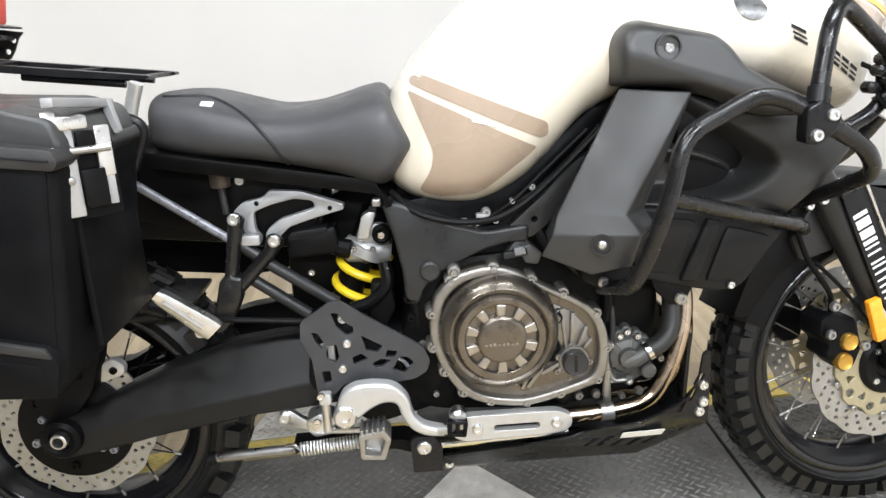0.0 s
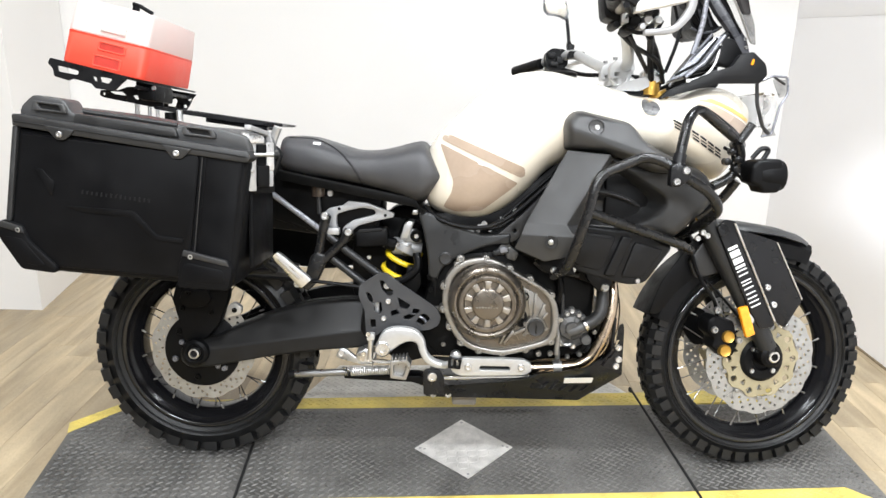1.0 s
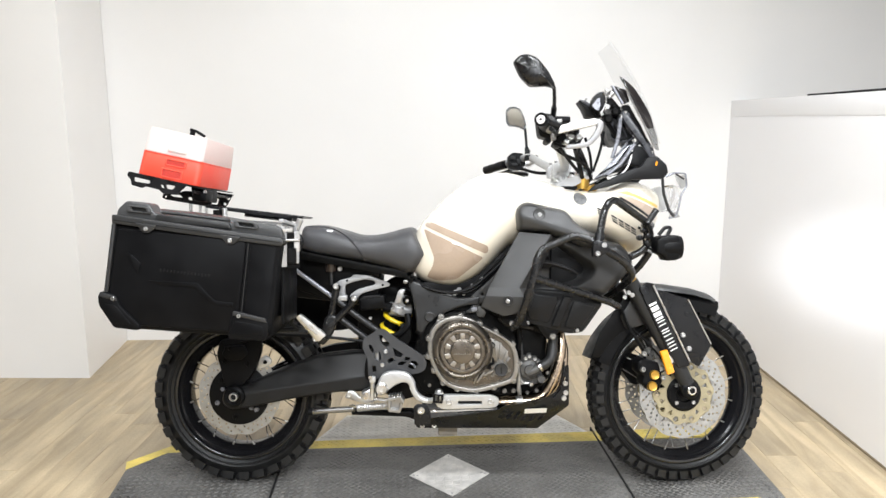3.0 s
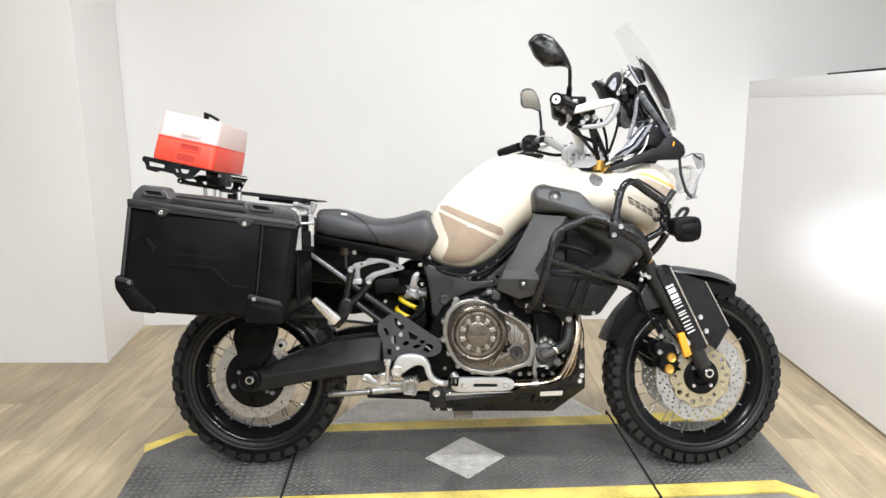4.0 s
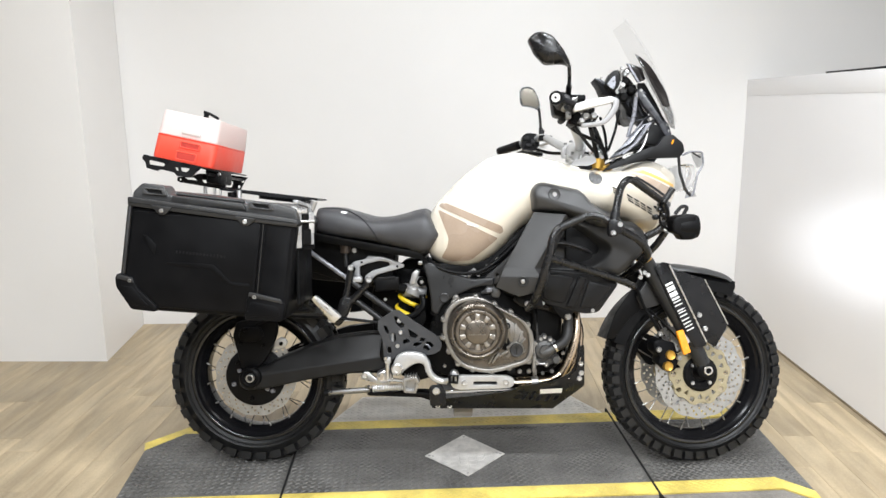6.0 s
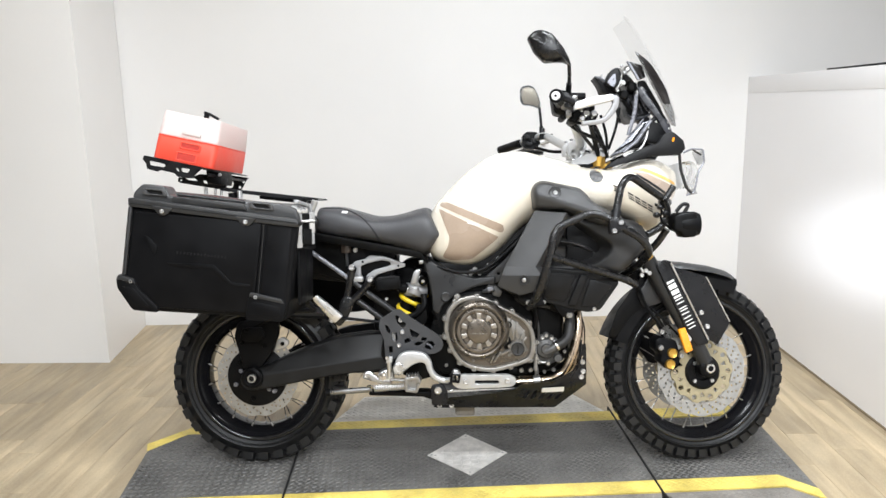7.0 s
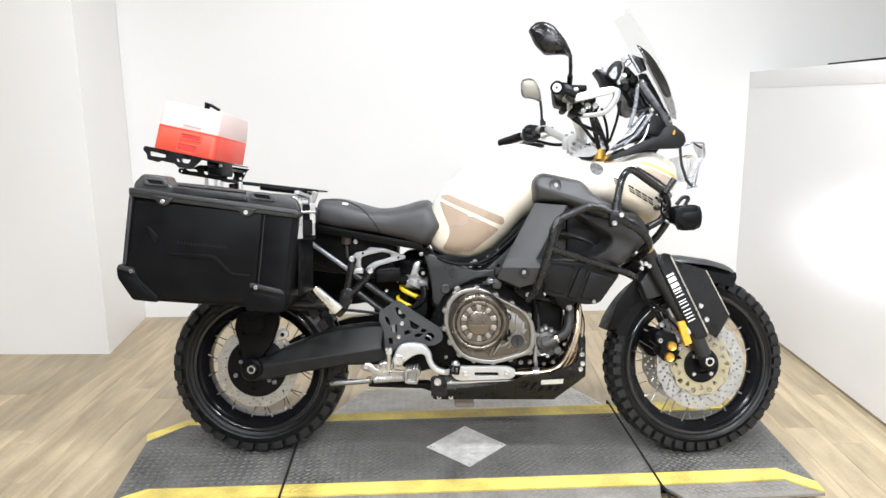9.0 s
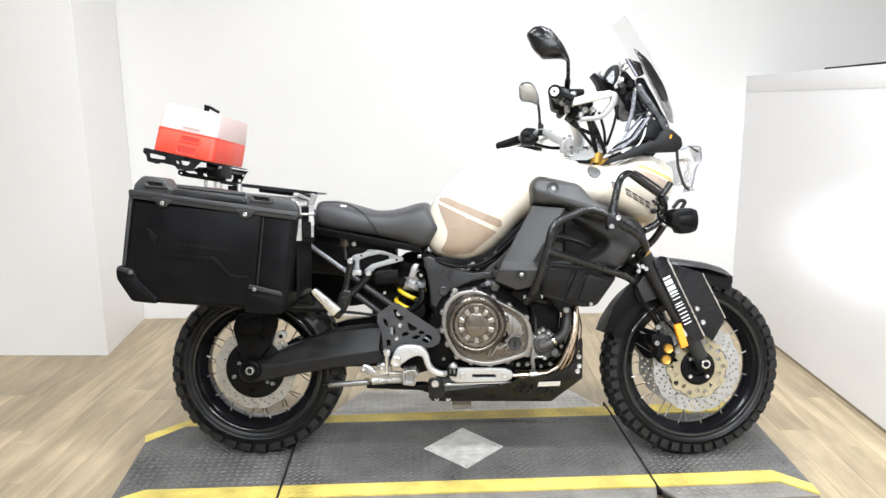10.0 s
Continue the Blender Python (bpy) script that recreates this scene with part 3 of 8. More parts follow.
for u in (JL, JR):
    part("joint", box(u - 0.0035, u + 0.0035, VN - 0.02, VF + 0.05, -0.012, 0.003, bevel=0.001, seg=1), M_GAP, lift, "dark rubber joint strip")
part("joint", tube(bend([(JR, VN - 0.015, 0.002), (JR + 0.004, VN - 0.04, 0.0), (JR - 0.004, VN - 0.12, -0.002)], 0.01), 0.0035, 6), M_GAP, lift)
DIA = [(-0.138, -0.017), (0.004, -0.168), (0.146, -0.019), (0.010, 0.140)]
d = part("diamond_plate", flat(DIA, 0.0028, 0.0052), M_PLATE, lift, "bright bare-metal diamond inset plate")
bm = tread(bmesh.new(), [(0.004 + (x - 0.004) * 0.9, -0.016 + (y + 0.016) * 0.9) for x, y in DIA], 0.0052, 0.030, 0.026, 0.0075, 0.0016, 45)
tagged(part("tread_bar", bm, M_PLATE, d, smooth=0), kind="stuff")
b = None
for x, y in ((-0.122, -0.017), (0.130, -0.019), (0.118, -0.012), (-0.110, -0.022), (0.010, 0.122), (0.004, -0.150)):
    bm = lathe([(0.0045, 0), (0.004, -0.001), (0.002, -0.0016)], 8)
    m = pose(x, y, 0.0052, -90)
    b = share(b, m, d) if b else part("rivet", bm, M_STEEL, d, m=m)

# ---- the motorcycle ----
# bike frame: x forward from the rear axle, y to its left, z up; it leans on its side stand, away from the open bay
BIKE = pose(0, -0.077, 0.002, -8.0)
bike = thing("motorcycle", "cream and black adventure motorcycle with crash bars and knobbly tyres", "motorcycle", BIKE)
RF, RR = 0.309, 0.303
FX, RX = 1.513, 0.004
STEER_X, STEER_Z, RAKE, TURN_DEG = 1.155, 1.02, 28.0, 7.0
# steering: the fork, wheel and bars turn about the raked steering line
ax = Matrix.Translation((STEER_X, 0, STEER_Z)) @ Matrix.Rotation(radians(-RAKE), 4, "Y")
STEER = ax @ Matrix.Rotation(radians(TURN_DEG), 4, "Z") @ ax.inverted()


def circle(x, z, r, n=24, a0=0.0):
    return [(x + r * math.cos(a0 + 2 * math.pi * i / n), z + r * math.sin(a0 + 2 * math.pi * i / n)) for i in range(n)]


def knob(bm, x, z, a, da, y0, y1, ro0, ro1, ri0, ri1, skew=0.0):
    """A tread block between two angles and two widths."""
    vs = []
    for y, ro, ri, sk in ((y0, ro0, ri0, 0), (y1, ro1, ri1, skew)):
        for rr, d in ((ri, da), (ro, da * 0.82)):
            for s in (-1, 1):
                t = a + sk + s * d
                vs.append(bm.verts.new((x + rr * math.cos(t), y, z + rr * math.sin(t))))
    for f in ((0, 1, 3, 2), (4, 6, 7, 5), (2, 3, 7, 6), (0, 2, 6, 4), (1, 5, 7, 3)):
        bm.faces.new([vs[i] for i in f])


def tyre_mesh(x, r, hw, rim):
    bm = bmesh.new()
    c = r - 0.0135
    prof = [(rim - 0.006, -hw * 0.62), (rim + 0.008, -hw * 0.74), (rim + (c - rim) * 0.42, -hw * 0.98), (c - 0.03, -hw * 0.90), (c - 0.012, -hw * 0.76), (c - 0.003, -hw * 0.46),
            (c, 0), (c - 0.003, hw * 0.46), (c - 0.012, hw * 0.76), (c - 0.03, hw * 0.90), (rim + (c - rim) * 0.42, hw * 0.98), (rim + 0.008, hw * 0.74), (rim - 0.006, hw * 0.62)]
    add_lathe(bm, prof, 72, x, r)
    # moulded rings on the sidewall
    for rr in (rim + 0.016,):
        add_lathe(bm, [(rr, -hw * 0.97), (rr + 0.0015, -hw * 1.025), (rr + 0.003, -hw * 0.97)], 72, x, r)
    return bm


def tread_blocks(wheel, x, r, hw, count):
    """Three rows of blocks on the near half, one by one; the far half in one piece."""
    c, step = r - 0.0135, 2 * math.pi / count
    far = bmesh.new()
    for shift, da, ya, yb, ra, rb, ia, ib, skew in ((0.0, 0.36, 0.62, 1.02, 0.001, 0.012, 0.012, 0.024, 0.0), (0.5, 0.40, 0.34, 0.62, 0.001, 0.004, 0.010, 0.012, 0.05), (0.07, 0.39, 0.02, 0.30, 0.0, 0.001, 0.008, 0.008, 0.06)):
        bm = bmesh.new()
        knob(bm, x, r, step * shift, step * da, -hw * ya, -hw * yb, r - ra, r - rb, c - ia, c - ib, step * skew)
        first = part("tread_block", bm, M_RUBBER, wheel)
        for i in range(count):
            if i:
                share(first, pose(x, 0, r) @ Matrix.Rotation(-i * step, 4, "Y") @ pose(-x, 0, -r))
            knob(far, x, r, (i + shift) * step, step * da, hw * ya, hw * yb, r - ra, r - rb, c - ia, c - ib, step * skew)
    tagged(part("far_tread", far, M_RUBBER, wheel), kind="stuff")


def rotor(x, z, y, outer, inner, waves, holes, t=0.0045):
    """A wave-edged brake disc drilled through."""
    rim = []
    for i in range(waves * 6):
        a = 2 * math.pi * i / (waves * 6)
        rim.append((x + (outer - 0.0045 * (0.5 + 0.5 * math.cos(a * waves)) ** 2) * math.cos(a), z + (outer - 0.0045 * (0.5 + 0.5 * math.cos(a * waves)) ** 2) * math.sin(a)))
    cut = [circle(x, z, inner, 48)]
    rows = 3
    for i in range(holes):
        for k in range(rows):
            a = 2 * math.pi * (i + k / rows) / holes
            rr = inner + (outer - inner) * (0.24 + 0.24 * k)
            cut.append(circle(x + rr * math.cos(a), z + rr * math.sin(a), 0.0044, 6))
    return prism(rim, y, y + t, holes=cut)


def spokes(wheel, x, z, hub_r, hub_y, rim_r, rim_y, count, finish, gauge=0.0017):
    for i in range(count):
        s = -1 if i % 2 else 1
        lean = 1 if (i // 2) % 2 else -1
        a = 2 * math.pi * i / count
        h = a + lean * radians(48)
        p = (x + hub_r * math.cos(h), s * hub_y, z + hub_r * math.sin(h))
        q = (x + rim_r * math.cos(a), s * rim_y, z + rim_r * math.sin(a))
        d = (Vector(q) - Vector(p)).normalized()
        part("spoke", tube([p, Vector(q) - d * 0.010], gauge, 6), finish, wheel)
        part("nipple", tube([Vector(q) - d * 0.012, Vector(q) - d * 0.003, Vector(q) + d * 0.004], gauge * 2, 8, radii=[gauge * 1.1, gauge * 1.4, gauge * 1.7]), M_STEEL, wheel)


def wheel_rim(x, z, r_out, r_in, hw):
    bm = bmesh.new()
    prof = [(r_out, -hw), (r_out + 0.004, -hw - 0.003), (r_out + 0.004, -hw - 0.007), (r_out - 0.003, -hw - 0.006), (r_out - 0.006, -hw), (r_out - 0.012, -hw + 0.004), (r_out - 0.018, -hw + 0.011), (r_in + 0.008, -hw + 0.020), (r_in + 0.001, -hw + 0.027), (r_in, -hw + 0.032),
            (r_in, hw - 0.030), (r_in + 0.001, hw - 0.026), (r_in + 0.010, hw - 0.022), (r_out - 0.013, hw - 0.004), (r_out - 0.006, hw), (r_out - 0.003, hw + 0.006), (r_out + 0.004, hw + 0.007), (r_out, hw)]
    add_lathe(bm, prof + [(r_in + 0.012, 0), prof[0]], 72, x, z)
    return bm


def rim_lip(x, z, r_out, hw):
    """Rolled bead edges of a rim."""
    bm = bmesh.new()
    for s in (-1, 1):
        lip = [(r_out + 0.004 + 0.0075 * math.cos(2 * math.pi * k / 10), s * (hw + 0.004) + 0.0060 * math.sin(2 * math.pi * k / 10)) for k in range(11)]
        add_lathe(bm, lip, 72, x, z)
    return bm


# rear wheel
wr = part("rear_wheel", lathe([(0.03, -0.10), (0.034, -0.075), (0.05, -0.07), (0.052, -0.03), (0.035, -0.02), (0.035, 0.03), (0.055, 0.04), (0.055, 0.07), (0.02, 0.09)], 28, RX, RR), M_ENGDARK, bike, "spoked rear wheel with knobbly tyre")
part("tyre", tyre_mesh(RX, RR, 0.073, 0.220), M_RUBBER, wr, "worn black knobbly tyre")
tread_blocks(wr, RX, RR, 0.073, 33)
part("rim", wheel_rim(RX, RR, 0.220, 0.184, 0.050), M_RIM, wr, "glossy black spoked rim")
part("rim_lip", rim_lip(RX, RR, 0.220, 0.050), M_LIP, wr)
spokes(wr, RX, RR, 0.050, 0.045, 0.187, 0.025, 32, M_SATIN)
RDX, RDZ = RX + 0.005, RR + 0.006
part("brake_disc", rotor(RDX, RDZ, -0.086, 0.1405, 0.102, 12, 22), M_DISC, wr, "drilled steel brake disc")
part("disc_carrier", prism(circle(RDX, RDZ, 0.1025, 40), -0.080, -0.092, bevel=0.003), M_BLACK, wr)
for i in range(6):
    a = radians(20 + 60 * i)
    part("bolt", bolt(RDX + 0.078 * math.cos(a), -0.092, RDZ + 0.078 * math.sin(a), 0.0085, 0.006), M_GREYMETAL if i % 2 else M_ENGDARK, wr)
for x, z in ((-0.044, 0.330), (-0.012, 0.270), (0.052, 0.266), (-0.020, 0.314)):
    part("hub_bolt", bolt(x, -0.096, z, 0.0075, 0.006), M_GREYMETAL, wr)
part("sensor_ring", lathe([(0.046, -0.090), (0.048, -0.100), (0.030, -0.106), (0.026, -0.100)], 28, RDX, RDZ), M_BLACK, wr)

# front wheel, turned with the fork
wf = part("front_wheel", lathe([(0.02, -0.075), (0.038, -0.07), (0.040, -0.045), (0.030, -0.035), (0.030, 0.035), (0.040, 0.045), (0.038, 0.07), (0.02, 0.075)], 28, FX, RF), M_ENGDARK, bike, "spoked front wheel with knobbly tyre", STEER)
part("tyre", tyre_mesh(FX, RF, 0.052, 0.238), M_RUBBER, wf, "worn black knobbly tyre")
tread_blocks(wf, FX, RF, 0.052, 45)
part("rim", wheel_rim(FX, RF, 0.238, 0.203, 0.036), M_RIM, wf, "glossy black spoked rim")
part("rim_lip", rim_lip(FX, RF, 0.238, 0.036), M_LIP, wf)
spokes(wf, FX, RF, 0.038, 0.042, 0.206, 0.013, 32, M_DULLSTEEL)
for s in (-1, 1):
    y = s * 0.070
    part("brake_disc", rotor(FX, RF, y - 0.002, 0.154, 0.107, 14, 28), M_DISC, wf, "drilled steel brake disc")
    arms = []
    for i in range(40):
        a = 2 * math.pi * i / 40
        arms.append((FX + (0.1085 if i % 4 < 2 else 0.1005) * math.cos(a), RF + (0.1085 if i % 4 < 2 else 0.1005) * math.sin(a)))
    cut = [circle(FX, RF, 0.058, 28)]
    for k in range(10):
        a = 2 * math.pi * k / 10
        cut.append(circle(FX + 0.091 * math.cos(a), RF + 0.091 * math.sin(a), 0.0085, 12))
        a += math.pi / 10
        cut.append(rounded([(FX + rr * math.cos(a + d), RF + rr * math.sin(a + d)) for rr, d in ((0.068, 0.0), (0.086, 0.100), (0.086, -0.100))], 0.003, 1))
    part("disc_carrier", prism(arms, y - 0.003, y - 0.008, bevel=0.0012, seg=1, holes=cut), M_CARRIER, wf, "pale gold disc carrier")
    if s < 0:
        for i in range(10):
            a = radians(18 + 36 * i)
            part("rivet", bolt(FX + 0.1075 * math.cos(a), y - 0.008, RF + 0.1075 * math.sin(a), 0.0065, 0.003), M_STEEL, wf)
part("hub_cover", lathe([(0.059, -0.066), (0.060, -0.082), (0.052, -0.088), (0.030, -0.086), (0.026, -0.080)], 32, FX, RF), M_BLACK, wf)
for i in range(4):
    a = radians(45 + 90 * i)
    part("bolt", bolt(FX + 0.042 * math.cos(a), -0.087, RF + 0.042 * math.sin(a), 0.007, 0.005), M_ALU, wf)

# ---- swingarm, frame, subframe ----
sw = [(-0.040, 0.320), (-0.026, 0.345), (0.050, 0.350), (0.108, 0.383), (0.205, 0.421), (0.301, 0.449), (0.396, 0.461), (0.520, 0.462), (0.560, 0.440), (0.560, 0.350), (0.470, 0.336), (0.337, 0.324), (0.193, 0.302), (0.068, 0.276), (-0.010, 0.265), (-0.038, 0.286)]
sw_edge = rounded(sw, 0.012, 2)


def swing_y(x, z):
    above = z - (0.318 + 0.150 * x)
    return -0.104 - 0.036 * rolled(edge_distance(sw_edge, x, z), 0.010) + 0.55 * max(0, above)


swing = part("swingarm", moulded(dense(sw_edge), (0.270, 0.372), swing_y, -0.080, 20), M_ARM, bike, "dark grey cast swingarm")
part("axle_boss", lathe([(0.036, -0.138), (0.034, -0.152), (0.026, -0.156), (0.020, -0.152), (0.019, -0.146)], 28, 0.009, 0.317), M_CASEBLK, swing)
part("axle_nut", lathe([(0.0140, -0.146), (0.0140, -0.160), (0.0120, -0.162), (0.0098, -0.162), (0.0094, -0.150)], 24, 0.009, 0.317), M_ALU, swing, "steel axle nut")
# near-black disc for the shade in the axle bore
part("axle_bore", lathe([(0.0096, -0.151), (0.0096, -0.1535), (0.002, -0.1535)], 18, 0.009, 0.317), M_GAP, swing)
part("far_arm", prism(rounded(sw, 0.012, 2), 0.095, 0.140, bevel=0.008), M_BLACK, swing)
part("pivot", lathe([(0.04, -0.15), (0.04, 0.15)], 20, 0.56, 0.40), M_ENGDARK, swing)
# rear brake caliper and its bracket
cal = part("rear_caliper", prism(rounded([(-0.030, 0.340), (0.030, 0.345), (0.066, 0.390), (0.092, 0.460), (0.092, 0.502), (0.020, 0.510), (-0.045, 0.500), (-0.058, 0.452), (-0.044, 0.400)], 0.010, 2), -0.092, -0.122, bevel=0.007), M_CASEBLK, bike, "black rear brake caliper")
part("bracket", prism(rounded([(0.082, 0.405), (0.125, 0.418), (0.128, 0.436), (0.108, 0.450), (0.090, 0.440)], 0.006, 2), -0.110, -0.125, bevel=0.003), M_SILVER, cal, "small silver bracket")
part("bolt", bolt(0.108, -0.125, 0.428, 0.007, 0.005), M_ENGDARK, cal)
part("bridge", prism(rounded([(-0.034, 0.452), (-0.026, 0.482), (0.040, 0.486), (0.052, 0.456), (0.030, 0.436), (-0.016, 0.434)], 0.008, 2), -0.120, -0.136, bevel=0.005), M_CASEBLK, cal)
for x, z in ((-0.030, 0.430), (-0.008, 0.476), (0.046, 0.420)):
    part("bolt", bolt(x, -0.122 if z < 0.45 else -0.136, z, 0.007, 0.006), M_ENGDARK, cal)
part("brake_hose", tube(spline([(0.02, -0.12, 0.49), (0.10, -0.13, 0.52), (0.2, -0.14, 0.52), (0.33, -0.15, 0.515), (0.45, -0.14, 0.50)], 6), 0.005, 8), M_BLACK, cal)
part("mudguard_flap", prism(rounded([(0.10, 0.515), (0.16, 0.532), (0.245, 0.525), (0.24, 0.512), (0.17, 0.508)], 0.004, 2), -0.10, 0.06, bevel=0.002), M_GREYPLAST, bike)
part("undertray", prism(rounded([(-0.10, 0.66), (0.20, 0.640), (0.38, 0.620), (0.44, 0.610), (0.485, 0.64), (0.495, 0.75), (0.20, 0.82), (-0.08, 0.84)], 0.02, 3), 0.075, -0.075, bevel=0.01), M_BLACK, bike)
mf = part("silencer", prism(rounded([(-0.22, 0.585), (-0.20, 0.690), (0.10, 0.680), (0.34, 0.630), (0.44, 0.560), (0.42, 0.505), (0.30, 0.484), (0.05, 0.510)], 0.03, 4), 0.200, 0.310, bevel=0.035, seg=4), M_BLACK, bike, "black exhaust silencer on the far side")
part("link_pipe", tube(spline([(0.40, 0.24, 0.52), (0.50, 0.20, 0.44), (0.60, 0.14, 0.34), (0.70, 0.08, 0.30)], 6), 0.024, 14), M_HEADER, mf)
part("tail_panel", prism(rounded([(0.10, 0.70), (0.34, 0.62), (0.46, 0.61), (0.485, 0.68), (0.495, 0.742), (0.40, 0.765), (0.22, 0.80), (0.12, 0.81)], 0.02, 3), -0.060, -0.082, bevel=0.012), M_BLACK, bike, "black tail side panel")

# subframe tubes
sub = part("subframe", tube([(0.330, -0.118, 0.652), (0.405, -0.118, 0.590), (0.500, -0.118, 0.522)], 0.0105, 12), M_SLATE, bike, "grey tubular subframe")
part("stay", tube([(0.180, -0.125, 0.760), (0.345, -0.125, 0.640)], 0.0075, 10), M_GREYMETAL, sub, "thin grey stay")
part("stay", tube([(0.350, -0.112, 0.580), (0.450, -0.112, 0.503)], 0.0105, 12), M_SLATE, sub)
part("lug", box(0.352, 0.384, -0.128, -0.104, 0.634, 0.652, bevel=0.004, m=None), M_CAST, sub)
part("stay", tube([(0.48, 0.10, 0.55), (0.20, 0.12, 0.74)], 0.0125, 12), M_SATIN, sub)

# passenger footrest hanger
br = rounded([(0.339, 0.687), (0.356, 0.702), (0.391, 0.709), (0.403, 0.721), (0.454, 0.717), (0.525, 0.691), (0.524, 0.681), (0.471, 0.668), (0.430, 0.656), (0.411, 0.638), (0.399, 0.631), (0.388, 0.639), (0.393, 0.654), (0.417, 0.671), (0.463, 0.683), (0.477, 0.688), (0.473, 0.699), (0.442, 0.704), (0.401, 0.695), (0.374, 0.685), (0.374, 0.654), (0.384, 0.641), (0.378, 0.627), (0.356, 0.646), (0.351, 0.670)], 0.006, 2)
hang = part("footrest_hanger", prism(br, -0.090, -0.104, bevel=0.003), M_HANGER, bike, "silver cast passenger footrest hanger")
# raised dark dots painted for the hanger's holes
for x, z in ((0.381, 0.700), (0.501, 0.685)):
    part("hole", bolt(x, -0.1035, z, 0.0042, 0.0012, socket=False), M_ENGDARK, hang)
body = rounded([(0.312, 0.580), (0.330, 0.590), (0.352, 0.582), (0.345, 0.545), (0.328, 0.510), (0.306, 0.486), (0.286, 0.496), (0.300, 0.535)], 0.006, 2)
part("footrest_arm", prism(body, -0.112, -0.142, bevel=0.006, seg=3), M_TUBE, hang, "black forked footrest arm")
for x, z, fx in ((0.350, 0.683, 0.326), (0.410, 0.643, 0.338)):
    part("footrest_arm", tube([(x + (x - fx) * 0.05, -0.128, z + 0.006), (x, -0.128, z), (x + (fx - x) * 0.15, -0.128, z - 0.02), (fx, -0.128, 0.560)], 0.011, 14, radii=[0.009, 0.0150, 0.0125, 0.0110]), M_TUBE, hang, "black forked footrest arm")
part("bolt", bolt(0.350, -0.142, 0.684, 0.0105, 0.007), M_ALU, hang)
part("bolt", bolt(0.410, -0.142, 0.644, 0.0105, 0.007), M_ALU, hang)
ps = Vector((0.316, -0.215, 0.522))
pe = Vector((0.246, -0.245, 0.600))
bm = bmesh.new()
d = (pe - ps).normalized()
u = Vector((0, -1, 0)).cross(d).normalized()
rows = []
for f, w in ((0, 0.016), (0.12, 0.017), (0.9, 0.011), (1.0, 0.008)):
    c = ps.lerp(pe, f)
    rows.append([bm.verts.new(c + u * a * w + Vector((0, -1, 0)) * b * 0.010) for a, b in ((-1, -1), (-1, 0.6), (-0.6, 1), (0.6, 1), (1, 0.6), (1, -1))])
for a, b in zip(rows, rows[1:]):
    for j in range(6):
        bm.faces.new((a[j], a[(j + 1) % 6], b[(j + 1) % 6], b[j]))
bm.faces.new(rows[0][::-1])
bm.faces.new(rows[-1])
peg = part("passenger_footrest", bm, M_ALU, bike, "folded aluminium passenger footrest")
part("rubber_pad", tube([ps.lerp(pe, 0.2) + Vector((0, -0.011, 0)), ps.lerp(pe, 0.86) + Vector((0, -0.010, 0))], 0.004, 8), M_SILVER, peg)
part("pivot_bolt", bolt(0.292, -0.205, 0.520, 0.0095, 0.010), M_ALU, peg)

# heel guard plate, cut through with slots
hg = rounded([(0.445, 0.517), (0.496, 0.549), (0.512, 0.549), (0.547, 0.523), (0.642, 0.460), (0.652, 0.436), (0.646, 0.416), (0.625, 0.404), (0.592, 0.400), (0.545, 0.407), (0.509, 0.404), (0.488, 0.384), (0.462, 0.386), (0.458, 0.450), (0.442, 0.488)], 0.006, 3)
cut = [rounded(q, 0.0025, 2) for q in (
    [(0.495, 0.530), (0.506, 0.529), (0.517, 0.512), (0.530, 0.504), (0.529, 0.493), (0.518, 0.489), (0.502, 0.505)],
    [(0.461, 0.499), (0.472, 0.496), (0.480, 0.478), (0.476, 0.468), (0.466, 0.482)],
    [(0.482, 0.473), (0.500, 0.474), (0.503, 0.452), (0.496, 0.442), (0.482, 0.450)],
    [(0.541, 0.488), (0.575, 0.467), (0.566, 0.456), (0.548, 0.460)],
    [(0.524, 0.450), (0.540, 0.456), (0.550, 0.446), (0.526, 0.437)],
    [(0.582, 0.459), (0.599, 0.456), (0.594, 0.446), (0.578, 0.446)],
    [(0.556, 0.437), (0.570, 0.444), (0.588, 0.441), (0.572, 0.430), (0.560, 0.430)],
    [(0.602, 0.446), (0.616, 0.444), (0.625, 0.433), (0.607, 0.415), (0.589, 0.424)],
    [(0.472, 0.428), (0.486, 0.429), (0.487, 0.409), (0.475, 0.407)])]
heel = part("heel_guard", prism(hg, -0.182, -0.190, bevel=0.0012, seg=1, holes=cut), M_GUARD, bike, "dark slate slotted heel guard plate")
for x, z in ((0.518, 0.476), (0.507, 0.432)):
    part("bolt", bolt(x, -0.190, z, 0.0075, 0.006), M_ALU, heel)
# bracket, pipe end and bright fittings behind the cut-outs
part("bracket_bolt", bolt(0.512, -0.165, 0.512, 0.009, 0.010), M_ALU, heel)
part("bracket_arm", box(0.482, 0.494, -0.172, -0.160, 0.430, 0.478, bevel=0.003), M_CAST, heel)
part("bracket_arm", box(0.470, 0.486, -0.168, -0.156, 0.455, 0.466, bevel=0.003), M_CAST, heel)
part("bracket_arm", tube(spline([(0.535, -0.165, 0.470), (0.542, -0.165, 0.448), (0.560, -0.165, 0.436)], 4), 0.0045, 8), M_GREYMETAL, heel)
part("bracket_arm", tube(spline([(0.570, -0.168, 0.418), (0.590, -0.168, 0.432), (0.606, -0.168, 0.428), (0.618, -0.168, 0.412)], 5), 0.0035, 8), M_GREYMETAL, heel)

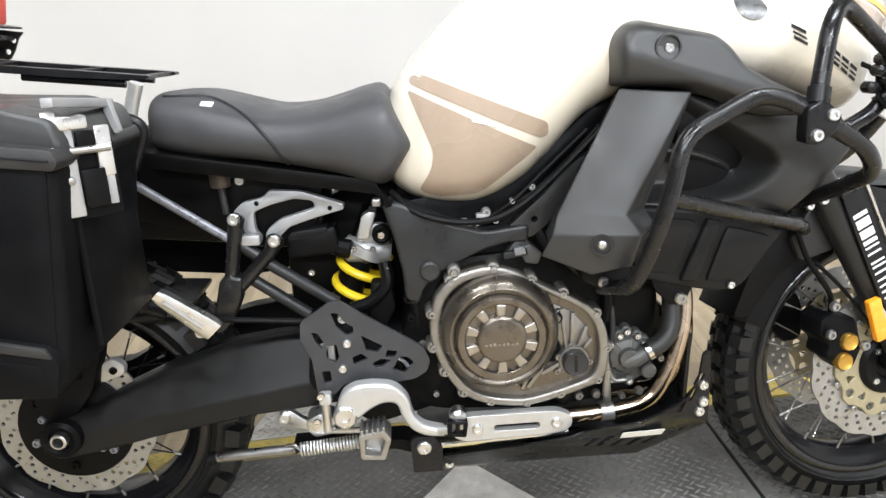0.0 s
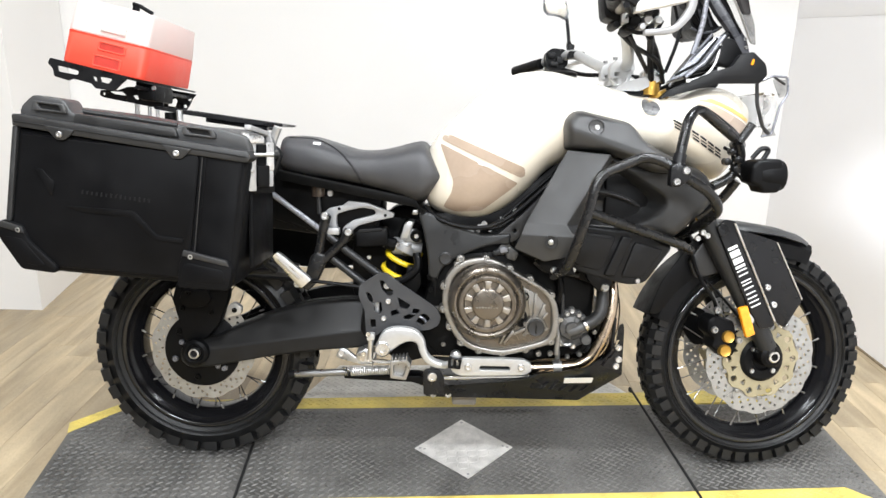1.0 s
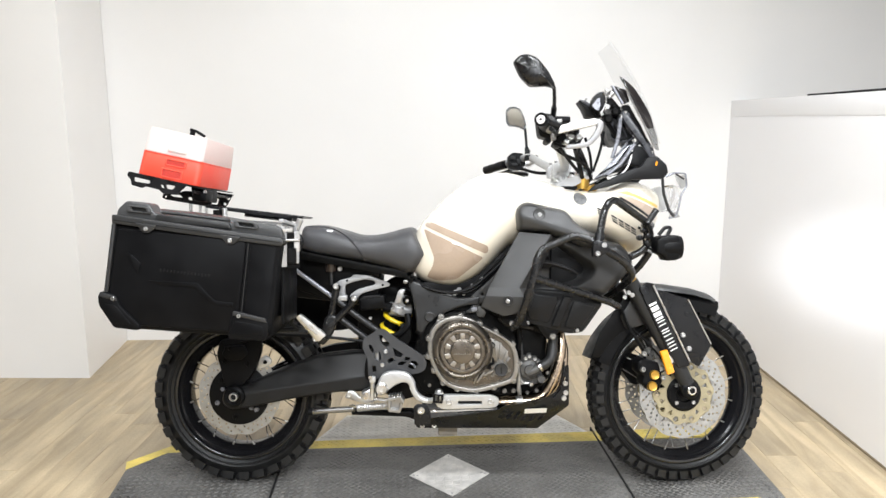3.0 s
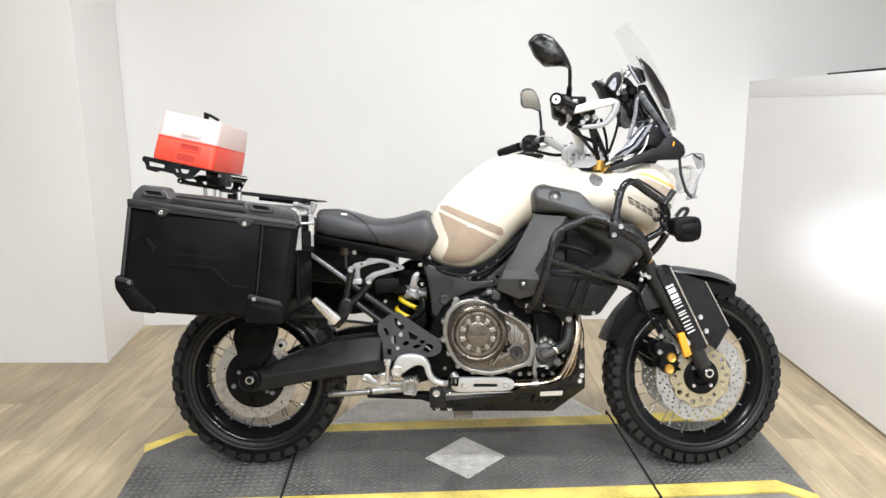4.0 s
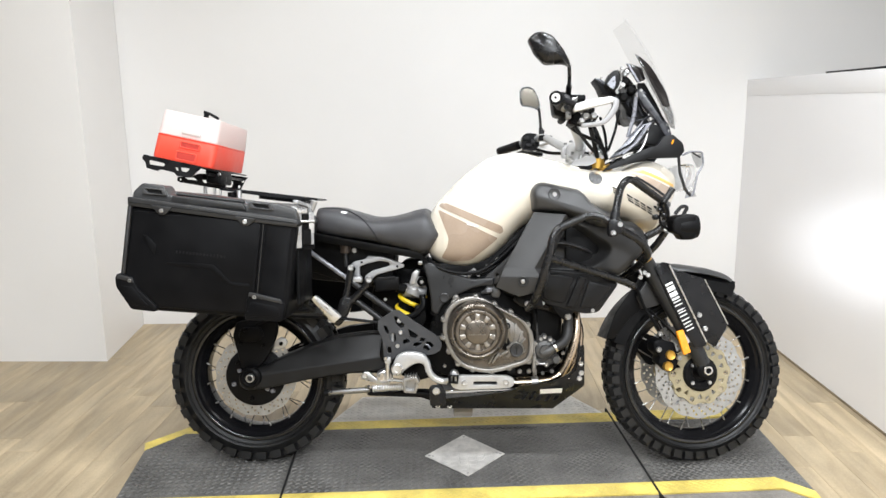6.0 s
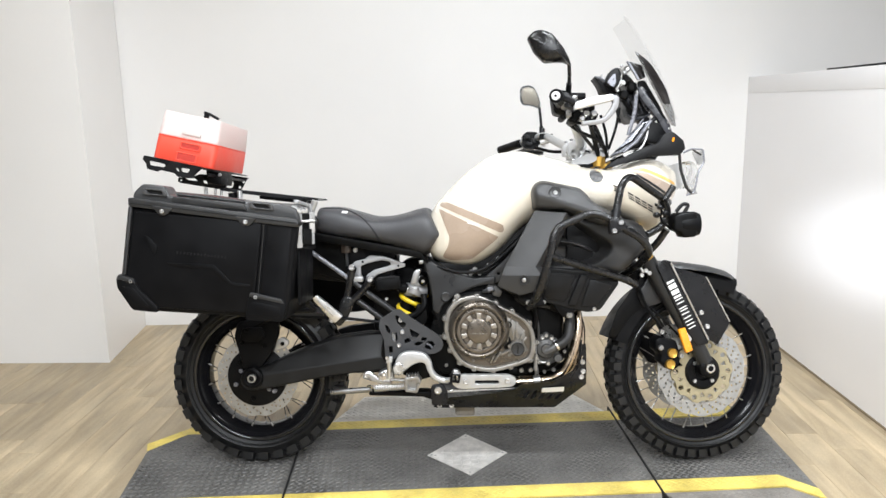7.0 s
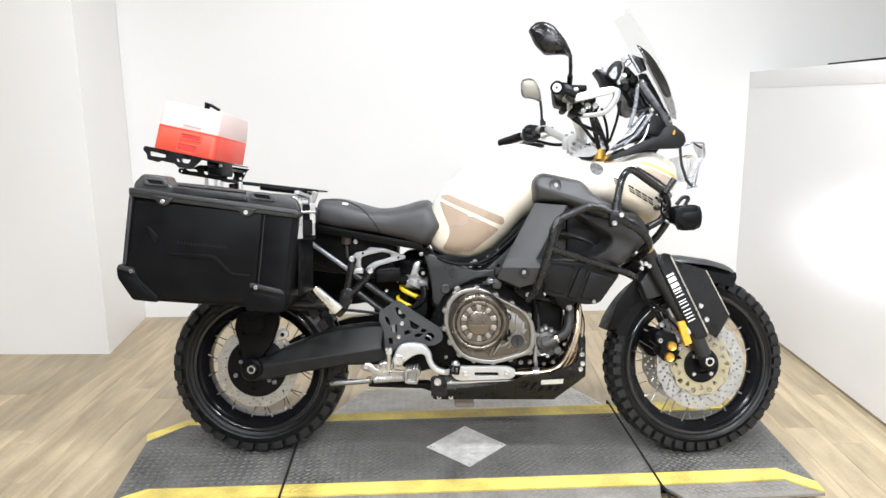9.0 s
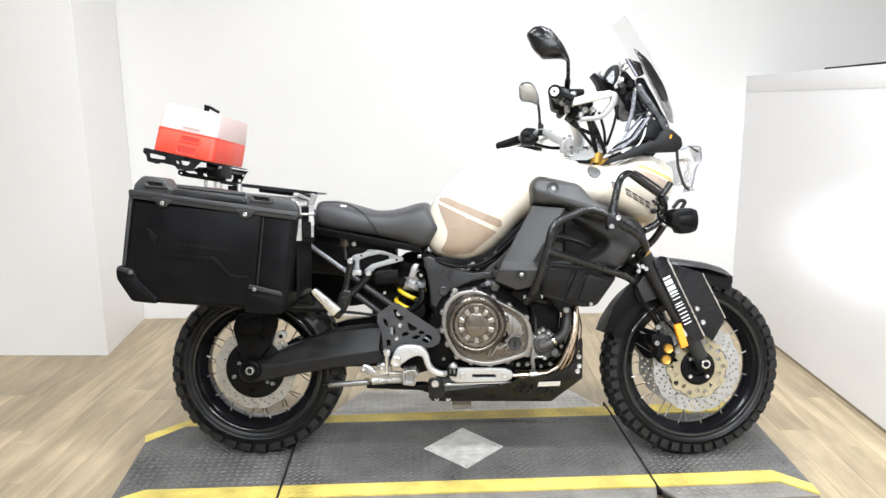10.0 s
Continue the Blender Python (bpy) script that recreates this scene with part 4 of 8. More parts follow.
# brake pedal, linkage and master cylinder
outer = spline([(0.497, 0.358, 0), (0.495, 0.378, 0), (0.507, 0.404, 0), (0.530, 0.416, 0), (0.564, 0.417, 0), (0.593, 0.409, 0), (0.612, 0.386, 0), (0.619, 0.356, 0), (0.637, 0.336, 0), (0.668, 0.326, 0)], 3)
inside = spline([(0.668, 0.312, 0), (0.638, 0.316, 0), (0.614, 0.330, 0), (0.600, 0.354, 0), (0.592, 0.377, 0), (0.572, 0.381, 0), (0.549, 0.371, 0), (0.522, 0.351, 0), (0.508, 0.346, 0)], 3)
ped = part("brake_pedal", prism([(p.x, p.y) for p in outer] + [(p.x, p.y) for p in inside], -0.206, -0.228, bevel=0.006, seg=3), M_SILVER, bike, "curved silver brake pedal")
part("tip", tube([(0.655, -0.218, 0.321), (0.680, -0.236, 0.330)], 0.008, 10), M_SILVER, ped)
pad_hole = [rounded([(x, z), (x + 0.006, z), (x + 0.006, z + 0.018), (x, z + 0.018)], 0.001, 1) for x, z in ((0.680, 0.326), (0.693, 0.324))]
part("pad", prism(rounded([(0.672, 0.322), (0.703, 0.318), (0.707, 0.345), (0.673, 0.348)], 0.003, 2), -0.228, -0.244, bevel=0.002, seg=1, holes=pad_hole), M_BLACK, ped)
part("boss", lathe([(0.020, -0.20), (0.020, -0.229), (0.016, -0.233), (0.008, -0.233), (0.007, -0.229), (0.002, -0.229)], 24, 0.508, 0.362), M_ALU, ped)
mc = part("brake_linkage", prism(rounded([(0.376, 0.312), (0.388, 0.336), (0.406, 0.334), (0.425, 0.316), (0.472, 0.302), (0.476, 0.288), (0.435, 0.294), (0.398, 0.304)], 0.006, 2), -0.129, -0.141, bevel=0.003), M_ALU, bike, "aluminium brake linkage")
part("bolt", bolt(0.392, -0.141, 0.322, 0.011, 0.006), M_ALU, mc)
part("push_rod", tube([(0.474, -0.200, 0.325), (0.476, -0.205, 0.392)], 0.0075, 12), M_ALU, mc)
part("rod_head", box(0.466, 0.486, -0.214, -0.196, 0.378, 0.398, bevel=0.004), M_SILVER, mc)
part("cross_link", tube([(0.478, -0.195, 0.322), (0.530, -0.195, 0.318)], 0.0055, 10), M_CHROME, mc)
part("cylinder", prism(rounded([(0.436, 0.340), (0.462, 0.352), (0.488, 0.340), (0.486, 0.312), (0.450, 0.306), (0.438, 0.318)], 0.006, 2), -0.150, -0.190, bevel=0.005), M_ALU, mc)
for x, z in ((0.456, 0.337), (0.478, 0.322), (0.470, 0.396)):
    part("bolt", bolt(x, -0.190 if z < 0.39 else -0.214, z, 0.007, 0.005), M_CHROME, mc)
fp = part("rider_footrest", prism(rounded([(0.528, 0.336), (0.570, 0.342), (0.581, 0.326), (0.568, 0.288), (0.529, 0.292)], 0.004, 2), -0.200, -0.245, bevel=0.003, holes=[rounded([(0.537, 0.328), (0.565, 0.332), (0.571, 0.323), (0.561, 0.297), (0.537, 0.300)], 0.003, 2)]), M_STEEL, bike, "serrated metal rider footrest")
part("web", prism(rounded([(0.537, 0.328), (0.565, 0.332), (0.571, 0.323), (0.561, 0.297), (0.537, 0.300)], 0.003, 2), -0.200, -0.222), M_STEEL, fp)
for i in range(5):
    part("tooth", box(0.531 + 0.009 * i, 0.535 + 0.009 * i, -0.244, -0.204, 0.336 + 0.001 * i, 0.344 + 0.001 * i, bevel=0.001, seg=1), M_STEEL, fp)

# folded centre stand with its return spring
cs = part("centre_stand", tube([(0.268, -0.172, 0.273), (0.415, -0.185, 0.286)], 0.0095, 14), M_DULLSTEEL, bike, "folded steel centre stand")
part("foot", tube([(0.262, -0.172, 0.271), (0.276, -0.172, 0.2725)], 0.0115, 14), M_BLACK, cs)
helix = [(0.424 + 0.100 * i / 216, -0.200 + 0.0105 * math.cos(2 * math.pi * i / 12), 0.2925 + 0.007 * i / 216 + 0.0105 * math.sin(2 * math.pi * i / 12)) for i in range(217)]
part("spring_hook", tube(bend([(0.400, -0.190, 0.296), (0.412, -0.198, 0.302), (0.424, -0.200, 0.293)], 0.006), 0.003, 8), M_CHROME, cs)
part("spring", tube(helix, 0.0023, 6), M_ALU, cs, "coiled steel return spring")
part("leg", prism(rounded([(0.40, 0.268), (0.60, 0.268), (0.64, 0.250), (0.64, 0.230), (0.58, 0.250), (0.40, 0.256)], 0.005, 2), -0.10, -0.150, bevel=0.003), M_BLACK, cs)
part("leg", tube([(0.268, 0.15, 0.272), (0.60, 0.15, 0.280)], 0.010, 10), M_BLACK, cs)

# main frame spar and cover
fr = rounded([(0.590, 0.700), (0.606, 0.645), (0.616, 0.590), (0.618, 0.540), (0.640, 0.531), (0.650, 0.558), (0.673, 0.580), (0.707, 0.598), (0.754, 0.618), (0.795, 0.627), (0.822, 0.625), (0.824, 0.655), (0.754, 0.648), (0.700, 0.662), (0.647, 0.688), (0.612, 0.704)], 0.010, 3)
frame_part = part("frame_cover", prism(fr, -0.120, -0.180, bevel=0.016, seg=4), M_SLATE, bike, "dark grey frame cover")
part("leg", tube(spline([(0.632, -0.150, 0.545), (0.636, -0.150, 0.500), (0.632, -0.146, 0.455)], 4), 0.0115, 12), M_BLACK, frame_part)
part("leg_collar", tube([(0.631, -0.152, 0.534), (0.632, -0.152, 0.528)], 0.0135, 12), M_SATIN, frame_part)
part("plug", lathe([(0.0165, -0.172), (0.0165, -0.186), (0.013, -0.189), (0.004, -0.188)], 20, 0.660, 0.588), M_GREYPLAST, frame_part)
part("spar", prism(rounded([(0.62, 0.66), (0.74, 0.635), (0.95, 0.75), (1.12, 0.92), (1.16, 0.90), (0.98, 0.66), (0.80, 0.59), (0.66, 0.57)], 0.02, 3), -0.10, -0.150, bevel=0.01), M_BLACK, frame_part)
part("spar", prism(rounded([(0.62, 0.66), (0.74, 0.635), (0.95, 0.75), (1.12, 0.92), (1.16, 0.90), (0.98, 0.66), (0.80, 0.59), (0.66, 0.57)], 0.02, 3), 0.10, 0.150, bevel=0.01), M_BLACK, frame_part)
part("brace", prism(rounded([(0.786, 0.628), (0.790, 0.650), (0.820, 0.676), (0.850, 0.702), (0.893, 0.748), (0.935, 0.770), (0.900, 0.712), (0.858, 0.655), (0.830, 0.632)], 0.006, 2), -0.150, -0.172, bevel=0.004, holes=[circle(0.833, 0.661, 0.0055, 12)]), M_GREYPLAST, frame_part)
for pts in ([(0.76, -0.155, 0.664), (0.80, -0.160, 0.690), (0.85, -0.160, 0.735), (0.92, -0.165, 0.800)], [(0.78, -0.150, 0.676), (0.83, -0.158, 0.700), (0.88, -0.160, 0.742), (0.94, -0.165, 0.805)], [(0.740, -0.160, 0.662), (0.790, -0.164, 0.667), (0.830, -0.160, 0.690)]):
    part("wiring", tube(spline(pts, 5), 0.0045, 8), M_BLACK, frame_part)
for x, z in ((0.60, 0.706),):
    part("bolt", bolt(x, -0.182, z, 0.008, 0.006), M_ENGDARK, frame_part)
# made-up blocks for the pale wall showing through gaps under the tank
for x, z, w, h in ((0.722, 0.662, 0.007, 0.006), (0.752, 0.668, 0.012, 0.009)):
    part("clip", box(x - w, x + w * 0.6, -0.165, -0.150, z - h, z + h * 0.6, bevel=0.003), M_HANGER, frame_part)

# rear shock
sh = part("rear_shock", tube([(0.575, -0.045, 0.665), (0.520, -0.045, 0.535), (0.50, -0.045, 0.47)], 0.026, 20), M_ENGDARK, bike, "rear shock absorber with yellow spring")
ax0, ax1 = Vector((0.551, -0.050, 0.588)), Vector((0.524, -0.050, 0.494))
dv = (ax1 - ax0)
u = dv.cross(Vector((0, 1, 0))).normalized()
turns = 2.45
helix = [ax0 + dv * (i / 60) + u * 0.0425 * math.cos(2 * math.pi * turns * i / 60) + Vector((0, 1, 0)) * 0.0425 * math.sin(2 * math.pi * turns * i / 60) for i in range(61)]
part("spring", tube(helix, 0.0075, 10), M_YSPRING, sh, "bright yellow coil spring")
part("reservoir", tube([(0.516, -0.060, 0.600), (0.522, -0.060, 0.600), (0.590, -0.060, 0.594), (0.597, -0.060, 0.593)], 0.024, 22, radii=[0.019, 0.0235, 0.0235, 0.019]), M_CAST, sh, "cast aluminium shock reservoir")
part("head", prism(rounded([(0.536, 0.612), (0.540, 0.634), (0.556, 0.648), (0.586, 0.648), (0.598, 0.628), (0.598, 0.606)], 0.008, 2), -0.030, -0.078, bevel=0.007), M_CAST, sh)
part("tab", prism(rounded([(0.540, 0.624), (0.550, 0.662), (0.562, 0.671), (0.577, 0.669), (0.566, 0.640), (0.560, 0.622)], 0.004, 2), -0.040, -0.088, bevel=0.003), M_SILVER, sh)
part("band", tube([(0.548, -0.060, 0.5975), (0.556, -0.060, 0.597)], 0.0255, 22), M_STEEL, sh)
part("collar", tube([(0.548, -0.052, 0.588), (0.556, -0.052, 0.604)], 0.039, 24), M_CAST, sh)
part("adjuster", tube([(0.530, -0.076, 0.603), (0.496, -0.078, 0.612)], 0.0145, 16), M_ALU, sh)
part("knob", lathe([(0.014, 0.0), (0.0175, 0.003), (0.0175, 0.026), (0.012, 0.030)], 10, m=pose(0.500, -0.078, 0.611, 0, -75, 0) @ pose(0, 0, 0, -90)), M_BLACK, sh)
for x, z in ((0.534, 0.608), (0.566, 0.604)):
    part("screw", bolt(x, -0.086, z, 0.0055, 0.004), M_DULLSTEEL, sh)
part("cap", lathe([(0.0165, -0.084), (0.0165, -0.098), (0.012, -0.101), (0.006, -0.098)], 18, 0.583, 0.632), M_ENGDARK, sh)
part("bolt", bolt(0.583, -0.100, 0.632, 0.007, 0.004), M_CHROME, sh)
part("bolt", bolt(0.588, -0.128, 0.578, 0.007, 0.005), M_CHROME, sh)
part("hose", tube(spline([(0.585, -0.12, 0.59), (0.588, -0.13, 0.555), (0.560, -0.13, 0.525), (0.525, -0.125, 0.512)], 6), 0.011, 10), M_BLACK, sh)
part("clevis", prism(rounded([(0.560, 0.556), (0.594, 0.556), (0.600, 0.51), (0.578, 0.47), (0.555, 0.49)], 0.006, 2), -0.10, -0.13, bevel=0.004), M_ENGDARK, sh)
pod = part("electrics_box", prism(rounded([(0.424, 0.598), (0.420, 0.636), (0.470, 0.646), (0.506, 0.652), (0.510, 0.604)], 0.006, 2), -0.050, -0.098, bevel=0.006), M_BLACK, bike)
part("ribbed_lid", prism(rounded([(0.424, 0.636), (0.432, 0.646), (0.492, 0.652), (0.492, 0.643)], 0.003, 2), -0.060, -0.101, bevel=0.002), M_BUMPER, pod)
part("screw", bolt(0.459, -0.098, 0.573, 0.006, 0.005), M_ALU, pod)
# brake fluid pot under the seat
pot = part("fluid_reservoir", lathe([(0.016, 0), (0.0175, 0.004), (0.0175, 0.032), (0.019, 0.034), (0.019, 0.040), (0.008, 0.043)], 18, m=pose(0.326, -0.100, 0.731, -90) @ pose(0, 0, 0, 180)), M_BROWNFLUID, bike, "brown brake fluid reservoir")
part("hose", tube([(0.326, -0.100, 0.733), (0.329, -0.100, 0.685)], 0.006, 8), M_GREYPLAST, pot)
part("bolt", bolt(0.356, -0.092, 0.739, 0.009, 0.006), M_ALU, pot)

# ---- engine ----
eng = part("engine", prism(rounded([(0.606, 0.480), (0.660, 0.600), (0.830, 0.610), (0.978, 0.575), (1.050, 0.530), (1.040, 0.400), (1.020, 0.340), (0.866, 0.310), (0.642, 0.325), (0.600, 0.380)], 0.03, 3), 0.17, -0.160, bevel=0.015), M_ENGDARK, bike, "twin-cylinder engine with bronze side covers")
cover = [(0.658, 0.522), (0.666, 0.550), (0.692, 0.577), (0.725, 0.590), (0.760, 0.594), (0.798, 0.583), (0.826, 0.566), (0.865, 0.546), (0.901, 0.527), (0.928, 0.506), (0.944, 0.479), (0.950, 0.447), (0.949, 0.407), (0.937, 0.380), (0.911, 0.368), (0.871, 0.356), (0.821, 0.344), (0.786, 0.344), (0.741, 0.353), (0.708, 0.369), (0.687, 0.393), (0.672, 0.421), (0.658, 0.459), (0.654, 0.493)]
smooth = [(p.x, p.y) for p in spline([(x, z, 0) for x, z in cover], 2, True)]
inner = [(0.802 + (x - 0.802) * 0.885, 0.470 + (z - 0.470) * 0.885) for x, z in smooth]
side = part("side_cover", prism(smooth, -0.155, -0.200, bevel=0.0045, seg=3, holes=[inner]), M_CASE, bike, "bronze-grey crankcase side cover")
part("sunk_face", prism(smooth, -0.150, -0.183), M_BRONZE, side)
cl = part("clutch_cover", lathe([(0.099, -0.182), (0.0985, -0.200), (0.095, -0.216), (0.089, -0.226), (0.082, -0.231), (0.077, -0.230), (0.074, -0.227), (0.0725, -0.233), (0.070, -0.2375), (0.066, -0.2385), (0.060, -0.2375), (0.0580, -0.235), (0.0570, -0.227), (0.030, -0.227)], 72, 0.767, 0.484), M_BRONZE, bike, "round bronze clutch cover")
part("centre_cap", lathe([(0.0405, -0.226), (0.0400, -0.2365), (0.0375, -0.2395), (0.034, -0.2405), (0.003, -0.2410)], 48, 0.767, 0.484), M_BRONZE, cl)
# ten lugs in a paler bronze, highlights put into the colour
notch = None
for i in range(10):
    a = radians(18 + 36 * i)
    m = pose(0.767, 0, 0.484) @ Matrix.Rotation(-a, 4, "Y")
    if notch is None:
        notch = part("lug", prism(rounded([(0.0385, -0.0060), (0.0585, -0.0085), (0.0585, 0.0085), (0.0385, 0.0060)], 0.002, 2), -0.225, -0.2365, bevel=0.0035, seg=3), M_LUG, cl, m=m)
    else:
        share(notch, m)
for i in range(8):
    part("cast_mark", box(0.7390 + 0.0070 * i, 0.7435 + 0.0070 * i, -0.2416, -0.2405, 0.4745, 0.4775 + 0.001 * (i % 3), bevel=0.0004, seg=1), M_CASE, cl)
sm = part("oil_cap", lathe([(0.0215, -0.190), (0.0215, -0.2100), (0.019, -0.2130), (0.016, -0.2120), (0.004, -0.2120)], 28, 0.892, 0.420), M_GREYPLAST, bike, "dark round oil filler cap")
part("grip", box(0.890, 0.894, -0.2140, -0.2115, 0.406, 0.434, bevel=0.001, seg=1, m=pose(0, 0, 0)), M_TUBE, sm)
# pale web with radiating ribs between the clutch cover and the flange, a boss and hollows painted dark
part("web", prism(rounded([(0.836, 0.516), (0.852, 0.524), (0.890, 0.504), (0.913, 0.478), (0.920, 0.447), (0.908, 0.430), (0.875, 0.443), (0.864, 0.452), (0.862, 0.488)], 0.005, 2), -0.180, -0.1865, bevel=0.002), M_CASE, side)
for (xa, za), (xb, zb), w in (((0.880, 0.440), (0.872, 0.512), 0.0030), ((0.889, 0.440), (0.891, 0.504), 0.0034), ((0.899, 0.440), (0.914, 0.478), 0.0030), ((0.905, 0.434), (0.922, 0.455), 0.0025), ((0.860, 0.440), (0.866, 0.512), 0.0020), ((0.838, 0.398), (0.872, 0.416), 0.0035), ((0.814, 0.374), (0.838, 0.408), 0.0035), ((0.804, 0.372), (0.824, 0.412), 0.0030)):
    n = Vector((za - zb, xb - xa, 0)).normalized() * w
    part("rib", prism([(xa + n.x, za + n.y), (xb + n.x, zb + n.y), (xb - n.x, zb - n.y), (xa - n.x, za - n.y)], -0.182, -0.1945, bevel=0.0015, seg=2), M_CASE, side)
# near-black patches stand proud for the shade in the hollows
part("recess", prism(rounded([(0.846, 0.452), (0.868, 0.458), (0.874, 0.432), (0.860, 0.414), (0.834, 0.424)], 0.006, 2), -0.182, -0.1875, bevel=0.001), M_ENGDARK, side)
part("recess", prism(rounded([(0.822, 0.420), (0.834, 0.412), (0.816, 0.386), (0.808, 0.380)], 0.004, 2), -0.182, -0.1855, bevel=0.001), M_ENGDARK, side)
part("boss", lathe([(0.0105, -0.182), (0.0105, -0.195), (0.009, -0.196)], 20, 0.863, 0.497), M_ENGDARK, side)
part("boss_screw", bolt(0.863, -0.195, 0.497, 0.0068, 0.005), M_CASE, side)
part("boss", lathe([(0.027, -0.180), (0.027, -0.194), (0.025, -0.197), (0.021, -0.197)], 28, 0.892, 0.420), M_CASE, side)
for a in (100, 165, 215, 350):
    part("boss_lug", bolt(0.892 + 0.027 * math.cos(radians(a)), -0.192, 0.420 + 0.027 * math.sin(radians(a)), 0.0060, 0.006), M_CASE, side)
for x, z in ((0.690, 0.574), (0.696, 0.590), (0.761, 0.592), (0.823, 0.567), (0.876, 0.540), (0.932, 0.500), (0.951, 0.437), (0.936, 0.379), (0.871, 0.357), (0.812, 0.345), (0.750, 0.352), (0.703, 0.372), (0.673, 0.413), (0.655, 0.459), (0.656, 0.519)):
    part("boss", lathe([(0.0112, -0.150), (0.0112, -0.190), (0.0095, -0.1935), (0.0070, -0.1940)], 20, x + 0.022 * (0.80 - x), z + 0.022 * (0.47 - z)), M_CASE, side)
    part("bolt", bolt(x + 0.022 * (0.80 - x), -0.1935, z + 0.022 * (0.47 - z), 0.0064, 0.008), M_STEEL, side)
for x, z in ((0.748, 0.380), (0.866, 0.397)):
    part("bolt", bolt(x, -0.183, z, 0.0060, 0.006), M_CASE, side)
part("seam_band", prism(smooth, -0.1535, -0.1600, bevel=0.001, seg=1), M_STEEL, side)
part("hanger_lug", prism(rounded([(0.786, 0.604), (0.800, 0.624), (0.820, 0.632), (0.826, 0.618), (0.812, 0.606), (0.806, 0.596)], 0.004, 2), -0.150, -0.168, bevel=0.003), M_PUMP, side)
part("hanger_lug", prism(rounded([(0.808, 0.612), (0.824, 0.622), (0.846, 0.604), (0.838, 0.584), (0.816, 0.588)], 0.004, 2), -0.150, -0.174, bevel=0.004), M_PUMP, side)
part("clip", box(-0.020, 0.020, -0.182, -0.170, -0.006, 0.006, bevel=0.003, m=pose(0.800, 0, 0.607, 0, -8, 0)), M_SLATE, side)
part("clip", box(-0.008, 0.010, -0.186, -0.170, -0.003, 0.010, bevel=0.002, m=pose(0.806, 0, 0.609, 0, -8, 0)), M_GREYMETAL, side)
# cylinders, head, pump and hoses ahead of the covers
head = part("cylinder_block", prism(rounded([(0.83, 0.610), (0.90, 0.680), (1.06, 0.660), (1.12, 0.560), (1.06, 0.520), (0.95, 0.55)], 0.02, 3), 0.15, -0.165, bevel=0.012), M_ENGDARK, bike)
part("bolt", bolt(0.898, -0.165, 0.590, 0.012, 0.010), M_CASE, head)
part("bolt", bolt(0.962, -0.167, 0.584, 0.009, 0.008), M_CASE, head)
part("bolt", bolt(1.046, -0.170, 0.534, 0.011, 0.008), M_CASE, head)
part("cover_edge", tube(spline([(0.888, -0.172, 0.585), (0.915, -0.175, 0.564), (0.955, -0.175, 0.560), (1.000, -0.175, 0.552)], 5), 0.008, 8), M_GREYPLAST, head)
pump = part("water_pump", lathe([(0.034, -0.150), (0.034, -0.178), (0.029, -0.186), (0.018, -0.190), (0.016, -0.200), (0.004, -0.201)], 28, 0.986, 0.416), M_PUMP, bike, "grey cast water pump with rubber hose")
part("housing", prism(rounded([(0.958, 0.440), (0.972, 0.456), (1.000, 0.456), (1.018, 0.436), (1.030, 0.396), (1.026, 0.372), (0.996, 0.360), (0.966, 0.366), (0.956, 0.400)], 0.008, 2), -0.140, -0.172, bevel=0.006), M_PUMP, pump)
for a in (20, 75, 130, 215, 265, 320):
    p, q = (0.986 + 0.012 * math.cos(radians(a)), 0.416 + 0.012 * math.sin(radians(a))), (0.986 + 0.031 * math.cos(radians(a)), 0.416 + 0.031 * math.sin(radians(a)))
    part("rib", tube([(p[0], -0.190, p[1]), (q[0], -0.183, q[1])], 0.0032, 8), M_PUMP, pump)
for x, z in ((0.974, 0.451), (0.986, 0.458), (1.004, 0.449), (1.016, 0.438), (0.958, 0.436), (1.024, 0.384), (0.992, 0.366), (0.962, 0.372)):
    part("boss", lathe([(0.0095, -0.150), (0.0095, -0.176), (0.008, -0.178)], 16, x, z), M_PUMP, pump)
    part("bolt", bolt(x, -0.177, z, 0.0060, 0.008), M_ALU, pump)
part("drain_boss", lathe([(0.0135, -0.165), (0.0135, -0.184), (0.011, -0.187), (0.004, -0.187)], 18, 1.024, 0.384), M_PUMP, pump)
part("elbow", tube(spline([(0.980, -0.188, 0.406), (0.998, -0.192, 0.414), (1.018, -0.192, 0.426)], 5), 0.0145, 14), M_PUMP, pump)
part("hose", tube(spline([(1.012, -0.192, 0.423), (1.042, -0.190, 0.440), (1.060, -0.182, 0.466), (1.064, -0.165, 0.525)], 6), 0.0160, 14), M_GREYPLAST, pump)
part("hose_clip", tube([(1.016, -0.192, 0.425), (1.023, -0.192, 0.429)], 0.0178, 14), M_CHROME, pump)
part("pipe", tube(spline([(0.955, -0.178, 0.440), (0.951, -0.182, 0.410), (0.962, -0.184, 0.374), (0.985, -0.182, 0.370)], 6), 0.0042, 8), M_STEEL, pump)
part("wire", tube(spline([(0.930, -0.170, 0.560), (0.955, -0.176, 0.520), (0.962, -0.178, 0.470), (0.960, -0.176, 0.420)], 6), 0.0045, 8), M_GREYPLAST, pump)
for x, z, r in ((1.046, 0.404, 0.006), (1.010, 0.345, 0.007), (0.935, 0.345, 0.008), (0.905, 0.344, 0.008), (0.980, 0.338, 0.006)):
    part("lower_bolt", bolt(x, -0.172, z, r, 0.010), M_CASE, pump)
part("sensor", tube([(0.950, -0.185, 0.345), (0.952, -0.185, 0.395)], 0.007, 10), M_STEEL, eng)
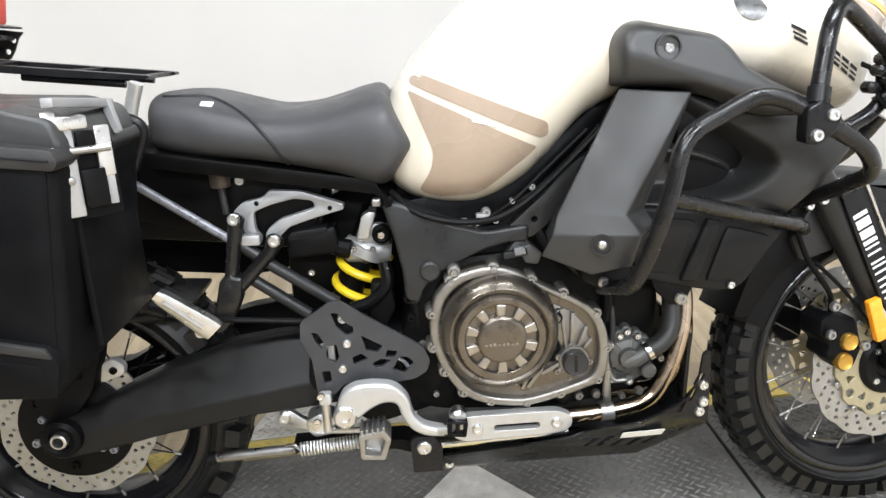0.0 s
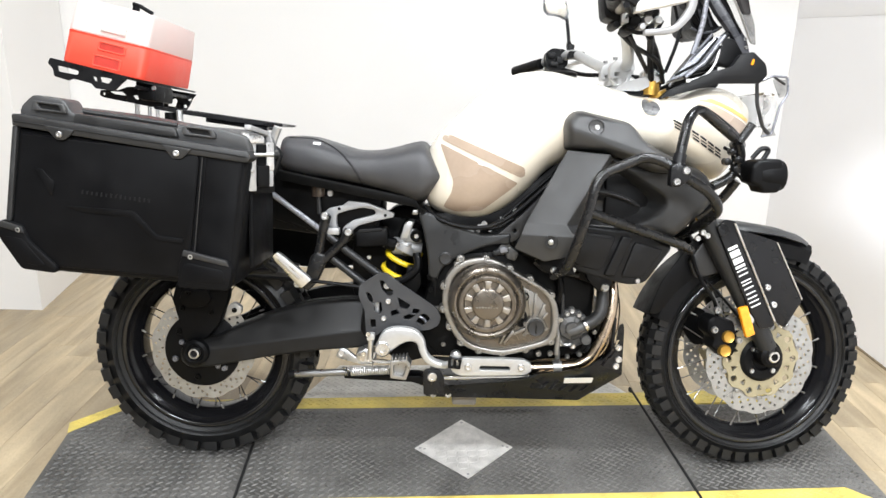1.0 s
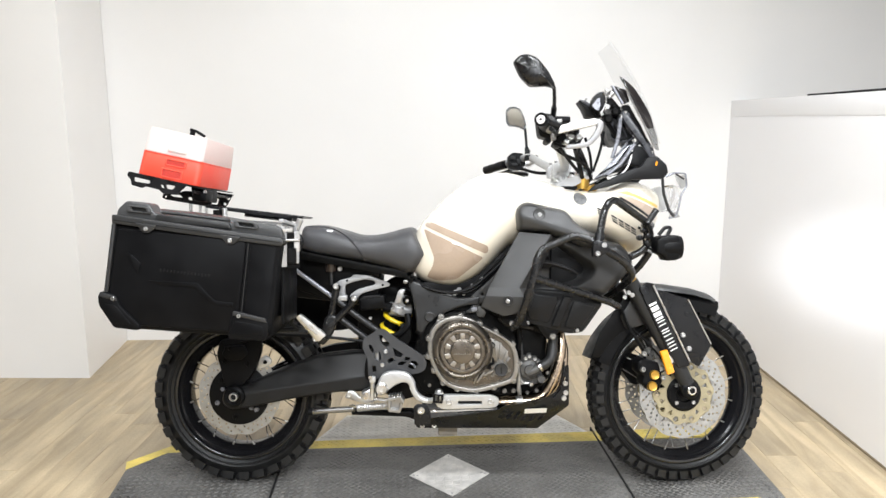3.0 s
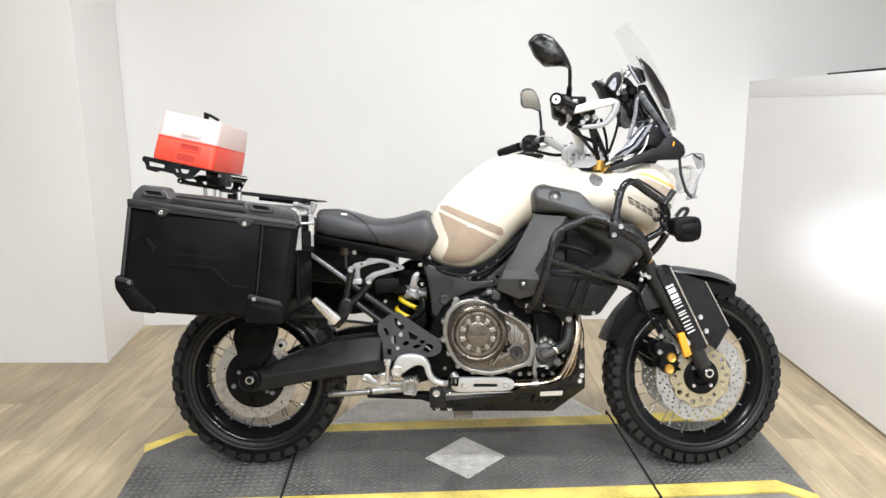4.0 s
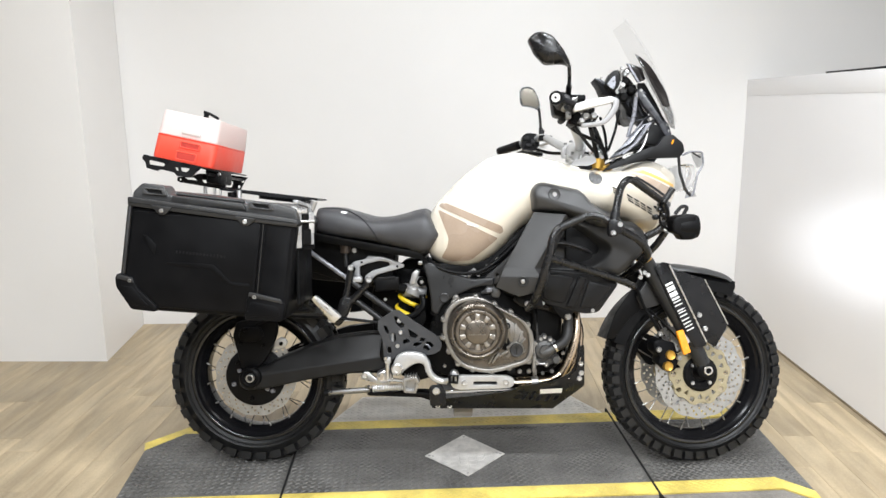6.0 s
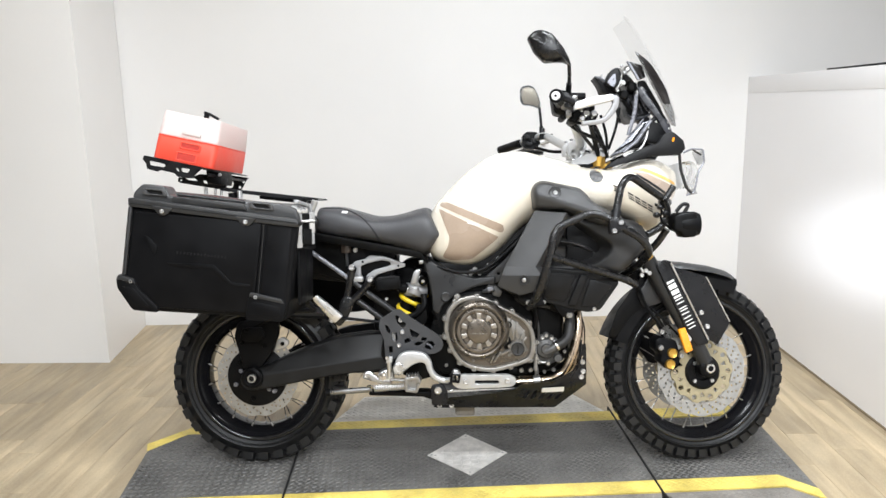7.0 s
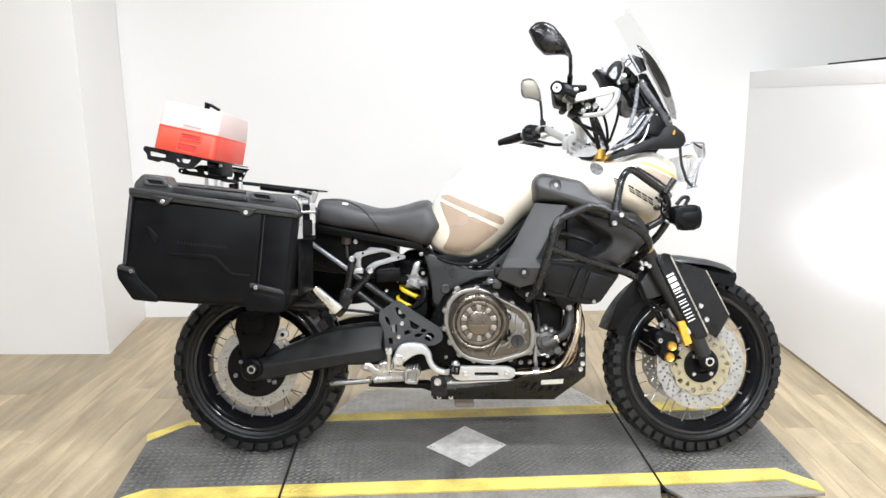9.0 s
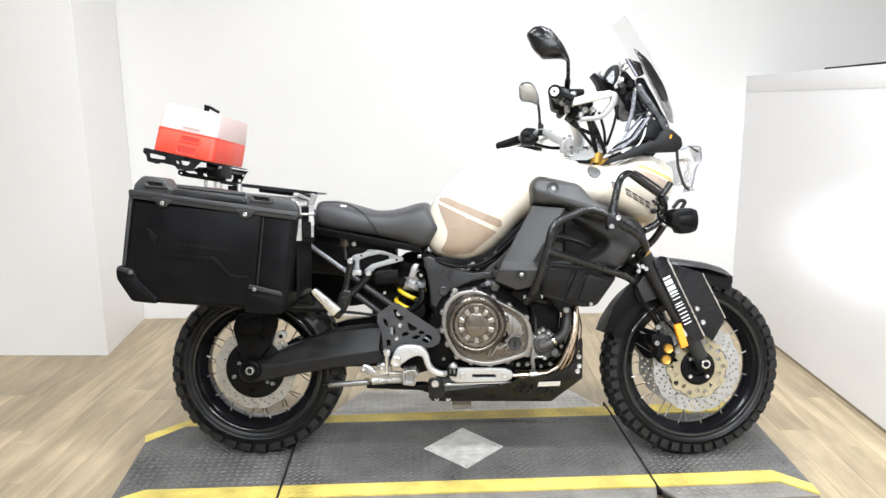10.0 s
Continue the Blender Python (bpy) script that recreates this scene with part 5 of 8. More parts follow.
part("sensor", lathe([(0.014, -0.165), (0.014, -0.185), (0.006, -0.19)], 14, 0.878, 0.345), M_ENGDARK, eng)
# black filler blocks added to close see-through gaps in the bike
part("gearbox", prism(rounded([(0.44, 0.38), (0.45, 0.46), (0.52, 0.50), (0.60, 0.47), (0.70, 0.52), (0.70, 0.34), (0.55, 0.30)], 0.02, 3), 0.12, -0.150, bevel=0.01), M_BLACK, eng)
part("rear_housing", prism(rounded([(0.40, 0.44), (0.40, 0.60), (0.52, 0.70), (0.66, 0.70), (0.72, 0.60), (0.70, 0.40)], 0.02, 3), 0.12, 0.02, bevel=0.01), M_BLACK, eng)
part("airbox", prism(rounded([(0.60, 0.690), (0.66, 0.640), (0.80, 0.630), (0.95, 0.72), (1.08, 0.86), (1.0, 0.88), (0.80, 0.72)], 0.02, 3), 0.13, -0.125, bevel=0.01), M_BLACK, eng)
# clutter behind the covers
rnd = random.Random(11)
for i in range(8):
    x, z = 0.62 + 0.05 * rnd.random(), 0.34 + 0.20 * rnd.random()
    part("fastener", bolt(x, -0.158, z, 0.005 + 0.004 * rnd.random(), 0.008), M_ENGDARK if i % 3 else M_CASE, eng)
part("hose", tube(spline([(0.84, -0.16, 0.64), (0.86, -0.17, 0.61), (0.90, -0.17, 0.60), (0.93, -0.16, 0.63)], 5), 0.011, 10), M_BLACK, eng)
part("hose", tube(spline([(0.945, -0.17, 0.56), (0.955, -0.175, 0.52), (0.95, -0.17, 0.48)], 5), 0.010, 10), M_BLACK, eng)

# exhaust header, its cover and the skid plate
ex = part("exhaust_header", tube(spline([(1.060, -0.10, 0.590), (1.090, -0.13, 0.540), (1.094, -0.15, 0.476), (1.079, -0.16, 0.411), (1.056, -0.165, 0.358), (1.030, -0.168, 0.325), (0.977, -0.170, 0.309), (0.866, -0.172, 0.303), (0.70, -0.172, 0.30)], 6), 0.0150, 18), M_HEADER, bike, "heat-tinted steel exhaust header")
part("pipe_clamp", tube([(0.944, -0.1705, 0.307), (0.966, -0.1705, 0.3085)], 0.0185, 18), M_STEEL, ex)
part("clamp_bolt", tube([(0.955, -0.176, 0.312), (0.954, -0.178, 0.352)], 0.0068, 10), M_STEEL, ex)
part("second_pipe", tube(spline([(1.055, -0.02, 0.590), (1.104, -0.09, 0.500), (1.104, -0.130, 0.420), (1.078, -0.138, 0.352), (1.040, -0.12, 0.318), (0.95, -0.08, 0.302), (0.70, -0.08, 0.30)], 6), 0.0150, 14), M_HEADER, ex)
sl = rounded([(0.676, 0.326), (0.706, 0.339), (0.862, 0.338), (0.886, 0.326), (0.884, 0.306), (0.866, 0.297), (0.704, 0.292), (0.682, 0.302)], 0.012, 3)
part("heat_shield", prism(sl, -0.196, -0.214, bevel=0.007, seg=3, holes=[rounded([(0.752, 0.3195), (0.830, 0.3195), (0.830, 0.3085), (0.752, 0.3085)], 0.005, 2)]), M_SILVER, ex, "brushed aluminium exhaust cover")
# near-black sheet for the shade behind the slot
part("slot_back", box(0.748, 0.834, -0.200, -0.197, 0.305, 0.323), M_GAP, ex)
part("bolt", bolt(0.724, -0.214, 0.315, 0.0095, 0.006), M_ALU, ex)
part("bolt", bolt(0.858, -0.214, 0.317, 0.0095, 0.006), M_ALU, ex)
part("cap", lathe([(0.0145, -0.205), (0.0145, -0.226), (0.010, -0.232), (0.003, -0.233)], 18, 0.692, 0.344), M_ALU, ex)
part("link", tube([(0.66, -0.20, 0.282), (0.88, -0.20, 0.290)], 0.006, 10), M_CHROME, ex)
def flare(z):
    """The skid plate's side leans outward from its bottom edge."""
    return -0.168 - 0.85 * min(max(z - 0.226, 0), 0.09)


def leaning(bm):
    for v in bm.verts:
        v.co.y += flare(v.co.z)
    return bm


sk_low = rounded([(0.616, 0.221), (0.617, 0.251), (0.700, 0.264), (0.800, 0.276), (0.878, 0.294), (0.901, 0.312), (0.994, 0.325), (1.020, 0.334), (1.070, 0.360), (1.085, 0.392), (1.091, 0.440), (1.102, 0.446), (1.104, 0.430), (1.104, 0.314), (1.015, 0.219)], 0.004, 2)
cut = [rounded([(x, z), (x + 0.014, z + h), (x + 0.026, z + h), (x + 0.011, z)], 0.002, 1) for x, z, h in ((0.906, 0.256, 0.030), (0.930, 0.254, 0.036), (0.954, 0.250, 0.026), (0.982, 0.248, 0.026), (1.008, 0.252, 0.022))]
cut += [rounded([(x, z), (x + 0.010, z + 0.022), (x + 0.018, z + 0.022), (x + 0.008, z)], 0.002, 1) for x, z in ((1.050, 0.337), (1.066, 0.356), (1.078, 0.383))]
skid = part("skid_plate", leaning(prism(sk_low, 0.003, -0.003, bevel=0.001, seg=1, holes=cut)), M_SATIN, bike, "black slotted aluminium skid plate")
part("underside", prism(rounded([(0.622, 0.218), (1.000, 0.218), (1.098, 0.300), (1.104, 0.44), (1.098, 0.44), (1.092, 0.306), (0.998, 0.226), (0.622, 0.226)], 0.003, 2), -0.166, 0.166, bevel=0.001, seg=1), M_SATIN, skid)
part("side_plate", prism(sk_low, 0.190, 0.196), M_SATIN, skid)
part("bare_edge", tube([(0.640, -0.186, 0.246), (0.740, -0.187, 0.250), (0.862, -0.190, 0.256)], 0.0022, 6), M_ALU, skid, "bare metal edge")
part("label_plate", leaning(prism([(0.966, 0.281), (0.966, 0.299), (1.036, 0.303), (1.036, 0.285)], -0.003, -0.0055)), M_WHITE, skid, "blank white sticker")
part("mount_bracket", prism(rounded([(0.612, 0.240), (0.610, 0.300), (0.620, 0.308), (0.652, 0.306), (0.664, 0.284), (0.664, 0.240)], 0.004, 2), -0.206, -0.214, bevel=0.002), M_SATIN, skid)
part("bolt", bolt(0.633, -0.214, 0.288, 0.0125, 0.007), M_ALU, skid)
for x, z in ((0.636, 0.228), (0.675, 0.228), (1.092, 0.385), (1.094, 0.355), (1.088, 0.338)):
    part("bolt", bolt(x, flare(z) - 0.003, z, 0.0085, 0.006), M_ALU, skid)
part("crossmember", box(0.686, 0.752, -0.105, 0.06, 0.172, 0.222, bevel=0.008), M_FLAP, skid, "worn block under the skid plate")

# ---- tank, seat and bodywork ----
from mathutils.bvhtree import BVHTree

TANK = [(0.604, 0.735, 0.800, 0.10, 2.6), (0.612, 0.712, 0.862, 0.140, 3.2), (0.634, 0.696, 0.898, 0.166, 3.4), (0.660, 0.686, 0.926, 0.186, 3.3), (0.705, 0.677, 0.972, 0.205, 3.1), (0.750, 0.677, 1.009, 0.214, 2.9),
        (0.798, 0.695, 1.042, 0.220, 2.8), (0.845, 0.730, 1.060, 0.226, 2.7), (0.918, 0.806, 1.065, 0.232, 2.6), (1.000, 0.846, 1.044, 0.236, 2.6), (1.100, 0.850, 1.019, 0.230, 2.6)]
secs = smooth_sections(TANK, 8)
tank_body = loft_x(secs, 112)
tank_tree = BVHTree.FromBMesh(tank_body)
tank = part("fuel_tank", tank_body, M_CREAM, bike, "glossy cream fuel tank with taupe knee panel", smooth=60)


def side_of(tree, fallback):
    """How far out a body's near flank lies at x, z."""
    def y_at(x, z, off=0.0):
        hit = tree.ray_cast(Vector((x, -1, z)), Vector((0, 1, 0)))[0]
        return (hit.y if hit else fallback) - off
    return y_at


tank_y = side_of(tank_tree, -0.15)


def decal(outline, y_at, lift_off, steps=8):
    """A thin sheet lying on a curved side."""
    bm = bmesh.new()
    cx, cz = sum(p[0] for p in outline) / len(outline), sum(p[1] for p in outline) / len(outline)
    rings = []
    for k in range(steps):
        f = 1 - k / steps
        rings.append([bm.verts.new((cx + (x - cx) * f, y_at(cx + (x - cx) * f, cz + (z - cz) * f, lift_off), cz + (z - cz) * f)) for x, z in outline])
    n = len(outline)
    for a, b in zip(rings, rings[1:]):
        for j in range(n):
            bm.faces.new((a[j], a[(j + 1) % n], b[(j + 1) % n], b[j]))
    tip = bm.verts.new((cx, y_at(cx, cz, lift_off), cz))
    for j in range(n):
        bm.faces.new((rings[-1][j], rings[-1][(j + 1) % n], tip))
    return bm


up = rounded([(0.644, 0.884), (0.648, 0.895), (0.668, 0.896), (0.848, 0.820), (0.851, 0.800), (0.840, 0.795)], 0.006, 2)
lowp = rounded([(0.640, 0.876), (0.834, 0.782), (0.826, 0.773), (0.748, 0.709), (0.683, 0.704), (0.650, 0.716), (0.672, 0.756), (0.676, 0.782)], 0.010, 3)
part("knee_panel", decal(dense(lowp), tank_y, 0.0014, 16), M_TAUPE, tank, "taupe knee panel decal")
part("upper_stripe", decal(dense(up), tank_y, 0.0014, 16), M_TAUPE, tank, "taupe stripe decal")
part("mark", decal(dense([(0.733, 0.836), (0.770, 0.824), (0.772, 0.817), (0.735, 0.826)], 2), tank_y, 0.0030, 3), M_WHITE, tank)
part("filler_cap", lathe([(0.045, 0), (0.046, 0.008), (0.036, 0.014), (0.01, 0.016)], 28, m=pose(0.955, 0, 1.056, 90)), M_ENGDARK, tank)
part("lower_seam", tube(spline([(0.606, -0.150, 0.716), (0.640, -0.178, 0.688), (0.690, -0.190, 0.672), (0.740, -0.196, 0.669), (0.785, -0.200, 0.680), (0.840, -0.200, 0.716), (0.940, -0.205, 0.812)], 5), 0.0055, 8), M_BLACK, tank, "black lower tank seam")

ST = [(0.222, 0.800, 0.868, 0.07, 2.6), (0.234, 0.786, 0.884, 0.125, 2.8), (0.300, 0.776, 0.884, 0.150, 3.0), (0.360, 0.770, 0.868, 0.158, 3.0), (0.420, 0.762, 0.852, 0.162, 3.0), (0.480, 0.748, 0.853, 0.168, 3.0), (0.530, 0.735, 0.864, 0.178, 3.0), (0.580, 0.718, 0.877, 0.188, 3.2), (0.604, 0.722, 0.874, 0.190, 3.2), (0.626, 0.750, 0.842, 0.186, 3.0), (0.642, 0.772, 0.812, 0.172, 2.6)]
seat_secs = smooth_sections(ST, 4)
seat_body = loft_x(seat_secs, 40)
seat_tree = BVHTree.FromBMesh(seat_body)
seat = part("seat", seat_body, M_SEAT, bike, "black vinyl dual seat", smooth=60)


seat_y = side_of(seat_tree, -0.15)
curve = [(p.x, p.y) for p in spline([(0.250, 0.880, 0), (0.310, 0.878, 0), (0.350, 0.866, 0), (0.385, 0.848, 0), (0.412, 0.825, 0), (0.434, 0.795, 0), (0.446, 0.768, 0)], 5)]
part("seam", tube([(x, seat_y(x, z, -0.0002), z) for x, z in curve], 0.0030, 8), M_INK, seat, "curved piping seam")
part("tag", decal(dense([(0.318, 0.866), (0.336, 0.863), (0.336, 0.869), (0.318, 0.8715)], 2), seat_y, 0.0015, 3), M_WHITE, seat, "small white tag")
part("seat_base", prism(rounded([(0.23, 0.775), (0.58, 0.712), (0.60, 0.700), (0.58, 0.735), (0.23, 0.80)], 0.006, 2), 0.14, -0.145, bevel=0.004), M_ENGDARK, seat)
# added metal dots for the pale glimpses between tank and frame
for x, z, r in ((0.728, 0.652, 0.006), (0.742, 0.657, 0.005), (0.757, 0.674, 0.008), (0.772, 0.660, 0.006), (0.800, 0.690, 0.005), (0.832, 0.712, 0.006)):
    part("loom_clip", bolt(x, -0.152, z, r, 0.012), M_CAST, frame_part)
part("latch_clip", box(0.574, 0.588, -0.158, -0.14, 0.694, 0.706, bevel=0.003), M_STEEL, seat)

# front cowl, cream with taupe and orange stripes
COWL = [(1.090, 0.850, 1.015, 0.232, 2.6), (1.140, 0.848, 1.006, 0.252, 2.6), (1.190, 0.842, 1.003, 0.262, 2.6), (1.245, 0.825, 1.008, 0.252, 2.6), (1.295, 0.805, 1.026, 0.226, 2.7), (1.350, 0.790, 1.034, 0.192, 2.7), (1.392, 0.830, 1.022, 0.152, 2.6), (1.424, 0.890, 1.004, 0.105, 2.4), (1.440, 0.930, 0.985, 0.055, 2.2)]
cowl_secs = smooth_sections(COWL, 7)
cowl_body = loft_x(cowl_secs, 96)
cowl_tree = BVHTree.FromBMesh(cowl_body)
cowl = part("front_cowl", cowl_body, M_CREAM, bike, "cream front cowl with taupe and orange stripes", smooth=60)


cowl_y = side_of(cowl_tree, -0.18)
part("emblem", decal(circle(1.139, 0.971, 0.0205, 24), cowl_y, 0.003, 4), M_EMBLEM, cowl, "dark round emblem without lettering")
part("taupe_stripe", decal(dense([(1.250, 0.984), (1.300, 0.978), (1.408, 0.935), (1.404, 0.905), (1.384, 0.900)], 3), cowl_y, 0.002, 6), M_TAUPE, cowl, "taupe stripe")
part("orange_stripe", decal(dense([(1.262, 0.996), (1.300, 0.995), (1.414, 0.950), (1.412, 0.941), (1.300, 0.984), (1.268, 0.989)], 3), cowl_y, 0.002, 4), M_ORANGE, cowl, "thin orange stripe")
part("black_stripe", decal(dense([(1.262, 0.972), (1.270, 0.976), (1.394, 0.905), (1.388, 0.899)], 3), cowl_y, 0.0032, 4), M_INK, cowl)
# the lettering on the flank stands as pairs of slanted dark bars
for i in range(6):
    x, z = 1.186 + 0.0235 * i, 0.937 - 0.0122 * i
    if i == 1:
        continue
    for dz, h in ((0.004, 0.0052), (-0.0045, 0.0030), (-0.0120, 0.0044)):
        w = 0.0185 if i else 0.022
        q = [(x - dz * 0.25, z + dz + h * 0.5), (x + w - dz * 0.25, z + dz + h * 0.5 - w * 0.52), (x + w - dz * 0.25, z + dz - h * 0.5 - w * 0.52), (x - dz * 0.25, z + dz - h * 0.5)]
        part("letter_bar", decal(dense(q, 2), cowl_y, 0.002, 3), M_INK, cowl)

# side fairings
f1 = rounded([(0.940, 0.866), (0.933, 0.918), (0.937, 0.941), (0.953, 0.957), (0.973, 0.961), (1.030, 0.948), (1.086, 0.936), (1.104, 0.921), (1.124, 0.894), (1.160, 0.872), (1.222, 0.840), (1.205, 0.812), (1.150, 0.812), (1.090, 0.842), (1.036, 0.860)], 0.010, 3)


def fairing_y(x, z):
    crease = (z - 0.922) + 0.33 * (x - 0.935)
    fall = 0.62 * max(0, -crease - 0.010) + 0.30 * max(0, crease - 0.004)
    return -0.226 - (0.054 + 0.05 * (x - 0.94)) * rolled(edge_distance(f1, x, z), 0.016) + fall


fair = part("side_fairing", moulded(dense(f1), (1.055, 0.890), fairing_y, -0.160), M_FAIR, bike, "matt dark grey side fairing", smooth=38)
part("screw_well", lathe([(0.0195, -0.2845), (0.0185, -0.2895), (0.0160, -0.2895), (0.0155, -0.284), (0.003, -0.284)], 24, 1.004, 0.920, m=pose(0, 0.0065, 0)), M_FAIR, fair)
part("screw", bolt(1.005, -0.2775, 0.919, 0.0075, 0.005), M_ALU, fair)


def facets(loops, bevel, seg=3, fronts=None):
    """A moulded panel skinned over loops of corners, front loop first, its edges rounded; fronts splits the front face."""
    bm = bmesh.new()
    rows = [[bm.verts.new(p) for p in loop] for loop in loops]
    n = len(loops[0])
    for f in fronts or (range(n),):
        bm.faces.new([rows[0][k] for k in f])
    for a, b in zip(rows, rows[1:]):
        for k in range(n):
            bm.faces.new((a[k], a[(k + 1) % n], b[(k + 1) % n], b[k]))
    bm.faces.new(rows[-1][::-1])
    bmesh.ops.recalc_face_normals(bm, faces=list(bm.faces))
    bmesh.ops.bevel(bm, geom=list(bm.edges), offset=bevel, segments=seg, profile=0.5, affect="EDGES", clamp_overlap=True)
    return bm


# the panel and its proud lower tab are one moulding with a lit ledge between them
part("side_panel", facets([
    [(0.942, -0.258, 0.866), (1.042, -0.275, 0.858), (0.940, -0.313, 0.694), (0.956, -0.335, 0.669), (0.946, -0.322, 0.620), (0.892, -0.308, 0.606), (0.822, -0.284, 0.632), (0.836, -0.298, 0.667), (0.847, -0.279, 0.693)],
    [(0.956, -0.228, 0.862), (1.058, -0.230, 0.846), (0.990, -0.240, 0.686), (0.992, -0.272, 0.674), (0.976, -0.256, 0.618), (0.890, -0.250, 0.600), (0.842, -0.240, 0.638), (0.860, -0.244, 0.673), (0.870, -0.232, 0.687)],
    [(0.966, -0.170, 0.862), (1.052, -0.170, 0.846), (0.990, -0.170, 0.686), (0.990, -0.170, 0.674), (0.975, -0.170, 0.618), (0.890, -0.170, 0.600), (0.850, -0.170, 0.638), (0.868, -0.170, 0.673), (0.880, -0.170, 0.687)]],
    0.0030, 3, ((0, 1, 2, 8), (2, 3, 7, 8), (3, 4, 5, 6, 7))), M_PANEL, bike, "matt grey fairing panel", smooth=40)
part("tab_screw", bolt(0.922, -0.262, 0.578, 0.009, 0.006), M_ALU, fair)
part("tab_bracket", prism(rounded([(0.884, 0.612), (0.960, 0.612), (0.975, 0.566), (0.930, 0.560), (0.890, 0.580)], 0.006, 2), -0.200, -0.262, bevel=0.006), M_BLACK, fair)
well = pose(0.904, -0.319, 0.654, 0, 0, -20)
part("screw_well", lathe([(0.016, 0.004), (0.0155, -0.004), (0.0125, -0.004), (0.012, 0.0), (0.003, 0.0)], 20, m=well), M_GREYPLAST, fair)
part("screw", lathe([(0.0065, 0.002), (0.0065, -0.003), (0.004, -0.005)], 12, m=well), M_ALU, fair)
shr = rounded([(1.030, 0.862), (1.122, 0.840), (1.214, 0.838), (1.262, 0.829), (1.287, 0.808), (1.305, 0.774), (1.304, 0.756), (1.277, 0.721), (1.248, 0.692), (1.212, 0.660), (1.123, 0.664), (1.000, 0.676), (0.968, 0.680), (0.985, 0.770)], 0.012, 3)
intake = rounded([(1.036, 0.856), (1.062, 0.836), (1.110, 0.803), (1.170, 0.763), (1.179, 0.743), (1.165, 0.720), (1.131, 0.699), (1.076, 0.687), (1.022, 0.688), (0.970, 0.690), (0.975, 0.770), (1.005, 0.850)], 0.012, 2)


def shroud_y(x, z):
    """A swelling nose, hollowed by the intake with its ridge and a rolled lip."""
    y = -0.196 - 0.044 * rolled(edge_distance(shr, x, z), 0.030) - 0.026 * eased((x - 1.10) / 0.10)
    d = edge_distance(intake, x, z)
    if within(intake, x, z):
        y += 0.060 * eased((d + 0.010) / 0.034)
        t = (x - 1.010) / 0.135
        if -0.2 < t < 1.1:
            drop = z - (0.768 - 0.040 * t * t)
            y -= 0.034 * math.exp(-(drop / 0.014) ** 2 if drop < 0 else -(drop / 0.007) ** 2) * (1 - eased((t - 0.7) / 0.4))
    else:
        y += 0.060 * eased((0.010 - d) / 0.034)
    return y


shroud = part("radiator_shroud", moulded(dense(shr, 0.005), (1.150, 0.755), shroud_y, -0.110, 56), M_GREYPLAST, bike, "dark grey radiator shroud", smooth=60)
part("screw", bolt(1.290, -0.235, 0.784, 0.011, 0.018), M_BLACK, shroud)
lb = rounded([(0.955, 0.690), (1.126, 0.672), (1.214, 0.638), (1.150, 0.546), (1.109, 0.541), (1.038, 0.556), (0.975, 0.575), (0.946, 0.615)], 0.014, 3)
duct = part("lower_duct", prism(lb, -0.080, -0.240, bevel=0.016, seg=3), M_BUMPER, bike, "black lower radiator duct")
part("rib", prism(rounded([(1.086, 0.664), (1.112, 0.658), (1.074, 0.562), (1.046, 0.566)], 0.006, 2), -0.234, -0.250, bevel=0.008, seg=3), M_BUMPER, duct)
part("recess", prism(rounded([(1.118, 0.650), (1.190, 0.630), (1.142, 0.562), (1.088, 0.560)], 0.01, 2), -0.236, -0.246, bevel=0.005), M_BUMPER, duct)
part("recess", prism(rounded([(0.972, 0.672), (1.074, 0.662), (1.040, 0.574), (0.972, 0.590)], 0.014, 2), -0.236, -0.246, bevel=0.006), M_BUMPER, duct)
part("foot", prism(rounded([(1.000, 0.580), (1.080, 0.566), (1.062, 0.524), (1.040, 0.520), (1.012, 0.548)], 0.008, 2), -0.185, -0.236, bevel=0.006), M_BLACK, duct)
part("screw", bolt(1.053, -0.236, 0.533, 0.0105, 0.006), M_STEEL, duct)
for x, z in ((1.130, 0.553), (0.973, 0.577)):
    part("screw", bolt(x, -0.243, z, 0.0065, 0.005), M_ALU, duct)
part("radiator", box(1.05, 1.16, -0.20, 0.20, 0.56, 0.84, bevel=0.01, m=None), M_BLACK, bike)
part("left_fairing", shell([(x, z) for x, z in dense(f1, 1)], -0.215, 0.050, power=3.0, back=0.06), M_GREYPLAST, bike, m=Matrix.Diagonal((1, -1, 1, 1)))

# ---- crash bars ----
def bar(name, pts, parent, r=0.0115, elbow=0.03):
    return part(name, tube(bend(pts, elbow), r, 14), M_TUBE, parent)


cb = part("crash_bar", tube(bend([(0.926, -0.235, 0.560), (0.938, -0.366, 0.604), (0.961, -0.388, 0.690), (0.977, -0.391, 0.748), (0.989, -0.388, 0.812), (1.098, -0.356, 0.856), (1.140, -0.360, 0.848), (1.180, -0.372, 0.818), (1.250, -0.362, 0.778), (1.283, -0.335, 0.738), (1.270, -0.240, 0.690), (1.235, -0.13, 0.640)], 0.040), 0.0118, 14), M_TUBE, bike, "black tubular crash bars")
bar("lower_tube", [(0.974, -0.384, 0.732), (1.060, -0.340, 0.702), (1.240, -0.226, 0.640), (1.272, -0.19, 0.622)], cb)
bar("upper_tube", [(1.168, -0.372, 0.810), (1.172, -0.368, 0.856), (1.192, -0.346, 0.940), (1.225, -0.312, 0.968), (1.350, -0.245, 0.892), (1.372, -0.20, 0.885)], cb, elbow=0.032)
bar("upper_tube", [(1.345, -0.255, 0.892), (1.374, -0.252, 0.935)], cb, r=0.010)
bar("front_tube", [(1.345, -0.250, 0.892), (1.365, -0.23, 0.855), (1.350, -0.22, 0.810), (1.300, -0.225, 0.785)], cb)
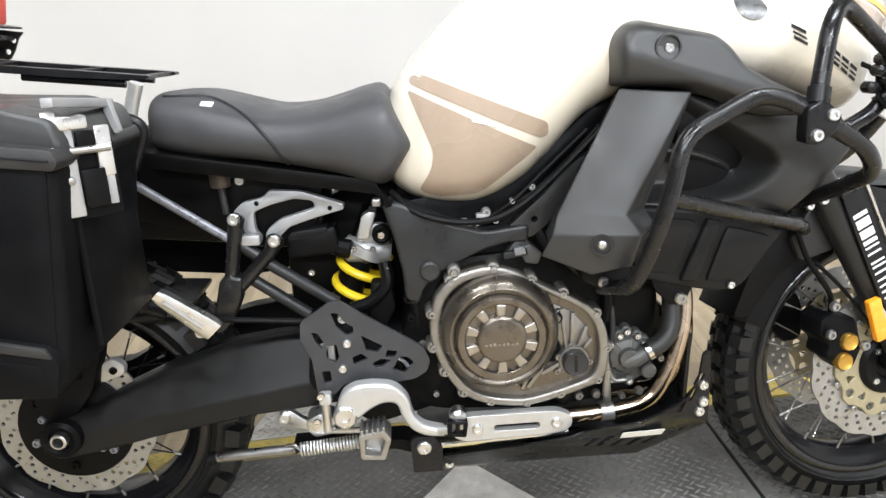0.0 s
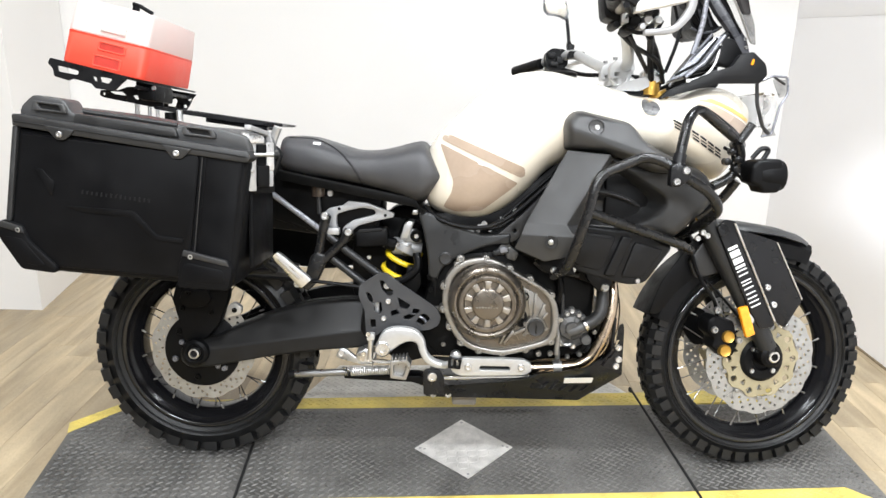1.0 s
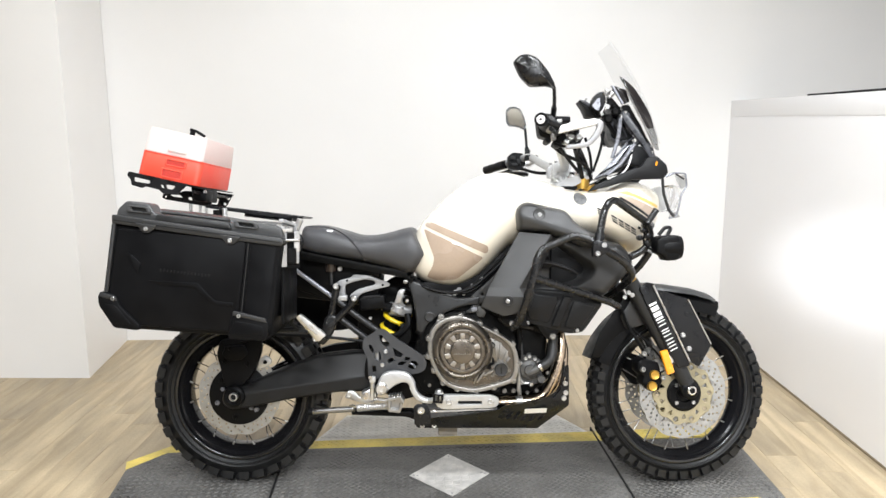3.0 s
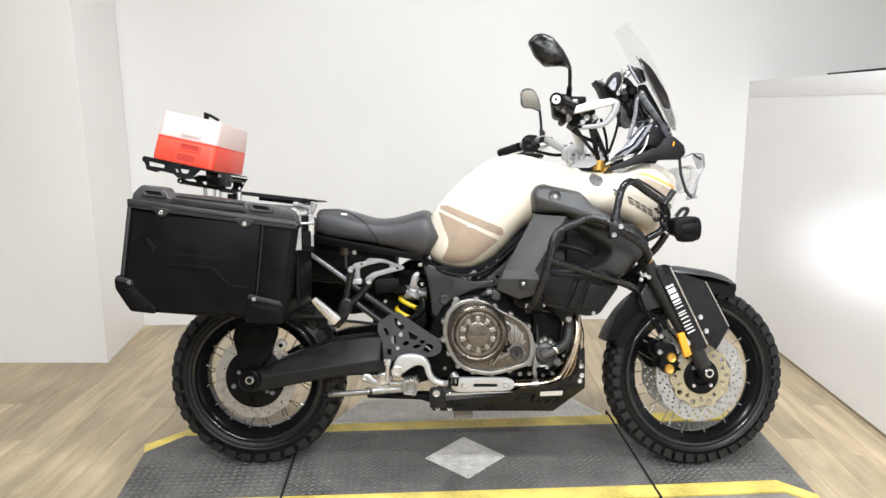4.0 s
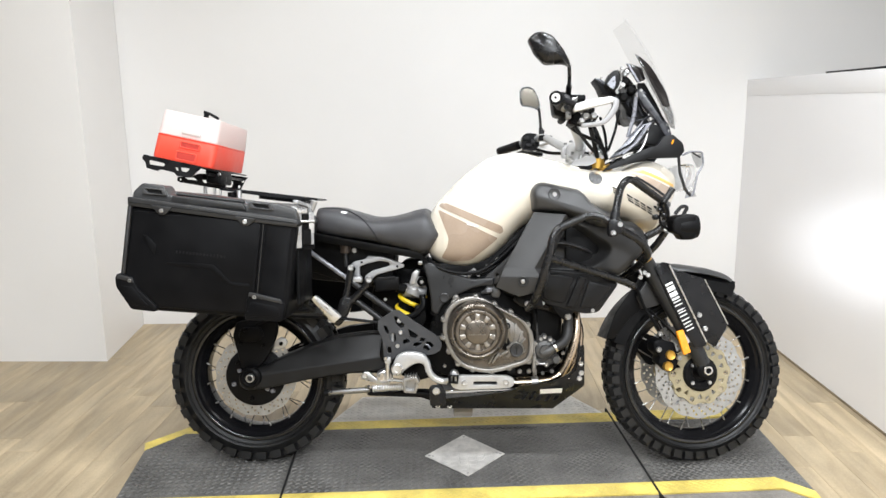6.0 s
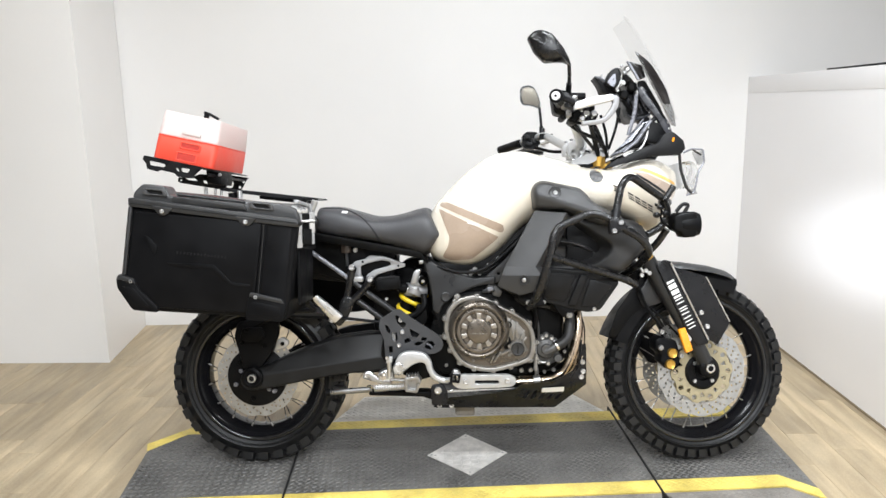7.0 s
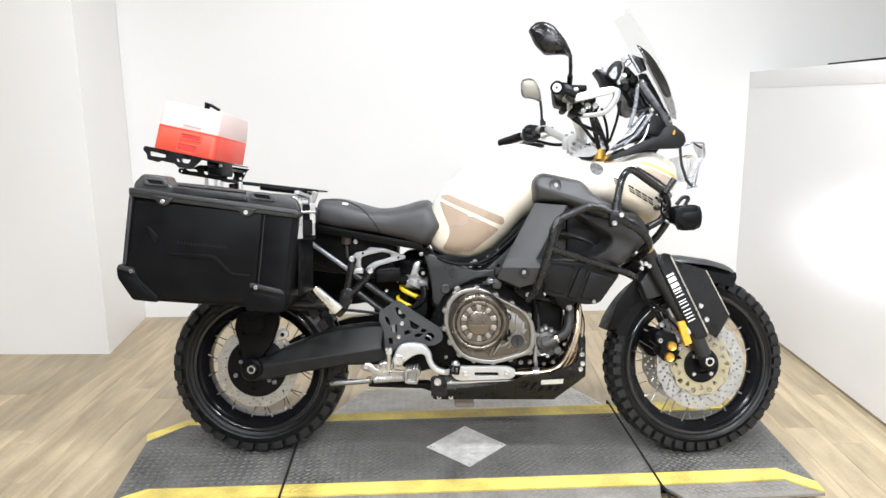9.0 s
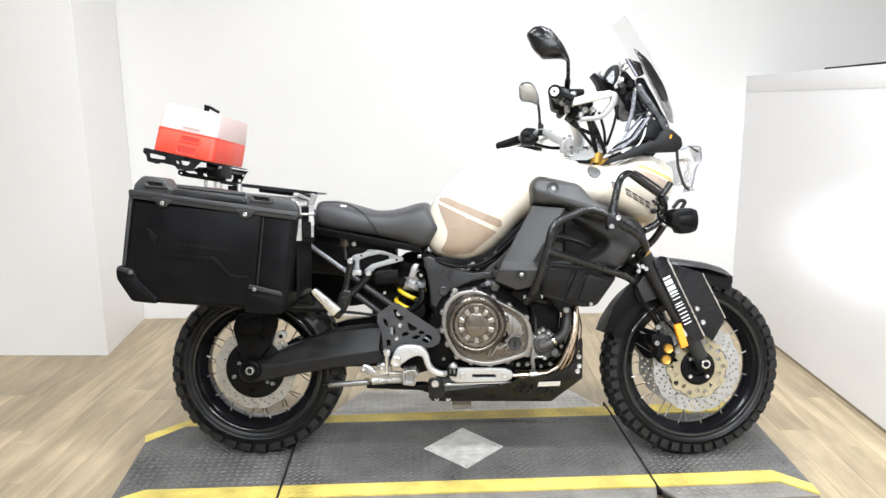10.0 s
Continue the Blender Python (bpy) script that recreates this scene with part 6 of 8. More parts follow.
bar("front_tube", [(1.365, -0.21, 0.800), (1.338, -0.19, 0.750), (1.292, -0.16, 0.705)], cb)
part("sleeve", tube([(1.170, -0.371, 0.842), (1.174, -0.366, 0.862)], 0.0145, 14), M_SATIN, cb)
part("clamp", prism(rounded([(1.150, 0.838), (1.170, 0.850), (1.198, 0.828), (1.192, 0.806), (1.170, 0.790), (1.150, 0.792)], 0.005, 2), -0.362, -0.386, bevel=0.004), M_SATIN, cb)
part("bolt", bolt(1.183, -0.386, 0.828, 0.0085, 0.006), M_ALU, cb)
part("bolt", bolt(1.163, -0.386, 0.803, 0.0085, 0.008), M_ALU, cb)
for a in ([(0.915, 0.255, 0.605), (0.940, 0.330, 0.680), (0.992, 0.345, 0.800), (1.098, 0.350, 0.852), (1.150, 0.345, 0.842), (1.245, 0.320, 0.775), (1.282, 0.290, 0.725), (1.268, 0.200, 0.675)], [(1.180, 0.330, 0.800), (1.196, 0.335, 0.945), (1.225, 0.325, 0.972), (1.350, 0.260, 0.892), (1.345, 0.22, 0.810), (1.300, 0.21, 0.790)]):
    bar("left_tube", a, cb, elbow=0.04)
# fog lamp on the bar
fog = part("fog_lamp", prism(rounded([(1.362, 0.838), (1.376, 0.852), (1.430, 0.856), (1.436, 0.842), (1.436, 0.790), (1.428, 0.778), (1.390, 0.776), (1.384, 0.792), (1.362, 0.800)], 0.006, 2), -0.235, -0.300, bevel=0.008, seg=3), M_BLACK, bike, "black round fog lamp")
lampm = pose(1.437, -0.268, 0.817, 0, 0, 90)
part("bezel", lathe([(0.036, 0.03), (0.037, 0.0), (0.034, -0.008), (0.029, -0.010)], 28, m=lampm), M_BLACK, fog)
part("lens", lathe([(0.029, -0.006), (0.026, -0.010), (0.004, -0.012)], 24, m=lampm), M_CHROME, fog)
part("rear_cap", lathe([(0.034, 0.050), (0.036, 0.030)], 28, m=lampm), M_BLACK, fog)
part("bracket", prism(rounded([(1.335, 0.828), (1.375, 0.850), (1.405, 0.850), (1.405, 0.832), (1.372, 0.815)], 0.004, 2), -0.225, -0.236, bevel=0.002), M_GREYPLAST, fog)
part("loop", tube(bend([(1.385, -0.24, 0.855), (1.405, -0.24, 0.880), (1.425, -0.24, 0.878), (1.410, -0.24, 0.850)], 0.01), 0.006, 8), M_SATIN, fog)
part("loop", tube(bend([(1.378, 0.20, 0.885), (1.40, 0.20, 0.892), (1.43, 0.20, 0.888)], 0.01), 0.006, 8), M_SATIN, fog)
part("cable", tube(spline([(1.37, -0.25, 0.80), (1.34, -0.24, 0.83), (1.345, -0.22, 0.865), (1.33, -0.20, 0.88)], 5), 0.004, 6), M_BLACK, fog)
for dx, dz in ((0, 0.012), (0.014, -0.006), (-0.012, -0.012), (0.004, 0.028)):
    part("knob", lathe([(0.009, -0.225), (0.009, -0.245), (0.004, -0.248)], 10, 1.338 + dx, 0.858 + dz), M_SATIN, fog)

# ---- fork, mudguard and caliper, turned with the bars ----
fork = part("fork", tube([(1.176, -0.105, 1.008), (1.330, -0.105, 0.668)], 0.0225, 20), M_GOLD, bike, "gold upside-down front fork", STEER)
part("fork_tube", tube([(1.176, 0.105, 1.008), (1.330, 0.105, 0.668)], 0.0225, 20), M_GOLD, fork)
for s in (-1, 1):
    part("lower_leg", tube([(1.318, s * 0.105, 0.690), (1.480, s * 0.105, 0.410), (1.518, s * 0.105, 0.335)], 0.026, 20, radii=[0.027, 0.027, 0.024]), M_SLATE, fork)
    part("axle_lug", lathe([(0.030, s * 0.085), (0.032, s * 0.100), (0.030, s * 0.122), (0.022, s * 0.128)], 24, 1.518, 0.326), M_BLACK, fork)
part("axle_end", lathe([(0.0155, -0.124), (0.0155, -0.132), (0.0130, -0.134), (0.0095, -0.134), (0.0090, -0.124)], 20, 1.519, 0.327), M_CHROME, fork, "steel axle end")
part("lower_clamp", prism(rounded([(1.20, 0.86), (1.27, 0.89), (1.29, 0.83), (1.22, 0.80)], 0.01, 2), -0.14, 0.14, bevel=0.006), M_SATIN, fork)
part("collar", tube([(1.300, -0.105, 0.726), (1.312, -0.105, 0.703)], 0.027, 20), M_GOLD, fork)
part("collar", tube([(1.283, -0.105, 0.758), (1.289, -0.105, 0.747)], 0.0285, 20), M_SATIN, fork)
for x, z in ((1.330, 0.655), (1.342, 0.647), (1.316, 0.640)):
    part("bolt", bolt(x - 0.03, -0.140, z, 0.008, 0.006), M_ALU, fork)
# fork guard plates
pl = rounded([(1.338, 0.668), (1.362, 0.690), (1.388, 0.684), (1.510, 0.430), (1.508, 0.410), (1.470, 0.404), (1.430, 0.470), (1.385, 0.565)], 0.006, 2)
guard = part("fork_guard", prism(pl, -0.132, -0.140, bevel=0.002), M_SATIN, fork, "black fork guard plate with white lettering bars")
edge = [(1.384, -0.1415, 0.680), (1.508, -0.1415, 0.424)]
part("edge_strip", tube(edge, 0.0032, 6), M_ALU, fork, "bare metal plate edge")
pl2 = rounded([(1.392, 0.668), (1.512, 0.632), (1.592, 0.478), (1.548, 0.404), (1.515, 0.424)], 0.004, 2)
part("side_plate", prism(pl2, -0.118, -0.124, bevel=0.0015), M_SATIN, fork, "black mudguard side plate")
part("edge_strip", tube([(1.512, -0.1245, 0.630), (1.590, -0.1245, 0.480)], 0.0020, 6), M_ALU, fork)
for x, z in ((1.492, 0.512), (1.512, 0.466)):
    part("bolt", bolt(x, -0.124, z, 0.0090, 0.006), M_ALU, fork)
# eight letters stand as groups of white bars, the first three heavier
LET = [0.0, 0.105, 0.205, 0.320, 0.440, 0.515, 0.650, 0.770]
p0, p1 = Vector((1.380, 0.622)), Vector((1.466, 0.442))
ln = (p1 - p0)
dirv = ln.normalized()
nv = Vector((-dirv.y, dirv.x))
for i, f in enumerate(LET):
    h, t, w = 0.0135, (0.0036 if i < 3 else 0.0016), (0.0 if i == 4 else 0.0062)
    c = p0 + ln * (f + 0.060)
    strokes = [(c - dirv * w, t, h), (c + dirv * w, t, h)] if w else [(c, t, h)]
    for q, a, b in strokes:
        quad = [q - dirv * a + nv * b, q + dirv * a + nv * b, q + dirv * a - nv * b, q - dirv * a - nv * b]
        part("letter_bar", prism([tuple(v) for v in quad], -0.1402, -0.1412), M_WHITE, fork, "white lettering bar")
# amber reflector
part("reflector", prism(rounded([(1.404, 0.460), (1.428, 0.467), (1.453, 0.392), (1.429, 0.383)], 0.003, 2), -0.138, -0.150, bevel=0.003), M_AMBER, fork, "amber side reflector")
part("reflector_lip", prism(rounded([(1.434, 0.452), (1.452, 0.430), (1.448, 0.418), (1.434, 0.440)], 0.003, 1), -0.136, -0.142), M_SILVER, fork)
# caliper
cal = part("front_caliper", prism(rounded([(1.338, 0.424), (1.356, 0.436), (1.412, 0.420), (1.428, 0.364), (1.414, 0.326), (1.386, 0.322), (1.370, 0.338), (1.352, 0.352), (1.358, 0.374), (1.338, 0.392)], 0.006, 2), -0.060, -0.118, bevel=0.012), M_CASEBLK, fork, "black front brake caliper")
for x, z in ((1.394, 0.380), (1.386, 0.343)):
    part("piston_cap", lathe([(0.0165, -0.112), (0.0165, -0.124), (0.0145, -0.127), (0.0115, -0.125), (0.003, -0.1245)], 24, x, z), M_GOLD, fork, "gold caliper piston cap")
for x, z in ((1.356, 0.452), (1.421, 0.372), (1.352, 0.400)):
    part("bolt", bolt(x, -0.125, z, 0.0095, 0.008), M_STEEL, fork)
part("brake_hose", tube(spline([(1.37, -0.10, 0.43), (1.355, -0.115, 0.47), (1.33, -0.12, 0.505), (1.31, -0.11, 0.54), (1.29, -0.10, 0.60)], 6), 0.005, 8), M_BLACK, fork)
part("sensor_wire", tube(spline([(1.47, -0.09, 0.38), (1.42, -0.10, 0.44), (1.37, -0.11, 0.49), (1.33, -0.105, 0.53)], 6), 0.0035, 8), M_BLACK, fork)
part("left_caliper", prism(rounded([(1.330, 0.430), (1.352, 0.440), (1.412, 0.420), (1.432, 0.360), (1.420, 0.322), (1.385, 0.318), (1.362, 0.345), (1.336, 0.380)], 0.010, 2), 0.055, 0.125, bevel=0.010), M_BLACK, fork)


def arch(x, z, r, a0, a1, hw, drop, n=26, thick=0.004):
    """A mudguard: part of a shallow channel round the tyre."""
    bm = bmesh.new()
    rows = []
    for rr in (r, r - thick):
        for i in range(n + 1):
            a = radians(a0 + (a1 - a0) * i / n)
            row = []
            for y, d in ((-hw, drop), (-hw * 0.96, drop * 0.4), (-hw * 0.75, 0.003), (-hw * 0.3, 0), (hw * 0.3, 0), (hw * 0.75, 0.003), (hw * 0.96, drop * 0.4), (hw, drop)):
                row.append(bm.verts.new((x + (rr - d) * math.cos(a), y, z + (rr - d) * math.sin(a))))
            rows.append(row)
    m = n + 1
    for o in (0, m):
        for i in range(n):
            for j in range(7):
                bm.faces.new((rows[o + i][j], rows[o + i][j + 1], rows[o + i + 1][j + 1], rows[o + i + 1][j]))
    for i in range(n):
        for j in (0, 7):
            bm.faces.new((rows[i][j], rows[i + 1][j], rows[m + i + 1][j], rows[m + i][j]))
    for i in (0, n):
        for j in range(7):
            bm.faces.new((rows[i][j], rows[i][j + 1], rows[m + i][j + 1], rows[m + i][j]))
    return bm


mg = part("front_mudguard", arch(FX, RF + 0.004, 0.336, 66, 160, 0.080, 0.055), M_BLACK, bike, "black front mudguard", STEER)
beak = bmesh.new()
rows = []
for x, zc, w in ((1.352, 0.686, 0.060), (1.402, 0.684, 0.086), (1.470, 0.679, 0.094), (1.546, 0.668, 0.092), (1.612, 0.650, 0.080), (1.640, 0.636, 0.062)):
    rows.append([beak.verts.new((x, y * w, zc - d)) for y, d in ((-1, 0.024), (-0.92, 0.011), (-0.5, 0.002), (0, 0), (0.5, 0.002), (0.92, 0.011), (1, 0.024), (0.9, 0.027), (0, 0.008), (-0.9, 0.027))])
for a, b in zip(rows, rows[1:]):
    for j in range(10):
        beak.faces.new((a[j], a[(j + 1) % 10], b[(j + 1) % 10], b[j]))
beak.faces.new(rows[0][::-1])
beak.faces.new(rows[-1])
# lighter plastic than the guard puts the peak's highlight into its colour
part("peak", beak, M_FAIR, mg, "mudguard peak, in greyer plastic for its lit top", smooth=60)
part("side_skirt", prism(rounded([(1.338, 0.664), (1.352, 0.600), (1.330, 0.545), (1.270, 0.500), (1.216, 0.432), (1.190, 0.436), (1.222, 0.520), (1.262, 0.575), (1.310, 0.640)], 0.008, 2), -0.076, -0.082, bevel=0.002), M_BLACK, mg)
part("inner_skirt", prism(rounded([(1.345, 0.655), (1.388, 0.585), (1.372, 0.545), (1.310, 0.530), (1.290, 0.575)], 0.008, 2), -0.082, -0.092, bevel=0.003), M_GREYPLAST, mg)

# ---- handlebar, controls, mirrors ----
hb = part("handlebar", tube(bend([(0.995, -0.435, 1.186), (1.052, -0.280, 1.160), (1.085, -0.200, 1.112), (1.118, -0.070, 1.080), (1.116, 0.050, 1.074), (1.072, 0.160, 1.108), (1.032, 0.240, 1.145), (1.000, 0.300, 1.140), (0.890, 0.440, 1.112)], 0.045, 6), 0.0145, 14), M_SILVER, bike, "silver tapered handlebar")
for y, x in ((-0.045, 1.112), (0.045, 1.106)):
    part("riser", tube([(x - 0.006, y, 1.036), (x - 0.002, y, 1.070)], 0.017, 16), M_SILVER, hb)
    part("riser_clamp", prism(rounded([(x - 0.036, 1.050), (x - 0.036, 1.086), (x - 0.012, 1.102), (x + 0.022, 1.098), (x + 0.028, 1.074), (x + 0.014, 1.050)], 0.008, 2), y - 0.016, y + 0.016, bevel=0.004, holes=[rounded([(x - 0.026, 1.056), (x - 0.026, 1.066), (x - 0.012, 1.066), (x - 0.012, 1.056)], 0.002, 1)]), M_SILVER, hb)
    for dx in (-0.022, 0.014):
        part("bolt", lathe([(0.006, 0), (0.006, 0.006), (0.003, 0.007)], 10, m=pose(x + dx, y, 1.098, 90)), M_DULLSTEEL, hb)
part("brace_link", tube(bend([(1.076, -0.062, 1.050), (1.092, -0.062, 1.030), (1.118, -0.062, 1.036), (1.124, -0.062, 1.056)], 0.008), 0.0045, 8), M_SILVER, hb)
part("top_yoke", prism(rounded([(1.072, 1.014), (1.091, 1.032), (1.164, 1.056), (1.198, 1.060), (1.198, 1.046), (1.137, 1.014)], 0.006, 2), -0.128, 0.128, bevel=0.005), M_CAST, hb, "silver top yoke")
part("lower_plate", prism(rounded([(1.080, 1.006), (1.140, 1.012), (1.196, 1.040), (1.190, 1.024), (1.130, 0.998)], 0.005, 2), -0.120, 0.120, bevel=0.004), M_BLACK, hb)
for y in (-0.105, 0.105):
    cap = pose(1.168, y, 1.050, 90, 0, 0) @ pose(0, 0, 0, 0, 0, 0)
    part("fork_cap", lathe([(0.027, 0), (0.027, 0.010), (0.020, 0.018), (0.010, 0.021), (0.009, 0.030), (0.003, 0.031)], 20, m=cap), M_ALU, hb)
    part("fork_top", lathe([(0.0245, -0.044), (0.0245, -0.010)], 20, m=cap), M_GOLD, hb, "gold fork tube top")
part("grip", tube([(0.990, -0.448, 1.187), (1.022, -0.330, 1.178)], 0.0185, 16), M_BLACK, hb, "black rubber grip")
part("grip", tube([(0.876, 0.462, 1.109), (0.945, 0.345, 1.124)], 0.0165, 16), M_BLACK, hb, "black rubber grip")
part("bar_end", tube([(0.985, -0.462, 1.187), (0.991, -0.446, 1.187)], 0.0200, 18), M_BLACK, hb, "black bar end weight")
part("bar_end_face", tube([(0.9835, -0.4655, 1.187), (0.986, -0.460, 1.187)], 0.0125, 16), M_WHITEP, hb)
part("bar_end_screw", tube([(0.9828, -0.4672, 1.187), (0.984, -0.4650, 1.187)], 0.0035, 8), M_BLACK, hb)
sg = part("switch_gear", prism(rounded([(0.992, 1.150), (0.985, 1.205), (1.010, 1.222), (1.048, 1.214), (1.055, 1.170), (1.040, 1.140)], 0.010, 2), -0.305, -0.360, bevel=0.008), M_BLACK, bike, "black switch gear and throttle housing")
part("master_cylinder", prism(rounded([(1.025, 1.196), (1.030, 1.216), (1.090, 1.214), (1.090, 1.196)], 0.005, 2), -0.285, -0.335, bevel=0.004), M_BLACK, sg)
part("lever", tube(spline([(1.045, -0.30, 1.165), (1.050, -0.36, 1.160), (1.030, -0.42, 1.158), (1.012, -0.470, 1.160)], 5), 0.0065, 10), M_BLACK, sg)
for x, z, r, y, mm in ((1.060, 1.148, 0.016, -0.345, M_ENGDARK), (1.088, 1.150, 0.012, -0.350, M_ALU), (1.104, 1.168, 0.012, -0.340, M_ENGDARK), (1.050, 1.132, 0.013, -0.345, M_ENGDARK), (1.020, 1.140, 0.010, -0.350, M_BLACK), (1.076, 1.136, 0.009, -0.352, M_CAST), (1.112, 1.150, 0.010, -0.346, M_CAST), (1.034, 1.160, 0.007, -0.360, M_CAST), (1.074, 1.166, 0.008, -0.350, M_CAST), (1.096, 1.134, 0.009, -0.345, M_BLACK)):
    part("fitting", lathe([(r, -0.30), (r, y), (r * 0.7, y - 0.007), (r * 0.3, y - 0.007)], 14, x, z), mm, sg)
part("throttle_cover", prism(rounded([(1.012, 1.182), (1.006, 1.206), (1.026, 1.210), (1.052, 1.180), (1.040, 1.168)], 0.005, 2), -0.360, -0.392, bevel=0.004), M_GREYPLAST, sg)
part("cable_guide", tube(bend([(1.040, -0.352, 1.130), (1.070, -0.356, 1.120), (1.110, -0.350, 1.128), (1.122, -0.34, 1.150)], 0.015), 0.0045, 8), M_BLACK, sg)
for x, z, w, h, mm in ((1.004, 1.196, 0.010, 0.008, M_BUMPER), (1.034, 1.150, 0.008, 0.010, M_STEEL), (1.066, 1.176, 0.012, 0.006, M_SILVER), (1.086, 1.166, 0.007, 0.009, M_BUMPER), (1.052, 1.196, 0.008, 0.005, M_STEEL), (1.098, 1.182, 0.009, 0.005, M_BUMPER)):
    part("switch", box(x - w, x + w, -0.372, -0.340, z - h, z + h, bevel=0.0025), mm, sg)
sgl = part("left_switch_gear", prism(rounded([(0.955, 1.100), (0.950, 1.150), (0.970, 1.164), (1.010, 1.160), (1.020, 1.118), (1.000, 1.096)], 0.008, 2), 0.275, 0.335, bevel=0.006), M_BLACK, bike, "black left switch gear")
part("lever", tube(spline([(1.005, 0.29, 1.128), (0.98, 0.36, 1.108), (0.93, 0.42, 1.092), (0.885, 0.455, 1.092)], 5), 0.0065, 10), M_BLACK, sgl)
for x, z, w, h in ((0.968, 1.142, 0.010, 0.008), (0.992, 1.128, 0.009, 0.010), (0.976, 1.116, 0.012, 0.006)):
    part("switch", box(x - w, x + w, 0.262, 0.278, z - h, z + h, bevel=0.0025), M_BUMPER, sgl)
part("mirror_clamp", tube([(1.024, 0.290, 1.140), (1.030, 0.300, 1.176)], 0.0105, 12), M_BUMPER, sgl)
part("clutch_pot", prism(rounded([(1.010, 1.130), (1.012, 1.150), (1.060, 1.148), (1.060, 1.130)], 0.005, 2), 0.22, 0.27, bevel=0.004), M_ENGDARK, sgl)

# hand guard, white, on the near grip
hg1 = part("hand_guard", prism(rounded([(1.040, 1.152), (1.044, 1.174), (1.098, 1.188), (1.147, 1.195), (1.154, 1.187), (1.151, 1.177), (1.090, 1.163)], 0.005, 2), -0.405, -0.432, bevel=0.005), M_WHITEP, bike, "white plastic hand guard")
arm_out = [(p.x, p.y) for p in spline([(1.150, 1.196, 0), (1.170, 1.186, 0), (1.168, 1.162, 0), (1.154, 1.138, 0), (1.124, 1.114, 0), (1.064, 1.108, 0)], 4)]
arm_in = [(p.x, p.y) for p in spline([(1.064, 1.120, 0), (1.118, 1.127, 0), (1.140, 1.148, 0), (1.152, 1.172, 0), (1.140, 1.184, 0)], 4)]
part("rear_arm", prism(arm_out + arm_in, -0.408, -0.422, bevel=0.005), M_HANGER, hg1, "worn grey guard arm")
part("mount", tube([(0.992, -0.452, 1.188), (1.045, -0.42, 1.172)], 0.009, 10), M_SATIN, hg1)
hg2 = part("left_hand_guard", tube(bend([(0.90, 0.45, 1.112), (1.0, 0.44, 1.125), (1.07, 0.36, 1.135), (1.065, 0.26, 1.125)], 0.04), 0.008, 10), M_WHITEP, bike, "white plastic left hand guard")
part("blade", prism(rounded([(0.99, 1.108), (1.0, 1.15), (1.065, 1.155), (1.075, 1.120)], 0.01, 2), 0.40, 0.412, bevel=0.003), M_WHITEP, hg2)


def mirror(name, outline, y, stem, front):
    """front: the housing's back faces the open bay; otherwise its glass does."""
    s = 1 if front else -1
    o = rounded(outline, 0.008, 3)
    bm = shell(dense(o, 1), 0, 0.028, power=2.2, back=0.012)
    if not front:
        bmesh.ops.scale(bm, verts=bm.verts, vec=(1, -1, 1))
    cx, cz = sum(p[0] for p in outline) / len(outline), sum(p[1] for p in outline) / len(outline)
    bmesh.ops.translate(bm, verts=bm.verts, vec=(0, y, 0))
    mir = part(name, bm, M_TUBE, bike, "black rear-view mirror on a thin stem", smooth=60)
    glass = [(cx + (a - cx) * 0.84, cz + (b - cz) * 0.84) for a, b in o]
    part("glass", prism(glass, y + s * 0.0125, y + s * 0.0145), M_MIRROR, mir, "silvered mirror glass")
    part("stem", tube(bend(stem, 0.015), 0.0055, 10), M_SATIN, mir)
    a, b = Vector(stem[-1]), Vector(stem[-2])
    part("stem_base", tube([a, a + (b - a).normalized() * 0.05], 0.0085, 10), M_BLACK, mir)
    return mir


mirror("mirror", [(0.908, 1.358), (0.929, 1.378), (0.951, 1.381), (0.980, 1.369), (1.012, 1.329), (1.031, 1.292), (1.034, 1.272), (1.020, 1.286), (1.004, 1.289), (0.956, 1.287), (0.928, 1.316)], -0.42, [(1.028, -0.42, 1.285), (1.032, -0.40, 1.245), (1.036, -0.34, 1.205)], True)
mirror("left_mirror", [(0.953, 1.346), (0.965, 1.358), (0.990, 1.361), (1.012, 1.350), (1.027, 1.318), (1.036, 1.286), (1.028, 1.266), (1.010, 1.276), (0.993, 1.280), (0.964, 1.283), (0.954, 1.300)], 0.42, [(1.031, 0.42, 1.275), (1.033, 0.40, 1.240), (1.030, 0.32, 1.150)], False)

# ---- screen, instruments, stays ----
scr = bmesh.new()
rows = []
for k in range(9):
    t = k / 8
    z = 1.165 + 0.350 * t
    x = 1.452 - 0.170 * t + 0.020 * math.sin(math.pi * t)
    w = 0.115 - 0.035 * t ** 2
    rows.append([(x - 0.045 * (1 - 0.45 * t) * u * u, w * u, z - 0.016 * u * u * t) for u in (i / 8 - 1 for i in range(17))])
front = [[scr.verts.new(p) for p in r] for r in rows]
back = [[scr.verts.new((p[0] - 0.0035, p[1], p[2] - 0.001)) for p in r] for r in rows]
for g in (front, back):
    for a, b in zip(g, g[1:]):
        for j in range(16):
            scr.faces.new((a[j], a[j + 1], b[j + 1], b[j]))
for k in range(8):
    for j in (0, 16):
        scr.faces.new((front[k][j], front[k + 1][j], back[k + 1][j], back[k][j]))
for k in (0, 8):
    for j in range(16):
        scr.faces.new((front[k][j], front[k][j + 1], back[k][j + 1], back[k][j]))
screen = part("windscreen", scr, M_SCREEN, bike, "clear plastic windscreen", smooth=60)
